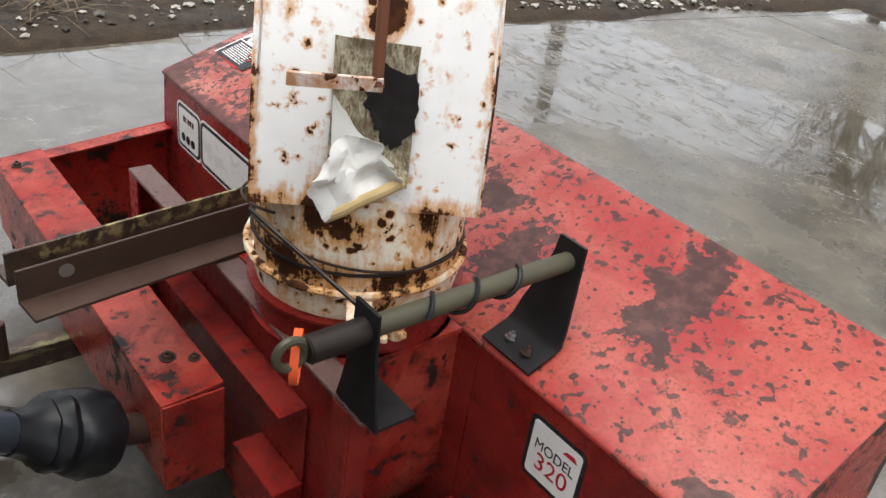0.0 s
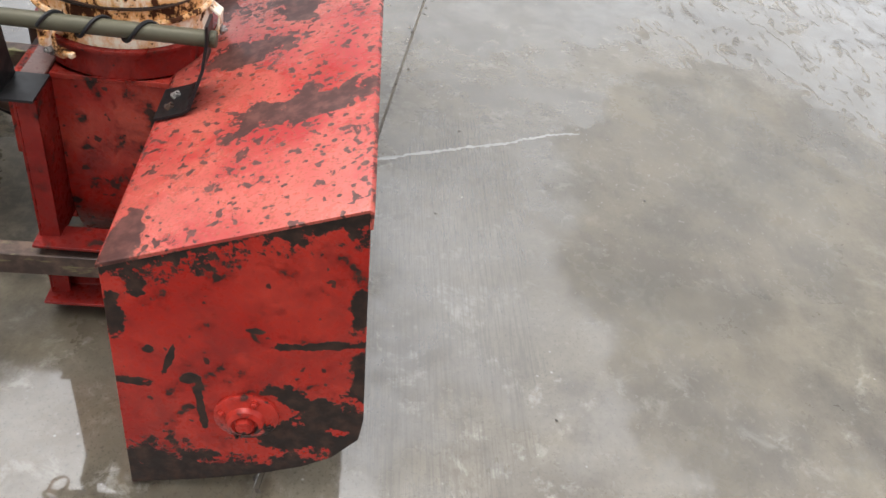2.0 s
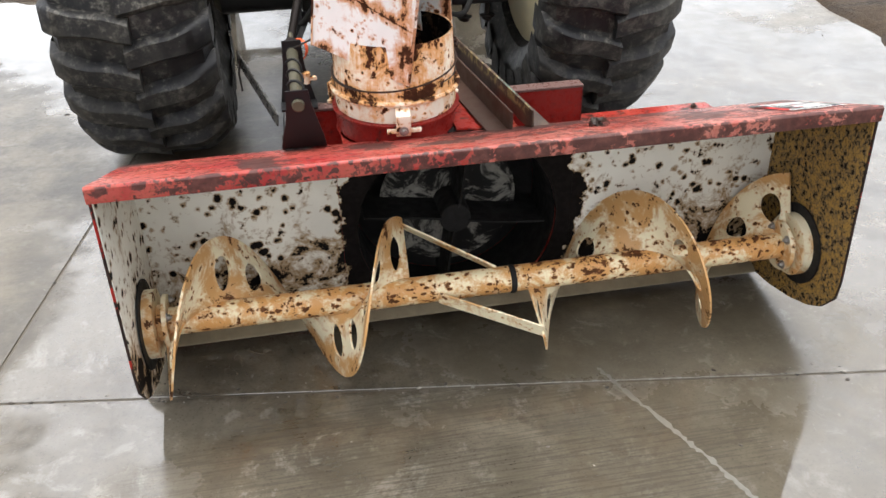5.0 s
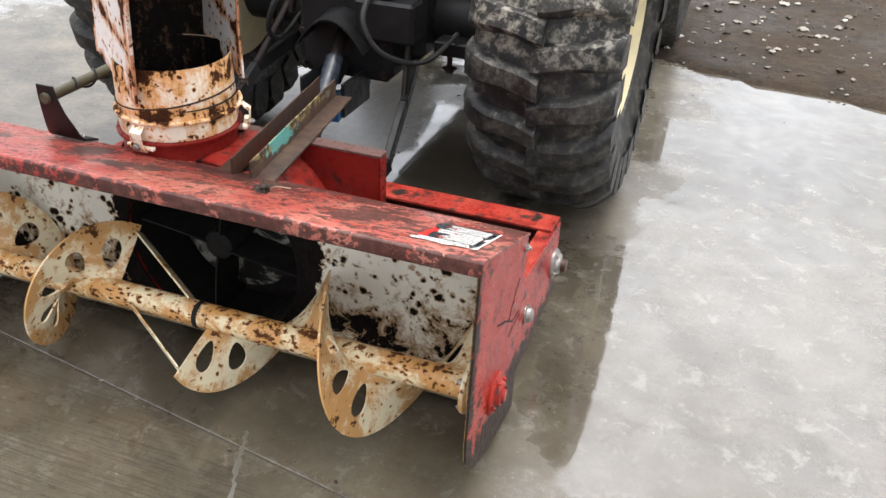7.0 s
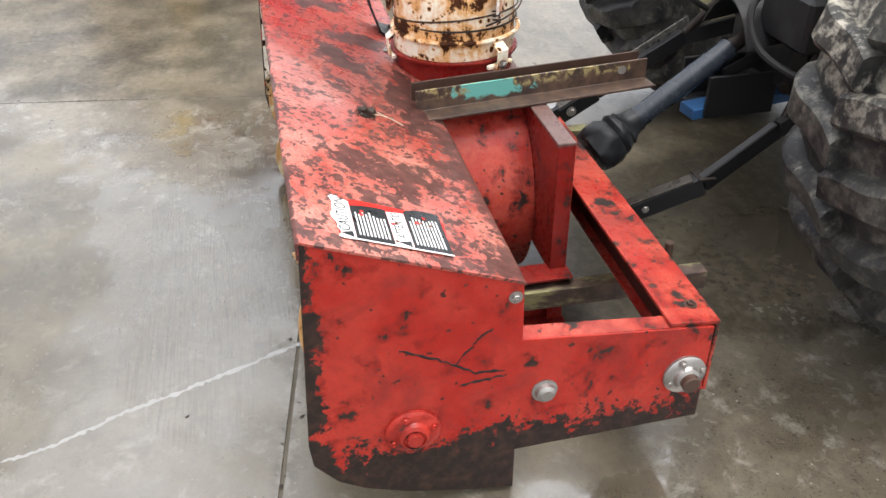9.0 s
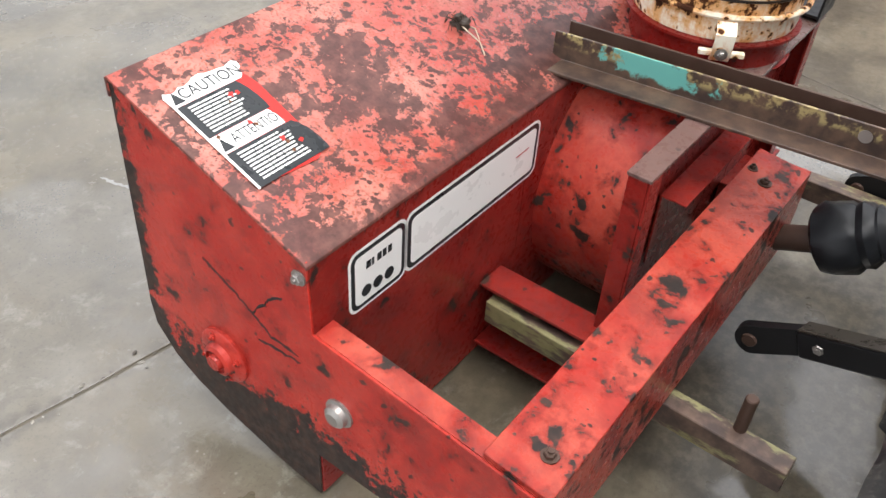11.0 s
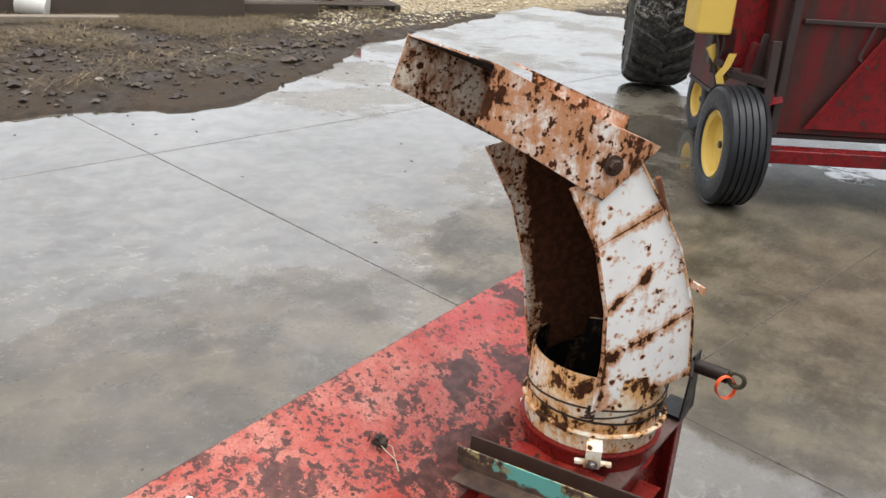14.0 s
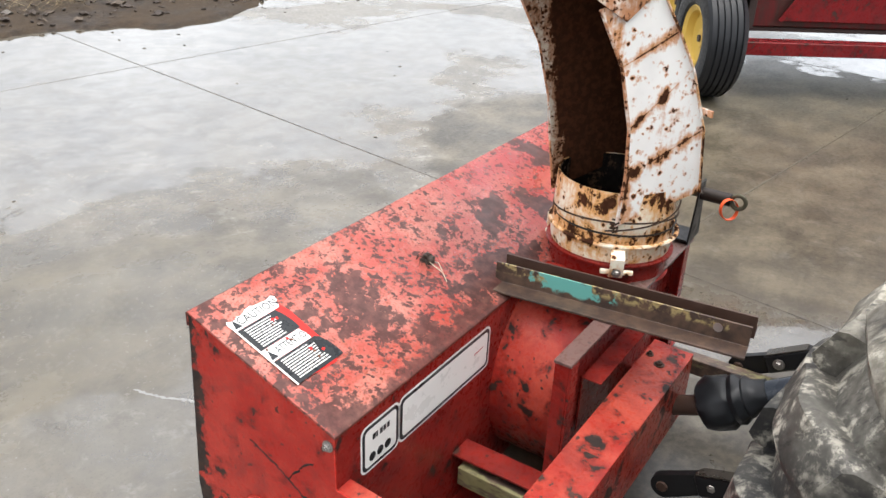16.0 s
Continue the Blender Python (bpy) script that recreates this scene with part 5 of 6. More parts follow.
RR = 0.735
for cx, w, s in ((0.755, 0.275, 1), (-1.05, 0.285, -1)):
    wheel = tagged(new("rear_wheel"), "")
    wheel.parent = tractor
    wheel.matrix_basis = pose(cx + 0.13, -0.045 if s > 0 else 0.02, RR, (37 if s > 0 else 20), 0, 0)
    lugged_tyre(wheel, RR - 0.045, w, 0.36, 23, 0.046, 0.06, "muddy black tyre with worn tread bars")
    part("rim", turned((-0.20 * s, 0, 0), (1 * s, 0, 0), [(0, 0.34), (0.02, 0.375), (0.36, 0.375), (0.40, 0.39), (0.41, 0.375), (0.36, 0.35), (0.26, 0.33), (0.22, 0.26), (0.25, 0.16), (0.25, 0.0001)], 40), rim_yellow, wheel, "pale yellow rim streaked with dirt")
    for k in range(8):
        a = 6.28318531 * (k + 0.5) / 8
        e = Vector((0, math.cos(a), math.sin(a)))
        lug = part("rim_clamp", bar(e * 0.255 + Vector((0.075 * s, 0, 0)), e * 0.335 + Vector((0.155 * s, 0, 0)), 0.075, 0.022, 0.006), rim_yellow, wheel, "cream rim clamp")
        part("clamp_bolt", bolt(e * 0.29 + Vector((0.115 * s, 0, 0)), (s, 0, 0), 0.014, 0.028), brown_steel, lug)
    for k in range(8):
        a = 6.28318531 * k / 8
        part("wheel_nut", bolt((0.05 * s, 0.13 * math.cos(a), 0.13 * math.sin(a)), (s, 0, 0), 0.014, 0.02), brown_steel, wheel)
for x in (0.82, -1.0):
    fw = tagged(new("front_wheel"), "")
    fw.parent = tractor
    fw.matrix_basis = pose(x + 0.13, 2.35, 0.52, 0, 0, 0) @ Matrix.Diagonal((1.35, 1.25, 1.25, 1.0))
    part("tyre", turned((-0.13, 0, 0), (1, 0, 0), [(0.03, 0.22), (0.0, 0.30), (0.01, 0.37), (0.05, 0.405), (0.13, 0.415), (0.21, 0.405), (0.25, 0.37), (0.26, 0.30), (0.23, 0.22)], 40, cap=False), tyre_mat, fw)
    part("rim", turned((-0.1, 0, 0), (1, 0, 0), [(0, 0.22), (0.02, 0.23), (0.18, 0.23), (0.2, 0.22), (0.15, 0.18), (0.13, 0.0001)], 28), rim_yellow, fw)
tpart = lambda name, bm, mat, label="": part(name, (bm.transform(Matrix.Translation((0.13, -2.0, 0))), bm)[1], mat, tractor, label)
tpart("axle_housing", rod((-0.78, 1.96, 0.70), (0.5, 1.96, 0.70), 0.12, 20, 0.03), black_paint, "dark axle housing")
tpart("transmission_case", block(-0.42, 0.16, 1.72, 3.2, 0.55, 1.05, 0.04), black_paint, "oily black transmission case")
tpart("rear_casting", block(-0.34, 0.08, 1.58, 1.74, 0.50, 0.95, 0.03), black_paint)
tpart("hood", block(-0.58, 0.36, 3.2, 4.9, 0.70, 1.45, 0.06), black_paint)
tpart("front_axle", bar((-1.0, 4.35, 0.45), (0.82, 4.35, 0.45), 0.12, 0.14, 0.01), black_paint)
# Unseen upper body and mudguard, added to block sky reflections on the ground.
tpart("platform", block(-0.80, 0.52, 1.85, 3.3, 1.08, 1.14, 0.01), black_paint)
tpart("upper_mass", block(-0.78, 0.50, 1.95, 3.3, 1.141, 2.35, 0.05), black_paint, "unseen dark upper body added to darken ground reflections")
tpart("fender", sheet([[(x, 2.0 + 0.76 * math.cos(radians(a)), RR + 0.78 * math.sin(radians(a))) for x in (-1.36, -0.79)] for a in range(20, 101, 10)], 0.006), black_paint, "unseen dark mudguard added to darken ground reflections")
wet_grey = plain("wet_grey_steel", (0.13, 0.125, 0.115), 0.3, 0.3, 0.5, 26)
worn_cap = plain("scuffed_grey_ochre_steel", (0.055, 0.048, 0.040), 0.32, 0.4, 0.7, 20)
# hitch
tpart("pto_yoke", rod((-0.025, 0.895, 0.300), (-0.033, 1.01, 0.345), 0.030, 20), brown_steel, "rusty drive-shaft yoke")
P0, P1 = Vector((-0.031, 0.980, 0.332)), Vector((-0.16, 1.75, 0.80))
boot = turned(P0, P1, [(0.0, 0.066), (0.006, 0.076), (0.03, 0.081), (0.05, 0.080), (0.075, 0.079), (0.085, 0.074), (0.092, 0.068), (0.098, 0.070), (0.108, 0.073), (0.118, 0.069), (0.128, 0.060), (0.134, 0.062), (0.142, 0.056), (0.15, 0.048), (0.17, 0.041), (0.19, 0.039)], 40)
for vert in boot.verts:
    n = noise.noise(vert.co * 22.0) + 0.5 * noise.noise(vert.co * 48.0)
    axis_point = P0 + (P1 - P0).normalized() * (vert.co - P0).dot((P1 - P0).normalized())
    vert.co += (vert.co - axis_point) * 0.13 * n
tpart("pto_boot", boot, rubber, "creased black rubber shaft boot")
tpart("pto_guard", rod(P0.lerp(P1, 0.19), P0.lerp(P1, 0.62), 0.036, 24), guard_plastic, "dusky blue-grey plastic drive-shaft guard")
tpart("pto_inner", rod(P0.lerp(P1, 0.55), P0.lerp(P1, 0.98), 0.026, 24), dark_steel)
tpart("pto_joint", rod(P0.lerp(P1, 0.83), P0.lerp(P1, 1.0), 0.052, 20, 0.01), brown_steel)
for pts in (((0.155, 0.955, 0.160), (0.152, 1.050, 0.212), (0.20, 1.26, 0.315), (0.17, 1.50, 0.46), (0.12, 1.75, 0.55)),
            ((-0.53, 0.965, 0.195), (-0.531, 1.05, 0.238), (-0.534, 1.19, 0.318), (-0.50, 1.50, 0.52), (-0.42, 1.75, 0.60))):
    v = [Vector(q) for q in pts]
    d = (v[1] - v[0]).normalized()
    up = Vector((1, 0, 0)).cross(d).normalized()
    ring = [v[0] + d * 0.032 * math.cos(q) + up * 0.036 * math.sin(q) for q in [radians(90 + 180 * i / 12) for i in range(13)]]
    out = ring + [v[1] + d * 0.02 - up * 0.032, v[1] + d * 0.02 + up * 0.032]
    bm = bmesh.new()
    fa = [bm.verts.new(q + Vector((-0.012, 0, 0))) for q in out]
    fb = [bm.verts.new(q + Vector((0.012, 0, 0))) for q in out]
    bm.faces.new(fa)
    bm.faces.new(fb[::-1])
    for i in range(len(out)):
        bm.faces.new((fa[i], fb[i], fb[(i + 1) % len(out)], fa[(i + 1) % len(out)]))
    bmesh.ops.recalc_face_normals(bm, faces=bm.faces[:])
    tpart("link_eye", bm, black_paint, "worn black link eye")
    tpart("ball_socket", rod(v[0] + Vector((-0.017, 0, 0)), v[0] + Vector((0.017, 0, 0)), 0.017, 20), brown_steel, "rusty ball socket")
    tpart("lower_link", bar(v[1], v[2], 0.046, 0.066, 0.006), black_paint, "worn black lower hitch link")
    tpart("link_cap", bar(v[1] + d * 0.01 + up * 0.035, v[1].lerp(v[2], 0.9) + up * 0.035, 0.044, 0.005, 0.001), worn_cap, "scuffed pale top of the link sleeve")
    tpart("link_bolt", bolt(v[1] + d * 0.045 + Vector((0.023 if pts[0][0] > 0 else 0.023, 0, 0)), (1, 0, 0), 0.013, 0.012), zinc)
    for p, q in zip(v[2:], v[3:]):
        tpart("lower_link", bar(p, q, 0.030, 0.058, 0.004), black_paint)
tpart("link_tab", block(0.16, 0.225, 1.235, 1.29, 0.335, 0.342, 0.001), dark_steel)
tpart("lift_rod", join(rod((0.165, 1.50, 0.44), (0.14, 1.62, 0.74), 0.012), rod((0.14, 1.62, 0.72), (0.10, 1.74, 1.08), 0.019)), dark_steel, "threaded lift rod")
tpart("lift_rod", join(rod((-0.50, 1.50, 0.53), (-0.42, 1.66, 0.76), 0.016), rod((-0.42, 1.66, 0.72), (-0.36, 1.74, 1.08), 0.022)), dark_steel, "threaded lift rod")
tpart("check_bar", bar((-0.565, 1.24, 0.37), (-0.70, 1.62, 0.50), 0.008, 0.056), wet_grey, "flat check bar drilled with holes")
tpart("drawbar", bar((-0.075, 1.32, 0.43), (-0.13, 1.75, 0.44), 0.08, 0.035), blue_paint, "worn blue drawbar")
tpart("top_link", rod((-0.11, 1.46, 0.53), (-0.14, 1.70, 0.62), 0.022), black_paint, "black hitch link with steel bolts")
tpart("valve_block", block(-0.05, 0.20, 1.50, 1.62, 0.70, 0.86, 0.012), black_paint)
tpart("hitch_frame", join(block(-0.22, -0.205, 1.36, 1.60, 0.42, 0.56, 0.002), block(-0.04, -0.025, 1.36, 1.60, 0.42, 0.56, 0.002), block(-0.204, -0.041, 1.36, 1.60, 0.42, 0.435, 0.002)), black_paint)

q0, q1 = Vector((-0.565, 1.24, 0.37)), Vector((-0.70, 1.62, 0.50))
for k in range(6):
    p = q0.lerp(q1, 0.10 + 0.13 * k)
    nrm = (q1 - q0).cross(Vector((0, 0, 1))).normalized() * -1
    # Black plug painted in for the dark of a drilled hole.
    tpart("check_hole", rod(p - nrm * 0.0055, p + nrm * 0.0055, 0.009, 14), rubber)
tpart("wire_pin", tube_path([q0.lerp(q1, 0.85) + Vector((-0.01, 0, 0.03)), q0.lerp(q1, 0.85) + Vector((-0.02, -0.01, -0.03)), q0.lerp(q1, 0.82) + Vector((-0.02, -0.02, -0.09))], 0.004, 6), dark_steel)
# hydraulic couplers, hoses and bolts on the back of the transmission
for k, x in enumerate((-0.30, -0.24, 0.02, 0.08)):
    tpart("coupler", turned((x, 1.60, 0.90), (x, 1.50, 0.89), [(0, 0.026), (0.03, 0.026), (0.032, 0.019), (0.07, 0.019), (0.072, 0.023), (0.09, 0.023), (0.09, 0.0001)], 18), dark_steel, "oily hydraulic coupler")
hose = plain("dusty_black_hose", (0.022, 0.022, 0.022), 0.6, 0, 0.5, 30)
for pts in (((-0.30, 1.52, 0.89), (-0.33, 1.40, 0.84), (-0.40, 1.45, 0.70), (-0.44, 1.62, 0.62), (-0.42, 1.78, 0.70)), ((0.02, 1.52, 0.89), (0.03, 1.42, 0.80), (0.10, 1.44, 0.68), (0.22, 1.58, 0.62), (0.30, 1.75, 0.70))):
    v = [Vector(p) for p in pts]
    path = []
    for i in range(len(v) - 1):
        p0, p1, p2, p3 = v[max(0, i - 1)], v[i], v[i + 1], v[min(len(v) - 1, i + 2)]
        for k in range(6):
            f = k / 6
            path.append(0.5 * ((2 * p1) + (p2 - p0) * f + (2 * p0 - 5 * p1 + 4 * p2 - p3) * f * f + (3 * p1 - p0 - 3 * p2 + p3) * f ** 3))
    tpart("hydraulic_hose", tube_path(path + [v[-1]], 0.011, 8), hose, "black hydraulic hose")
for x in (-0.31, 0.05):
    for z in (0.54, 0.68, 0.82):
        tpart("casting_bolt", bolt((x, 1.579, z), (0, -1, 0), 0.016, 0.016), dark_steel)
for x in (0.26, 0.36):
    tpart("hanging_bolt", join(rod((x, 1.78, 0.52), (x, 1.78, 0.62), 0.012), bolt((x, 1.78, 0.54), (0, 0, -1), 0.022, 0.018)), dark_steel)
tpart("side_plate", block(0.20, 0.44, 1.74, 1.90, 0.60, 0.66, 0.006), black_paint, "dark axle plate")
tpart("pto_shield", sheet([[(x, 1.58, 0.80 - 0.9 * (x + 0.13) ** 2 * 6), (x, 1.44, 0.78 - 0.9 * (x + 0.13) ** 2 * 6)] for x in [-0.28 + 0.03 * k for k in range(11)]], 0.006), black_paint, "bent shield over the drive stub")

# ---- decals on the blower ----
decal_white = plain("grimy_white_decal", (0.74, 0.73, 0.70), 0.35, 0, 0.10, 9, 0.05)
decal_black = plain("black_decal_ink", (0.018, 0.02, 0.022), 0.35, 0, 0.2, 30, 0.05)
decal_red = plain("red_decal_ink", (0.42, 0.02, 0.035), 0.35, 0, 0.15, 30, 0.05)
decal_ground = plain("bright_red_under_decal", (0.55, 0.02, 0.015), 0.4, 0, 0.15, 30, 0.05)


def rounded(w, h, r, n=6):
    pts = []
    for cx, cy, a0 in ((w / 2 - r, h / 2 - r, 0), (-w / 2 + r, h / 2 - r, 90), (-w / 2 + r, -h / 2 + r, 180), (w / 2 - r, -h / 2 + r, 270)):
        for i in range(n + 1):
            a = radians(a0 + 90 * i / n)
            pts.append((cx + r * math.cos(a), cy + r * math.sin(a)))
    return pts


def flat(points, height, matrix):
    bm = prism(points, "z", height, height + 0.0004, 0)
    bm.transform(matrix)
    return bm


def face_matrix(origin, right, up):
    right, up = Vector(right).normalized(), Vector(up).normalized()
    m = Matrix((right, up, right.cross(up))).transposed().to_4x4()
    m.translation = origin
    return m


def moved(points, dx, dy):
    return [(x + dx, y + dy) for x, y in points]


# the long maker's plate on the back: frame, small field with three dots, long plain field
BM = face_matrix((0.5875, YB + 0.0022, 0.500), (-1, 0, 0), (0, 0, 1))
maker = part("maker_plate", flat(moved(rounded(0.152, 0.138, 0.022), -0.216, 0) , 0.0, BM), decal_white, blower, "white maker's plate with black rounded borders")
part("plate_ground", flat(moved(rounded(0.436, 0.138, 0.022), 0.074, 0), 0.0, BM), decal_white, maker)
part("border", flat(moved(rounded(0.140, 0.126, 0.018), -0.216, 0), 0.0006, BM), decal_black, maker)
part("border", flat(moved(rounded(0.424, 0.126, 0.018), 0.074, 0), 0.0006, BM), decal_black, maker)
part("field", flat(moved(rounded(0.122, 0.108, 0.012), -0.216, 0), 0.0012, BM), decal_white, maker)
part("field", flat(moved(rounded(0.404, 0.106, 0.012), 0.074, 0), 0.0012, BM), decal_white, maker)
for k in range(3):
    part("dot", flat([(-0.249 + 0.030 * k + 0.0125 * math.cos(6.2832 * i / 20), -0.030 + 0.0125 * math.sin(6.2832 * i / 20)) for i in range(20)], 0.0018, BM), decal_black, maker)
for k, w in enumerate((0.012, 0.006, 0.011, 0.010, 0.010)):
    part("lettering_bar", flat(moved([(0, 0), (w, 0), (w, 0.016), (0, 0.016)], -0.249 + 0.0140 * k, 0.018), 0.0018, BM), decal_black, maker)
part("lettering_bar", flat([(0.205, 0.010), (0.252, 0.012), (0.252, 0.015), (0.205, 0.013)], 0.0018, BM), decal_red, maker)

# model plate
MM = face_matrix((-0.634, YB + 0.0022, 0.502), (-1, 0, 0), (0, 0, 1))
model = part("model_plate", flat(rounded(0.130, 0.135, 0.016), 0.0, MM), decal_black, blower, "white model plate with a black border")
part("field", flat(rounded(0.112, 0.117, 0.008), 0.0006, MM), decal_white, model)
text_mesh("MODEL", 0.030, decal_black, "model_word", model, MM @ Matrix.Translation((0.0, 0.012, 0.0014)), "", 0.92)
text_mesh("320", 0.050, decal_red, "model_number", model, MM @ Matrix.Translation((0.0, -0.022, 0.0014)), "", 1.05)
part("emblem", flat([(0.015, 0.036), (0.048, 0.036), (0.040, 0.046), (0.022, 0.044)], 0.0014, MM), decal_red, model)

# torn warning label on the top
slope = Vector((0, -YB, ZF - ZB)).normalized()
CM = face_matrix((0.853, 0.190, top_z(0.190) + 0.0045), (-1, 0, 0), slope)
random.seed(11)


def torn(x0, x1, y0, y1, ragged):
    """A label field torn on its right-hand side."""
    pts = [(x0, y0)]
    n = 9
    for i in range(n + 1):
        f = i / n
        pts.append((x1 - ragged * (0.5 + 0.5 * math.sin(2.5 * f + 4)) * random.uniform(0.4, 1.0), y0 + (y1 - y0) * f))
    pts.append((x0, y1))
    return pts


part("label_ghost", flat([(-0.07, -0.115), (0.05, -0.125), (0.075, -0.11), (0.082, 0.06), (0.072, 0.112), (-0.06, 0.115)], -0.0012, CM), decal_ground, blower, "bright red paint where the label peeled away")
warning = part("warning_label", flat([(-0.078, 0.082), (0.066, 0.082), (0.074, 0.090), (0.072, 0.097), (0.082, 0.104), (0.084, 0.116), (0.076, 0.123), (0.066, 0.120), (0.056, 0.117), (0.046, 0.119), (0.020, 0.121), (0.008, 0.126), (-0.008, 0.124), (-0.020, 0.118), (-0.034, 0.115), (-0.042, 0.118), (-0.052, 0.112), (-0.066, 0.113), (-0.074, 0.118), (-0.080, 0.108)], 0.0, CM), decal_white, blower, "torn black and white warning label")
part("text_field", flat(torn(-0.078, 0.062, 0.004, 0.081, 0.020), 0.0, CM), decal_black, warning)
part("heading_field", flat(torn(-0.076, 0.058, -0.036, 0.003, 0.012), 0.0, CM), decal_white, warning)
part("text_field", flat(torn(-0.074, 0.085, -0.118, -0.037, 0.030), 0.0, CM), decal_black, warning)
text_mesh("CAUTION", 0.033, decal_black, "heading", warning, CM @ Matrix.Translation((0.012, 0.101, 0.0008)), "", 0.86)
text_mesh("ATTENTIO", 0.030, decal_black, "heading", warning, CM @ Matrix.Translation((0.006, -0.017, 0.0008)), "", 0.68)
for cy in (0.101, -0.018):
    part("warning_sign", flat([(-0.072, cy - 0.014), (-0.050, cy - 0.014), (-0.061, cy + 0.013)], 0.0006, CM), decal_black, warning)
for base, rows_n in ((0.074, 9), (-0.044, 9)):
    for k in range(rows_n):
        y = base - 0.0075 * k
        w = 0.108 + random.uniform(-0.018, 0.004) - (0.012 if base > 0 else 0)
        x = -0.058
        while x < -0.062 + w:
            word = min(random.uniform(0.010, 0.034), -0.062 + w - x)
            part("text_line", flat([(x, y - 0.0034), (x + word, y - 0.0034), (x + word, y), (x, y)], 0.0006, CM), decal_white, warning, "", 0)
            x += word + 0.0022
for x, y, r in ((0.006, -0.004, 0.005), (0.012, -0.012, 0.004), (0.028, -0.060, 0.005), (0.030, -0.070, 0.004), (0.026, -0.090, 0.004), (0.022, 0.060, 0.006), (0.034, 0.058, 0.005), (0.010, 0.048, 0.003), (0.052, -0.080, 0.005), (-0.060, -0.002, 0.004)):
    pts = [(x + r * random.uniform(0.5, 1.3) * math.cos(6.2832 * i / 11), y + r * random.uniform(0.5, 1.3) * math.sin(6.2832 * i / 11)) for i in range(11)]
    part("rust_fleck", flat(pts, 0.0012, CM), rust_brown if r < 0.005 else decal_ground, warning)
part("label_margin", flat([(-0.079, -0.119), (-0.074, -0.119), (-0.074, 0.084), (-0.079, 0.084)], 0.0008, CM), decal_white, warning)

# clod of mud with a root, lying on the top
root_mat = plain("pale_dry_root", (0.45, 0.36, 0.26), 0.7, 0, 0.2)
mud = plain("dark_wet_mud", (0.035, 0.024, 0.017), 0.55, 0, 0.4, 60)
clod = thing("mud_clod", "dark mud clod with a pale root on the red top", "mud", (0.297, 0.220, top_z(0.22) + 0.003))
random.seed(5)
bm = bmesh.new()
bmesh.ops.create_icosphere(bm, subdivisions=3, radius=0.017)
for v in bm.verts:
    v.co *= 1 + 0.9 * noise.noise(v.co * 90)
    v.co.z = max(-0.004, v.co.z * 0.9 + 0.006)
part("lump", bm, mud, clod, "", 0)
for k in range(14):
    a = random.uniform(0, 6.28)
    part("straw", tube_path([(0.01 * math.cos(a), 0.01 * math.sin(a), 0.008), (0.024 * math.cos(a + .3), 0.024 * math.sin(a + .3), 0.012 + random.uniform(0, .012)), (0.034 * math.cos(a + .5), 0.034 * math.sin(a + .5), 0.001)], 0.0009, 5), mud, clod)
part("root", tube_path([(0.008, 0.01, 0.006), (0.016, 0.035, 0.002), (0.012, 0.062, -0.012), (0.030, 0.088, -0.025)], 0.0015, 6), root_mat, clod, "thin pale root")
part("root", tube_path([(0.0, 0.01, 0.006), (-0.014, 0.03, -0.002), (0.004, 0.055, -0.012)], 0.0012, 6), root_mat, clod)

# ---- the red machine parked behind, and the other tractor ----
mach_red = worn_red("dull_red_machine_paint", (0.15, 0.007, 0.009), (0.20, 0.012, 0.014), 0.05, grime=(0.035, 0.020, 0.016))


def streaked_side():
    m = Mat("grimy_streaked_machine_side", 0.5, 0.0, 0.25)
    f = m.noise(1.0, 6, 0.65, m.stretch(5, 5, 0.9), warp=0.3)
    g = m.noise(18, 6, 0.7)
    col = m.mix(m.step(f, 0.40, 0.58), (0.040, 0.018, 0.015), (0.105, 0.009, 0.010))
    col = m.mix(m.step(g, 0.50, 0.66, 0.0, 0.7), col, (0.055, 0.030, 0.021))
    m.set("Base Color", col)
    m.bump(g, 0.3, 0.003)
    return m.m


mach_side = streaked_side()
mach_dark = plain("dark_oily_machine_steel", (0.05, 0.035, 0.032), 0.5, 0.3, 0.5, 12)
yellow = plain("machine_yellow_paint", (0.62, 0.42, 0.09), 0.4, 0, 0.15, 9)
MB = Vector((-4.41, -0.43, 0))
machine = thing("farm_machine", "dark red farm machine with yellow wheel rims, parked on wet concrete", "farm machine", MB)
machine.matrix_basis = pose(MB.x, MB.y, 0, 0, 0, 36) @ Matrix.Scale(0.9, 4)
# local axes: x towards the blower, y to the machine's other side


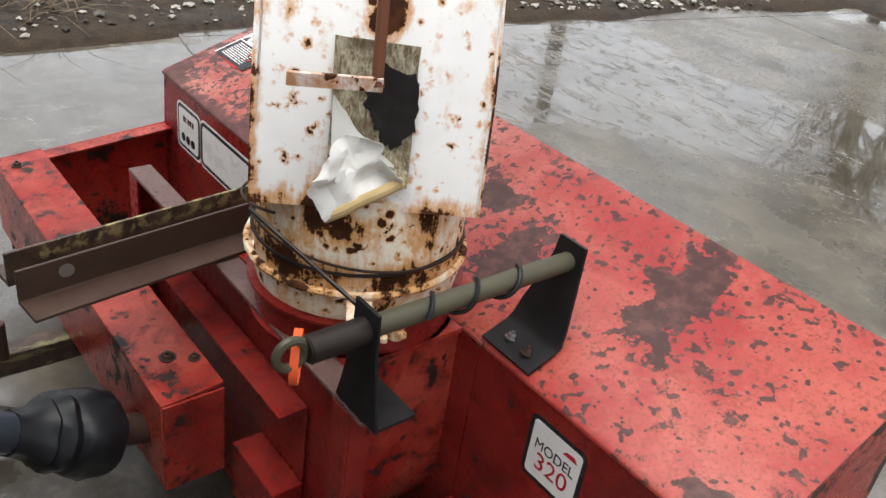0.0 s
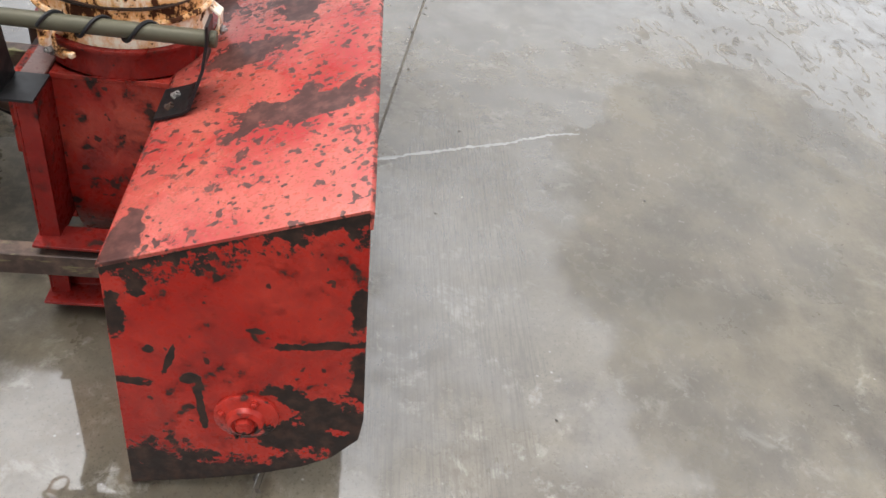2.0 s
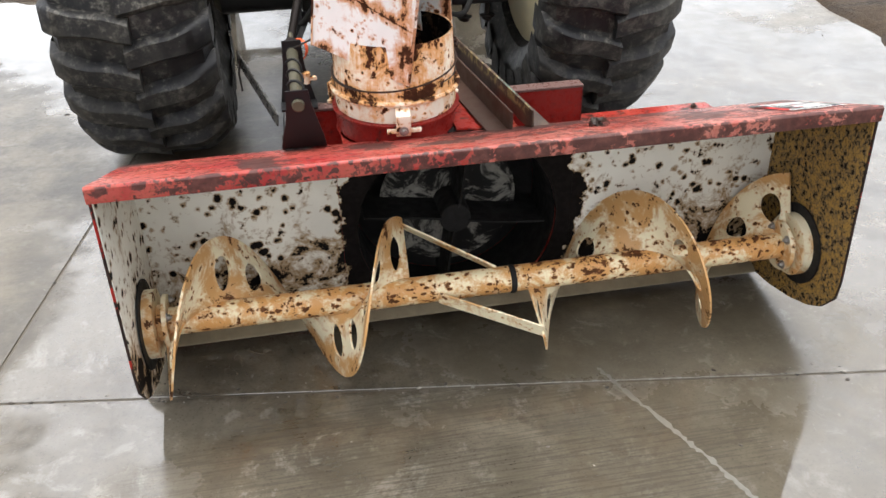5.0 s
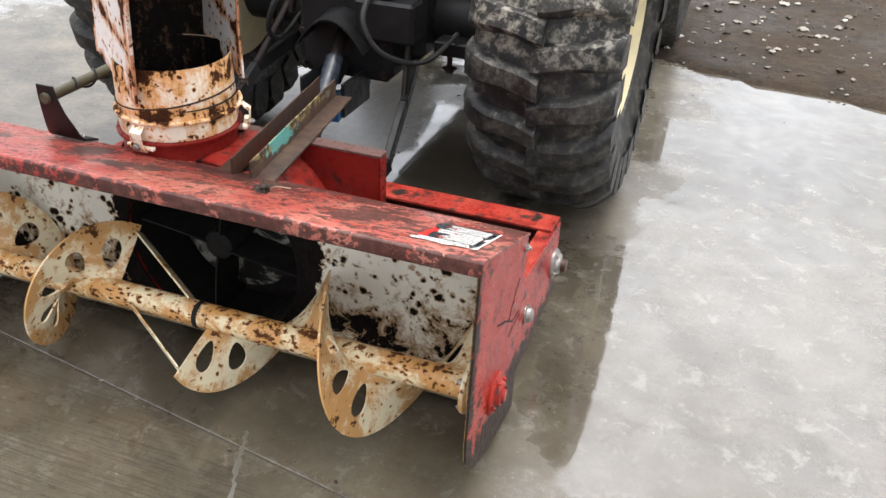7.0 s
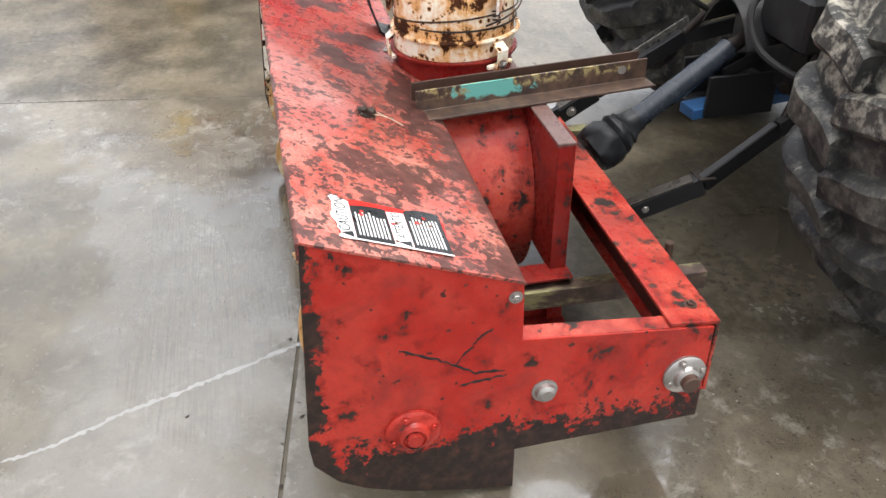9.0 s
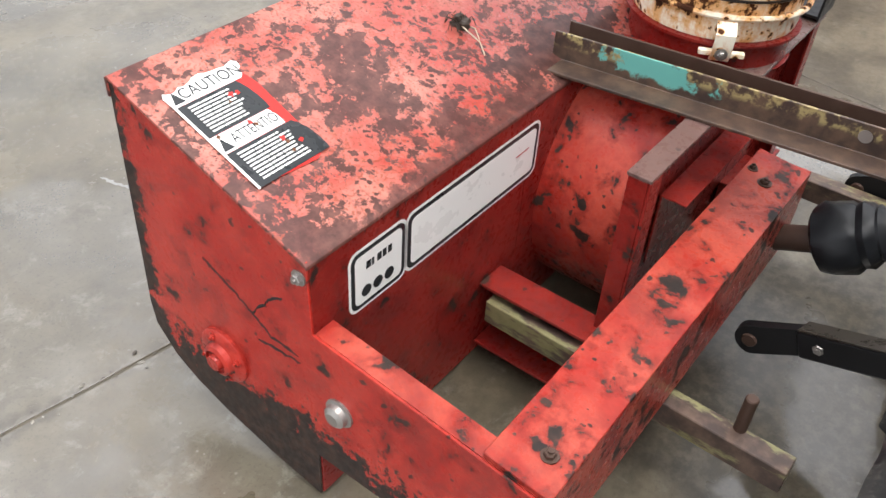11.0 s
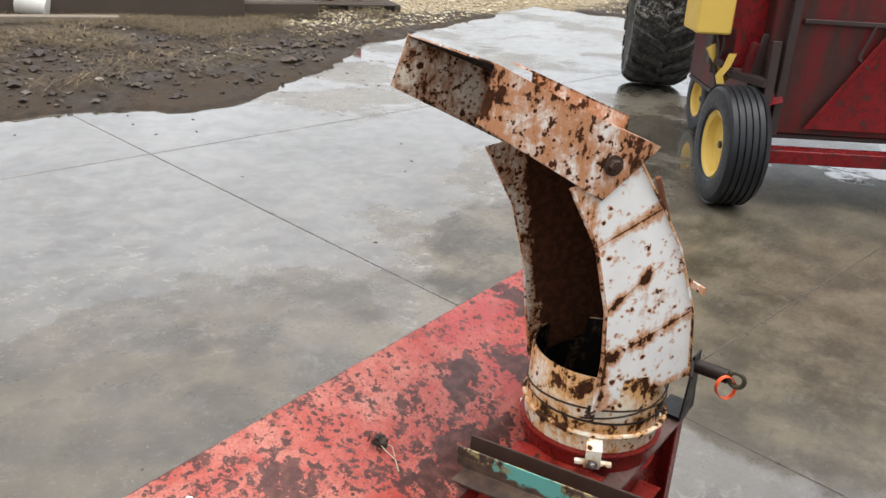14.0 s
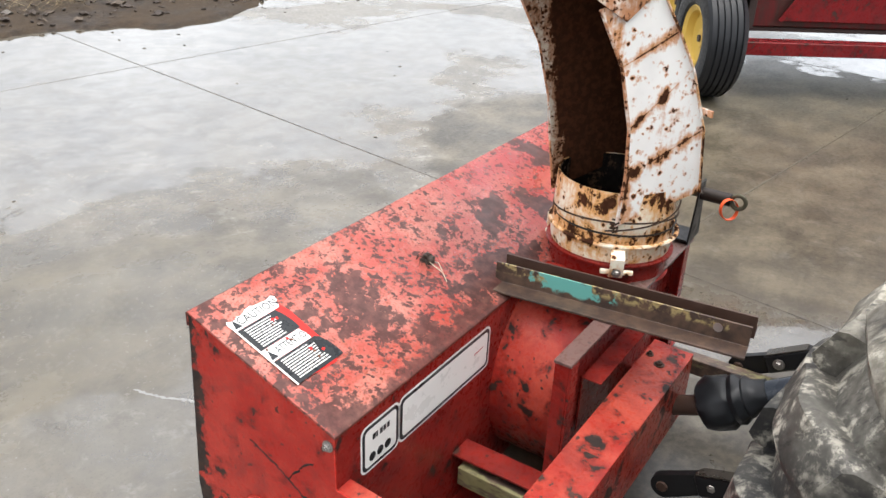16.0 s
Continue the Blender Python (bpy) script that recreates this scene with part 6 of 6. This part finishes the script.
def ribbed_wheel(parent, at, R, width, name):
    w = tagged(new(name), "")
    w.parent = parent
    w.matrix_basis = Matrix.Translation(at)
    h = width / 2
    prof = [(-h * 0.75, R * 0.53), (-h * 0.95, R * 0.62), (-h, R * 0.78), (-h * 0.93, R * 0.92), (-h * 0.78, R * 0.975)]
    for k in range(6):
        a = -h * 0.75 + h * 1.5 * k / 5.0
        prof += [(a - h * 0.10, R), (a + h * 0.10, R), (a + h * 0.13, R - 0.014), (a + h * 0.17, R - 0.014)]
    prof = [p for p in prof if p[0] < h * 0.80] + [(h * 0.93, R * 0.92), (h, R * 0.78), (h * 0.95, R * 0.62), (h * 0.75, R * 0.53)]
    part("tyre", turned((0, 0, 0), (0, 1, 0), prof, 56, cap=False), rubber, w, "black ribbed implement tyre", 0.5)
    part("rim", turned((0, h * 0.7, 0), (0, -1, 0), [(0, R * 0.52), (h * 1.45, R * 0.53), (h * 1.52, R * 0.57), (h * 1.58, R * 0.55), (h * 1.45, R * 0.48), (h * 1.1, R * 0.44), (h * 1.0, R * 0.2), (h * 1.15, R * 0.14), (h * 1.16, 0.0001)], 40), yellow, w, "yellow steel rim")
    part("hub_cap", rod((0, -h * 0.55, 0), (0, -h * 0.42, 0), 0.03, 16), mach_dark, w)
    return w


ribbed_wheel(machine, (0, 0, 0.475), 0.475, 0.34, "wheel")
ribbed_wheel(machine, (-2.37, 0.50, 0.34), 0.34, 0.26, "wheel")
part("axle", rod((0, 0.05, 0.475), (0, 0.31, 0.475), 0.05, 16), mach_dark, machine)
part("lower_beam", block(-0.10, 0.06, 0.30, 3.6, 0.36, 0.47, 0.006), mach_red, machine, "low red cross beam")
part("body", prism([(0.34, 0.56), (3.6, 0.56), (3.6, 2.4), (0.20, 2.4), (0.20, 1.15), (0.34, 1.0)], "x", -2.6, -0.12, 0.012), mach_side, machine, "tall dull red body streaked with brown grime")
part("lower_panel", prism([(0.62, 0.62), (3.5, 0.62), (3.5, 1.42), (1.10, 1.42)], "x", -0.10, -0.075, 0.006), mach_red, machine, "slanting red side panel")
part("panel_edge", bar((-0.068, 0.60, 0.62), (-0.068, 1.12, 1.44), 0.014, 0.035), mach_red, machine)
part("corner_post", block(-0.16, -0.04, 0.30, 0.37, 0.56, 2.3, 0.006), mach_dark, machine, "dark corner post")
part("seam_bar", block(-0.115, -0.085, 0.42, 1.30, 1.44, 1.475, 0.004), mach_dark, machine)
part("chute_guard", prism([(-0.16, 1.05), (0.30, 1.02), (0.30, 2.2), (-0.16, 2.2)], "x", -0.55, -0.30, 0.01), mach_red, machine)
part("shield", block(-0.62, -0.22, -0.36, -0.08, 1.30, 1.85, 0.015), yellow, machine, "yellow shield box")
part("shield_bracket", block(-0.5, -0.3, -0.19, 0.0, 1.05, 1.35, 0.01), mach_dark, machine)
part("strut", bar((-0.30, -0.20, 1.20), (-0.35, -0.02, 0.92), 0.03, 0.08), yellow, machine)
part("fork", join(bar((-0.05, 0.22, 1.3), (0.0, 0.22, 0.45), 0.07, 0.07), bar((-0.45, -0.1, 1.0), (0.0, 0.2, 0.98), 0.1, 0.06)), mach_dark, machine, "dark wheel fork")
part("mudguard", sheet([[(-0.22, y, z) for y in (-0.13 + d, -0.07 + d)] for d, z in ((0.06, 1.16), (0.03, 1.06), (-0.02, 0.98), (0.01, 0.90), (0.07, 0.84))], 0.006), yellow, machine, "bent yellow guard plate")
part("side_cover", prism([(0.06, 0.62), (0.30, 0.58), (0.33, 1.30), (0.16, 1.34)], "x", -0.20, -0.17, 0.01), mach_dark, machine, "rust-brown cover beside the wheel")
for k in range(7):
    part("side_rib", bar((-0.168, 0.10 + 0.03 * k, 0.66), (-0.168, 0.14 + 0.028 * k, 1.26), 0.006, 0.010, 0.001), mach_side, machine)
part("linkage", join(bar((-0.28, -0.18, 1.34), (-0.27, -0.13, 1.08), 0.03, 0.02), bar((-0.27, -0.13, 1.08), (-0.24, -0.02, 0.98), 0.03, 0.02), rod((-0.30, -0.13, 1.08), (-0.22, -0.13, 1.08), 0.03, 12)), mach_dark, machine, "dark rusty linkage below the shield")
part("panel_hook", join(bar((-0.08, 0.98, 1.46), (-0.08, 0.90, 1.20), 0.012, 0.02), bar((-0.08, 0.90, 1.20), (-0.08, 1.0, 1.12), 0.012, 0.02)), mach_dark, machine)
part("latch", block(-0.118, -0.085, 1.55, 1.62, 1.56, 1.64, 0.004), zinc, machine, "small bright latch")
part("drive_chain", tube_path([(-0.30, -0.12 + 0.02 * math.sin(k), 1.28 - 0.05 * k) for k in range(9)], 0.018, 8), mach_dark, machine, "hanging dark chain")
part("belt_cover", prism([(0.05, 0.98), (0.34, 0.90), (0.34, 1.22), (0.10, 1.26)], "x", -0.26, -0.20, 0.01), mach_side, machine)
part("rust_flap", sheet([[(-0.10, 0.20, 0.86), (-0.10, 0.36, 0.92)], [(0.02, 0.18, 0.80), (0.02, 0.34, 0.84)]], 0.005), mach_red, machine)
part("bracket_plate", block(-0.14, -0.10, 0.22, 0.34, 0.72, 1.12, 0.004), mach_dark, machine)
part("inner_floor", block(-2.6, -0.14, 0.34, 3.5, 0.52, 0.555, 0.004), mach_dark, machine)

other = thing("second_tractor", "far tractor with a large lugged rear tyre", "tractor", (-8.15, -2.6, 0))
other.matrix_basis = pose(-8.15, -2.6, 0, 0, 0, 118)
w2 = tagged(new("rear_wheel"), "")
w2.parent = other
w2.matrix_basis = pose(0, 0, 0.85, 10, 0, 0)
lugged_tyre(w2, 0.80, 0.36, 0.38, 22, 0.05, 0.16, "black lugged tyre")
part("rim", turned((-0.2, 0, 0), (1, 0, 0), [(0, 0.36), (0.02, 0.39), (0.40, 0.39), (0.3, 0.33), (0.25, 0.0001)], 36), yellow, w2)
part("axle", rod((0, 0, 0.85), (1.2, 0, 0.85), 0.10, 18), mach_dark, other)
part("body", block(0.5, 1.1, -0.3, 2.6, 0.7, 1.5, 0.05), mach_dark, other)
part("draw_bar", bar((-0.4, -0.75, 1.10), (0.25, -0.85, 1.10), 0.08, 0.08), mach_dark, other)

# ---- far yard ----
timber = plain("grey_weathered_timber", (0.065, 0.050, 0.038), 0.8, 0, 0.4, 10, 0.4)
pale_timber = plain("pale_weathered_plank", (0.20, 0.165, 0.125), 0.8, 0, 0.4, 10, 0.4)
pale_plastic = plain("dirty_white_plastic", (0.62, 0.60, 0.55), 0.5, 0, 0.2)
log = thing("timber_beam", "grey weathered timber beam lying in dry grass", "timber", (-5.6, -11.9, 0.06))
log.matrix_basis = pose(-4.35, -10.25, 0.06, 0, 0, -33)
part("beam", block(-3.2, 1.4, -0.16, 0.16, 0.0, 0.42, 0.03), timber, log)
log2 = thing("timber_beam", "grey weathered timber beam lying in dry grass", "timber", (-8.3, -10.9, 0.06))
log2.matrix_basis = pose(-6.7, -8.85, 0.04, 0, 0, -30)
part("beam", block(-1.6, 0.9, -0.12, 0.12, 0.0, 0.30, 0.03), timber, log2)
plank = thing("plank", "pale plank lying before the timber beam", "plank", (-5.3, -11.0, 0.1))
plank.matrix_basis = pose(-4.15, -9.62, 0.16, 0, 0, -33)
part("board", block(-1.3, 1.5, -0.10, 0.10, -0.08, 0.06, 0.006), pale_timber, plank)
bucket = thing("bucket", "dirty white plastic bucket on its side by a beam", "bucket", (-5.6, -11.3, 0.2))
bucket.matrix_basis = pose(-4.62, -9.85, 0.30, 80, 0, 40)
part("shell", turned((0, 0, -0.18), (0, 0, 1), [(0, 0.0001), (0, 0.14), (0.36, 0.175), (0.37, 0.182), (0.375, 0.17), (0.02, 0.13)], 28, cap=False), pale_plastic, bucket)
pallet = thing("pallet", "dark wooden pallet lying on gravel", "pallet", (-12.3, -11.1, 0.08))
pallet.matrix_basis = pose(-9.3, -8.65, 0.08, 0, 0, -35)
for k in range(6):
    part("board", block(-0.85, 0.85, -0.6 + 0.21 * k, -0.46 + 0.21 * k, 0.12, 0.145, 0.004), timber, pallet)
for k in range(3):
    part("bearer", block(-0.85 + 0.78 * k, -0.75 + 0.78 * k, -0.6, 0.6, 0.0, 0.118, 0.004), timber, pallet)
crate = thing("red_implement", "small red implement standing on the pallet", "implement", (-12.3, -11.1, 0.23))
crate.matrix_basis = pose(-9.2, -8.75, 0.227, 0, 0, -20)
part("frame", join(block(-0.45, -0.38, -0.2, 0.2, 0, 0.5, 0.01), block(0.1, 0.17, -0.2, 0.2, 0, 0.5, 0.01), block(-0.375, 0.095, -0.05, 0.05, 0.2, 0.32, 0.01)), mach_red, crate)
part("arm", bar((-0.2, 0, 0.26), (0.75, 0.1, 0.06), 0.06, 0.06), mach_red, crate)


# ---- loose stuff on the dirt ----
def stuff(name, label, category, build, material):
    verts, faces = [], []
    build(verts, faces)
    me = bpy.data.meshes.new(name)
    me.from_pydata(verts, [], faces)
    me.materials.append(material)
    return tagged(new(name, me), label, category, kind="stuff")


def island_material(name, colours, rough=0.8):
    m = Mat(name, rough)
    ramp = m.n.new("ShaderNodeValToRGB")
    ramp.color_ramp.interpolation = 'LINEAR'
    while len(ramp.color_ramp.elements) < len(colours):
        ramp.color_ramp.elements.new(0.5)
    for k, c in enumerate(colours):
        ramp.color_ramp.elements[k].position = k / (len(colours) - 1)
        ramp.color_ramp.elements[k].color = (*c, 1)
    m.l.new(m.geo.outputs["Random Per Island"], ramp.inputs[0])
    n = m.noise(60, 3)
    m.set("Base Color", m.mix(m.step(n, 0.3, 0.7, 0.0, 0.5), ramp.outputs[0], tuple(c * 0.5 for c in colours[0])))
    m.bump(n, 0.4, 0.003)
    return m.m


OCT = [(1, 0, 0), (-1, 0, 0), (0, 1, 0), (0, -1, 0), (0, 0, 1), (0, 0, -1), (.6, .6, .5), (-.6, .6, .5), (-.6, -.6, .5), (.6, -.6, .5)]
OCT_F = [(6, 4, 9), (6, 7, 4), (7, 8, 4), (8, 9, 4), (0, 6, 9), (2, 7, 6), (1, 8, 7), (3, 9, 8), (0, 2, 6), (2, 1, 7), (1, 3, 8), (3, 0, 9), (0, 5, 2), (2, 5, 1), (1, 5, 3), (3, 5, 0)]


def scatter(zones, lo, hi, flatness=0.6):
    def build(verts, faces):
        for x0, x1, y0, y1, count in zones:
            for _ in range(count):
                x, y = random.uniform(x0, x1), random.uniform(y0, y1)
                if slab_depth(x, y) > 0.05:
                    continue
                z = max(ground_z(x, y), 0.0)
                s = lo * (hi / lo) ** (random.random() ** 2.2)
                a, b0 = random.uniform(0, 6.28), len(verts)
                c, sn = math.cos(a), math.sin(a)
                sx, sy, sz = s * random.uniform(.7, 1.3), s * random.uniform(.6, 1.0), s * flatness * random.uniform(.6, 1.2)
                for px, py, pz in OCT:
                    j = random.uniform(0.8, 1.15)
                    px, py, pz = px * sx * j, py * sy * j, pz * sz * j
                    verts.append((x + px * c - py * sn, y + px * sn + py * c, z + pz + sz * 0.3))
                faces.extend([tuple(b0 + q for q in f) for f in OCT_F])
    return build


random.seed(21)
stone_mat = island_material("mixed_pale_stone", ((0.10, 0.085, 0.07), (0.25, 0.22, 0.18), (0.42, 0.38, 0.32), (0.58, 0.55, 0.48)), 0.6)
mud_mat = island_material("dark_mud_clods", ((0.03, 0.02, 0.014), (0.06, 0.042, 0.03), (0.11, 0.08, 0.055)), 0.7)
straw_gravel = island_material("straw_coloured_gravel", ((0.22, 0.17, 0.10), (0.42, 0.34, 0.20), (0.58, 0.50, 0.33), (0.66, 0.62, 0.50)), 0.8)
stuff("gravel", "pale broken stones along the yard's edge", "gravel", scatter([(2.4, 5.5, -7.5, -1.2, 5200), (3.0, 5.5, -1.2, 2.5, 900), (-1.0, 4.0, 3.6, 6.5, 500), (-8.0, -2.0, -9.0, -6.0, 160)], 0.010, 0.05), stone_mat)
stuff("mud_clods", "dark mud clods and crumbs on the dirt", "mud", scatter([(2.2, 4.5, -7.5, 2.5, 1800), (-8.0, -0.5, -9.5, -5.0, 3400), (-1.0, 4.0, 3.3, 6.0, 700)], 0.005, 0.034, 0.7), mud_mat)
stuff("earth_lumps", "dark lumps of wet earth along the slab's edge", "earth", scatter([(-7.5, -1.0, -8.8, -4.6, 900), (-8.0, -5.5, -6.8, -5.4, 200)], 0.018, 0.085, 0.6), mud_mat)
stuff("far_gravel", "straw-coloured gravel on the far yard", "gravel", scatter([(-20, -6.8, -13.5, -6.9, 14000), (-24, -12.5, -8.5, -2, 5000)], 0.015, 0.05), straw_gravel)
stuff("rubble", "white stone rubble behind the timber", "rubble", scatter([(-11.5, -6.2, -13.0, -9.6, 3600)], 0.05, 0.16), stone_mat)


def grass(zones, lo, hi):
    def build(verts, faces):
        for x0, x1, y0, y1, count in zones:
            for _ in range(count):
                x, y = random.uniform(x0, x1), random.uniform(y0, y1)
                if slab_depth(x, y) > -0.15 or noise.noise(Vector((x * 1.1, y * 1.1, 7))) < -0.08:
                    continue
                z = ground_z(x, y)
                for _k in range(random.randint(2, 6)):
                    a, L = random.uniform(0, 6.28), random.uniform(lo, hi)
                    lean = random.uniform(0.9, 2.6)
                    bx, by = x + random.uniform(-.04, .04), y + random.uniform(-.04, .04)
                    dx, dy = math.cos(a), math.sin(a)
                    w = 0.002 + 0.0028 * random.random()
                    pts = [(bx, by, z), (bx + dx * L * 0.35 * lean, by + dy * L * 0.35 * lean, z + L * 0.28 / (0.6 + lean * .5)), (bx + dx * L * lean * 0.8, by + dy * L * lean * 0.8, z + L * (0.28 / (0.6 + lean)))]
                    b0 = len(verts)
                    for q, (px, py, pz) in enumerate(pts):
                        ww = w * (1, 0.8, 0.2)[q]
                        verts.append((px - dy * ww, py + dx * ww, pz))
                        verts.append((px + dy * ww, py - dx * ww, pz))
                    faces.append((b0, b0 + 1, b0 + 3, b0 + 2))
                    faces.append((b0 + 2, b0 + 3, b0 + 5, b0 + 4))
    return build


straw_mat = island_material("dry_grass", ((0.05, 0.033, 0.018), (0.13, 0.09, 0.045), (0.34, 0.26, 0.14)), 0.8)
stuff("dry_grass", "flattened dry grass and weeds on the bank", "grass", grass([(3.2, 6.5, -8.0, 2.0, 2600), (-9.5, -1.5, -11.2, -7.6, 9000), (-7.6, -5.0, -9.4, -7.6, 2600), (-9.0, -2.5, -7.6, -6.0, 700)], 0.05, 0.36), straw_mat)
bits = island_material("dark_litter", ((0.02, 0.016, 0.012), (0.05, 0.038, 0.028), (0.3, 0.28, 0.24)), 0.7)


def litter(verts, faces):
    for k in range(1300):
        x, y = random.uniform(-8, 3.0), random.uniform(-5.5, 3.6)
        if k > 520:
            i, j = random.uniform(-1.4, 1.0), random.choice((0, 0, -1))
            if k % 3 == 0:
                i, j = random.choice((0, 0, 1)), random.uniform(-1.0, 0.7)
            x, y = grid_point(i, j)
            x, y = x + random.gauss(0, 0.018), y + random.gauss(0, 0.018)
        if k < 260:
            x, y = random.uniform(-7.5, -0.5), random.uniform(-6.6, -3.6)
            if slab_depth(x, y) > 1.5 * random.random() ** 2:
                continue
        if slab_depth(x, y) < 0.1:
            continue
        s, a = (0.010 if k < 260 else 0.0) + 0.0022 + (0.004 if k > 520 else 0.008) * random.random() ** 4, random.uniform(0, 6.28)
        b0 = len(verts)
        for px, py, pz in OCT:
            verts.append((x + s * (px * math.cos(a) * 1.6 - py * math.sin(a)), y + s * (px * math.sin(a) * 1.6 + py * math.cos(a)), max(0.0, s * 0.5 * pz) + 0.0005))
        faces.extend([tuple(b0 + q for q in f) for f in OCT_F])


stuff("litter", "small dark crumbs and bits on the wet concrete", "litter", litter, bits)


# ---- bare trees round the yard (they show as reflections in the wet concrete) ----
bark = plain("dark_grey_bark", (0.06, 0.05, 0.042), 0.85, 0, 0.35, 12, 0.5)


def bare_tree(x, y, height, seed):
    rng = random.Random(seed)
    t = thing("bare_tree", "leafless dark tree at the yard's edge", "tree", (x, y, 0.05), "bare trees round the yard")
    verts, faces = [], []
    tv, tf = [], []

    def limb(p, d, length, r, depth, out_v, out_f):
        segs = 4 if depth < 2 else 3
        n = 7 if depth < 2 else 4
        prev = None
        pts = [p]
        for k in range(segs + 1):
            f = k / segs
            rr = r * (1 - 0.55 * f)
            side = d.orthogonal().normalized()
            up = d.cross(side)
            b0 = len(out_v)
            for i in range(n):
                a = 6.2832 * i / n
                q = p + side * rr * math.cos(a) + up * rr * math.sin(a)
                out_v.append(tuple(q))
            if prev is not None:
                out_f.extend([(prev + i, prev + (i + 1) % n, b0 + (i + 1) % n, b0 + i) for i in range(n)])
            prev = b0
            d = (d + Vector((rng.uniform(-.22, .22), rng.uniform(-.22, .22), rng.uniform(-.05, .16)))).normalized()
            p = p + d * length / segs
            pts.append(p)
        if depth < 4:
            for _ in range((5, 6, 5, 3)[depth]):
                k = rng.randint(2 if depth == 0 else 1, segs)
                nd = (d + Vector((rng.uniform(-1, 1), rng.uniform(-1, 1), rng.uniform(-.25, .7))) * 0.85).normalized()
                limb(pts[k], nd, length * rng.uniform(0.5, 0.72), r * (0.52 if depth else 0.42), depth + 1, verts, faces)
    limb(Vector((0, 0, -0.1)), Vector((0, 0, 1)), height * 0.5, height * 0.019, 0, tv, tf)
    for nm, v, f in (("trunk", tv, tf), ("crown", verts, faces)):
        me = bpy.data.meshes.new(nm)
        me.from_pydata(v, [], f)
        me.materials.append(bark)
        me.shade_smooth()
        ob = new(nm, me)
        ob.parent = t


for k, (x, y, h) in enumerate(((7.4, -18.6, 11.0), (6.0, -16.4, 10.0), (4.6, -15.2, 9.5), (2.6, -16.4, 10.0))):
    bare_tree(x, y, h, 40 + k)

pole = thing("utility_pole", "weathered wooden utility pole at the yard's edge", "utility pole", (9.0, -10.0, 0.0))
part("shaft", turned((0, 0, -0.1), (0, 0, 8.5), [(0, 0.15), (8.6, 0.11), (9.3, 0.10), (9.3, 0.0001)], 20), bark, pole)
part("crossarm", bar((-0.3, 0, 8.7), (0.3, 0, 8.7), 0.08, 0.10, 0.01), bark, pole)
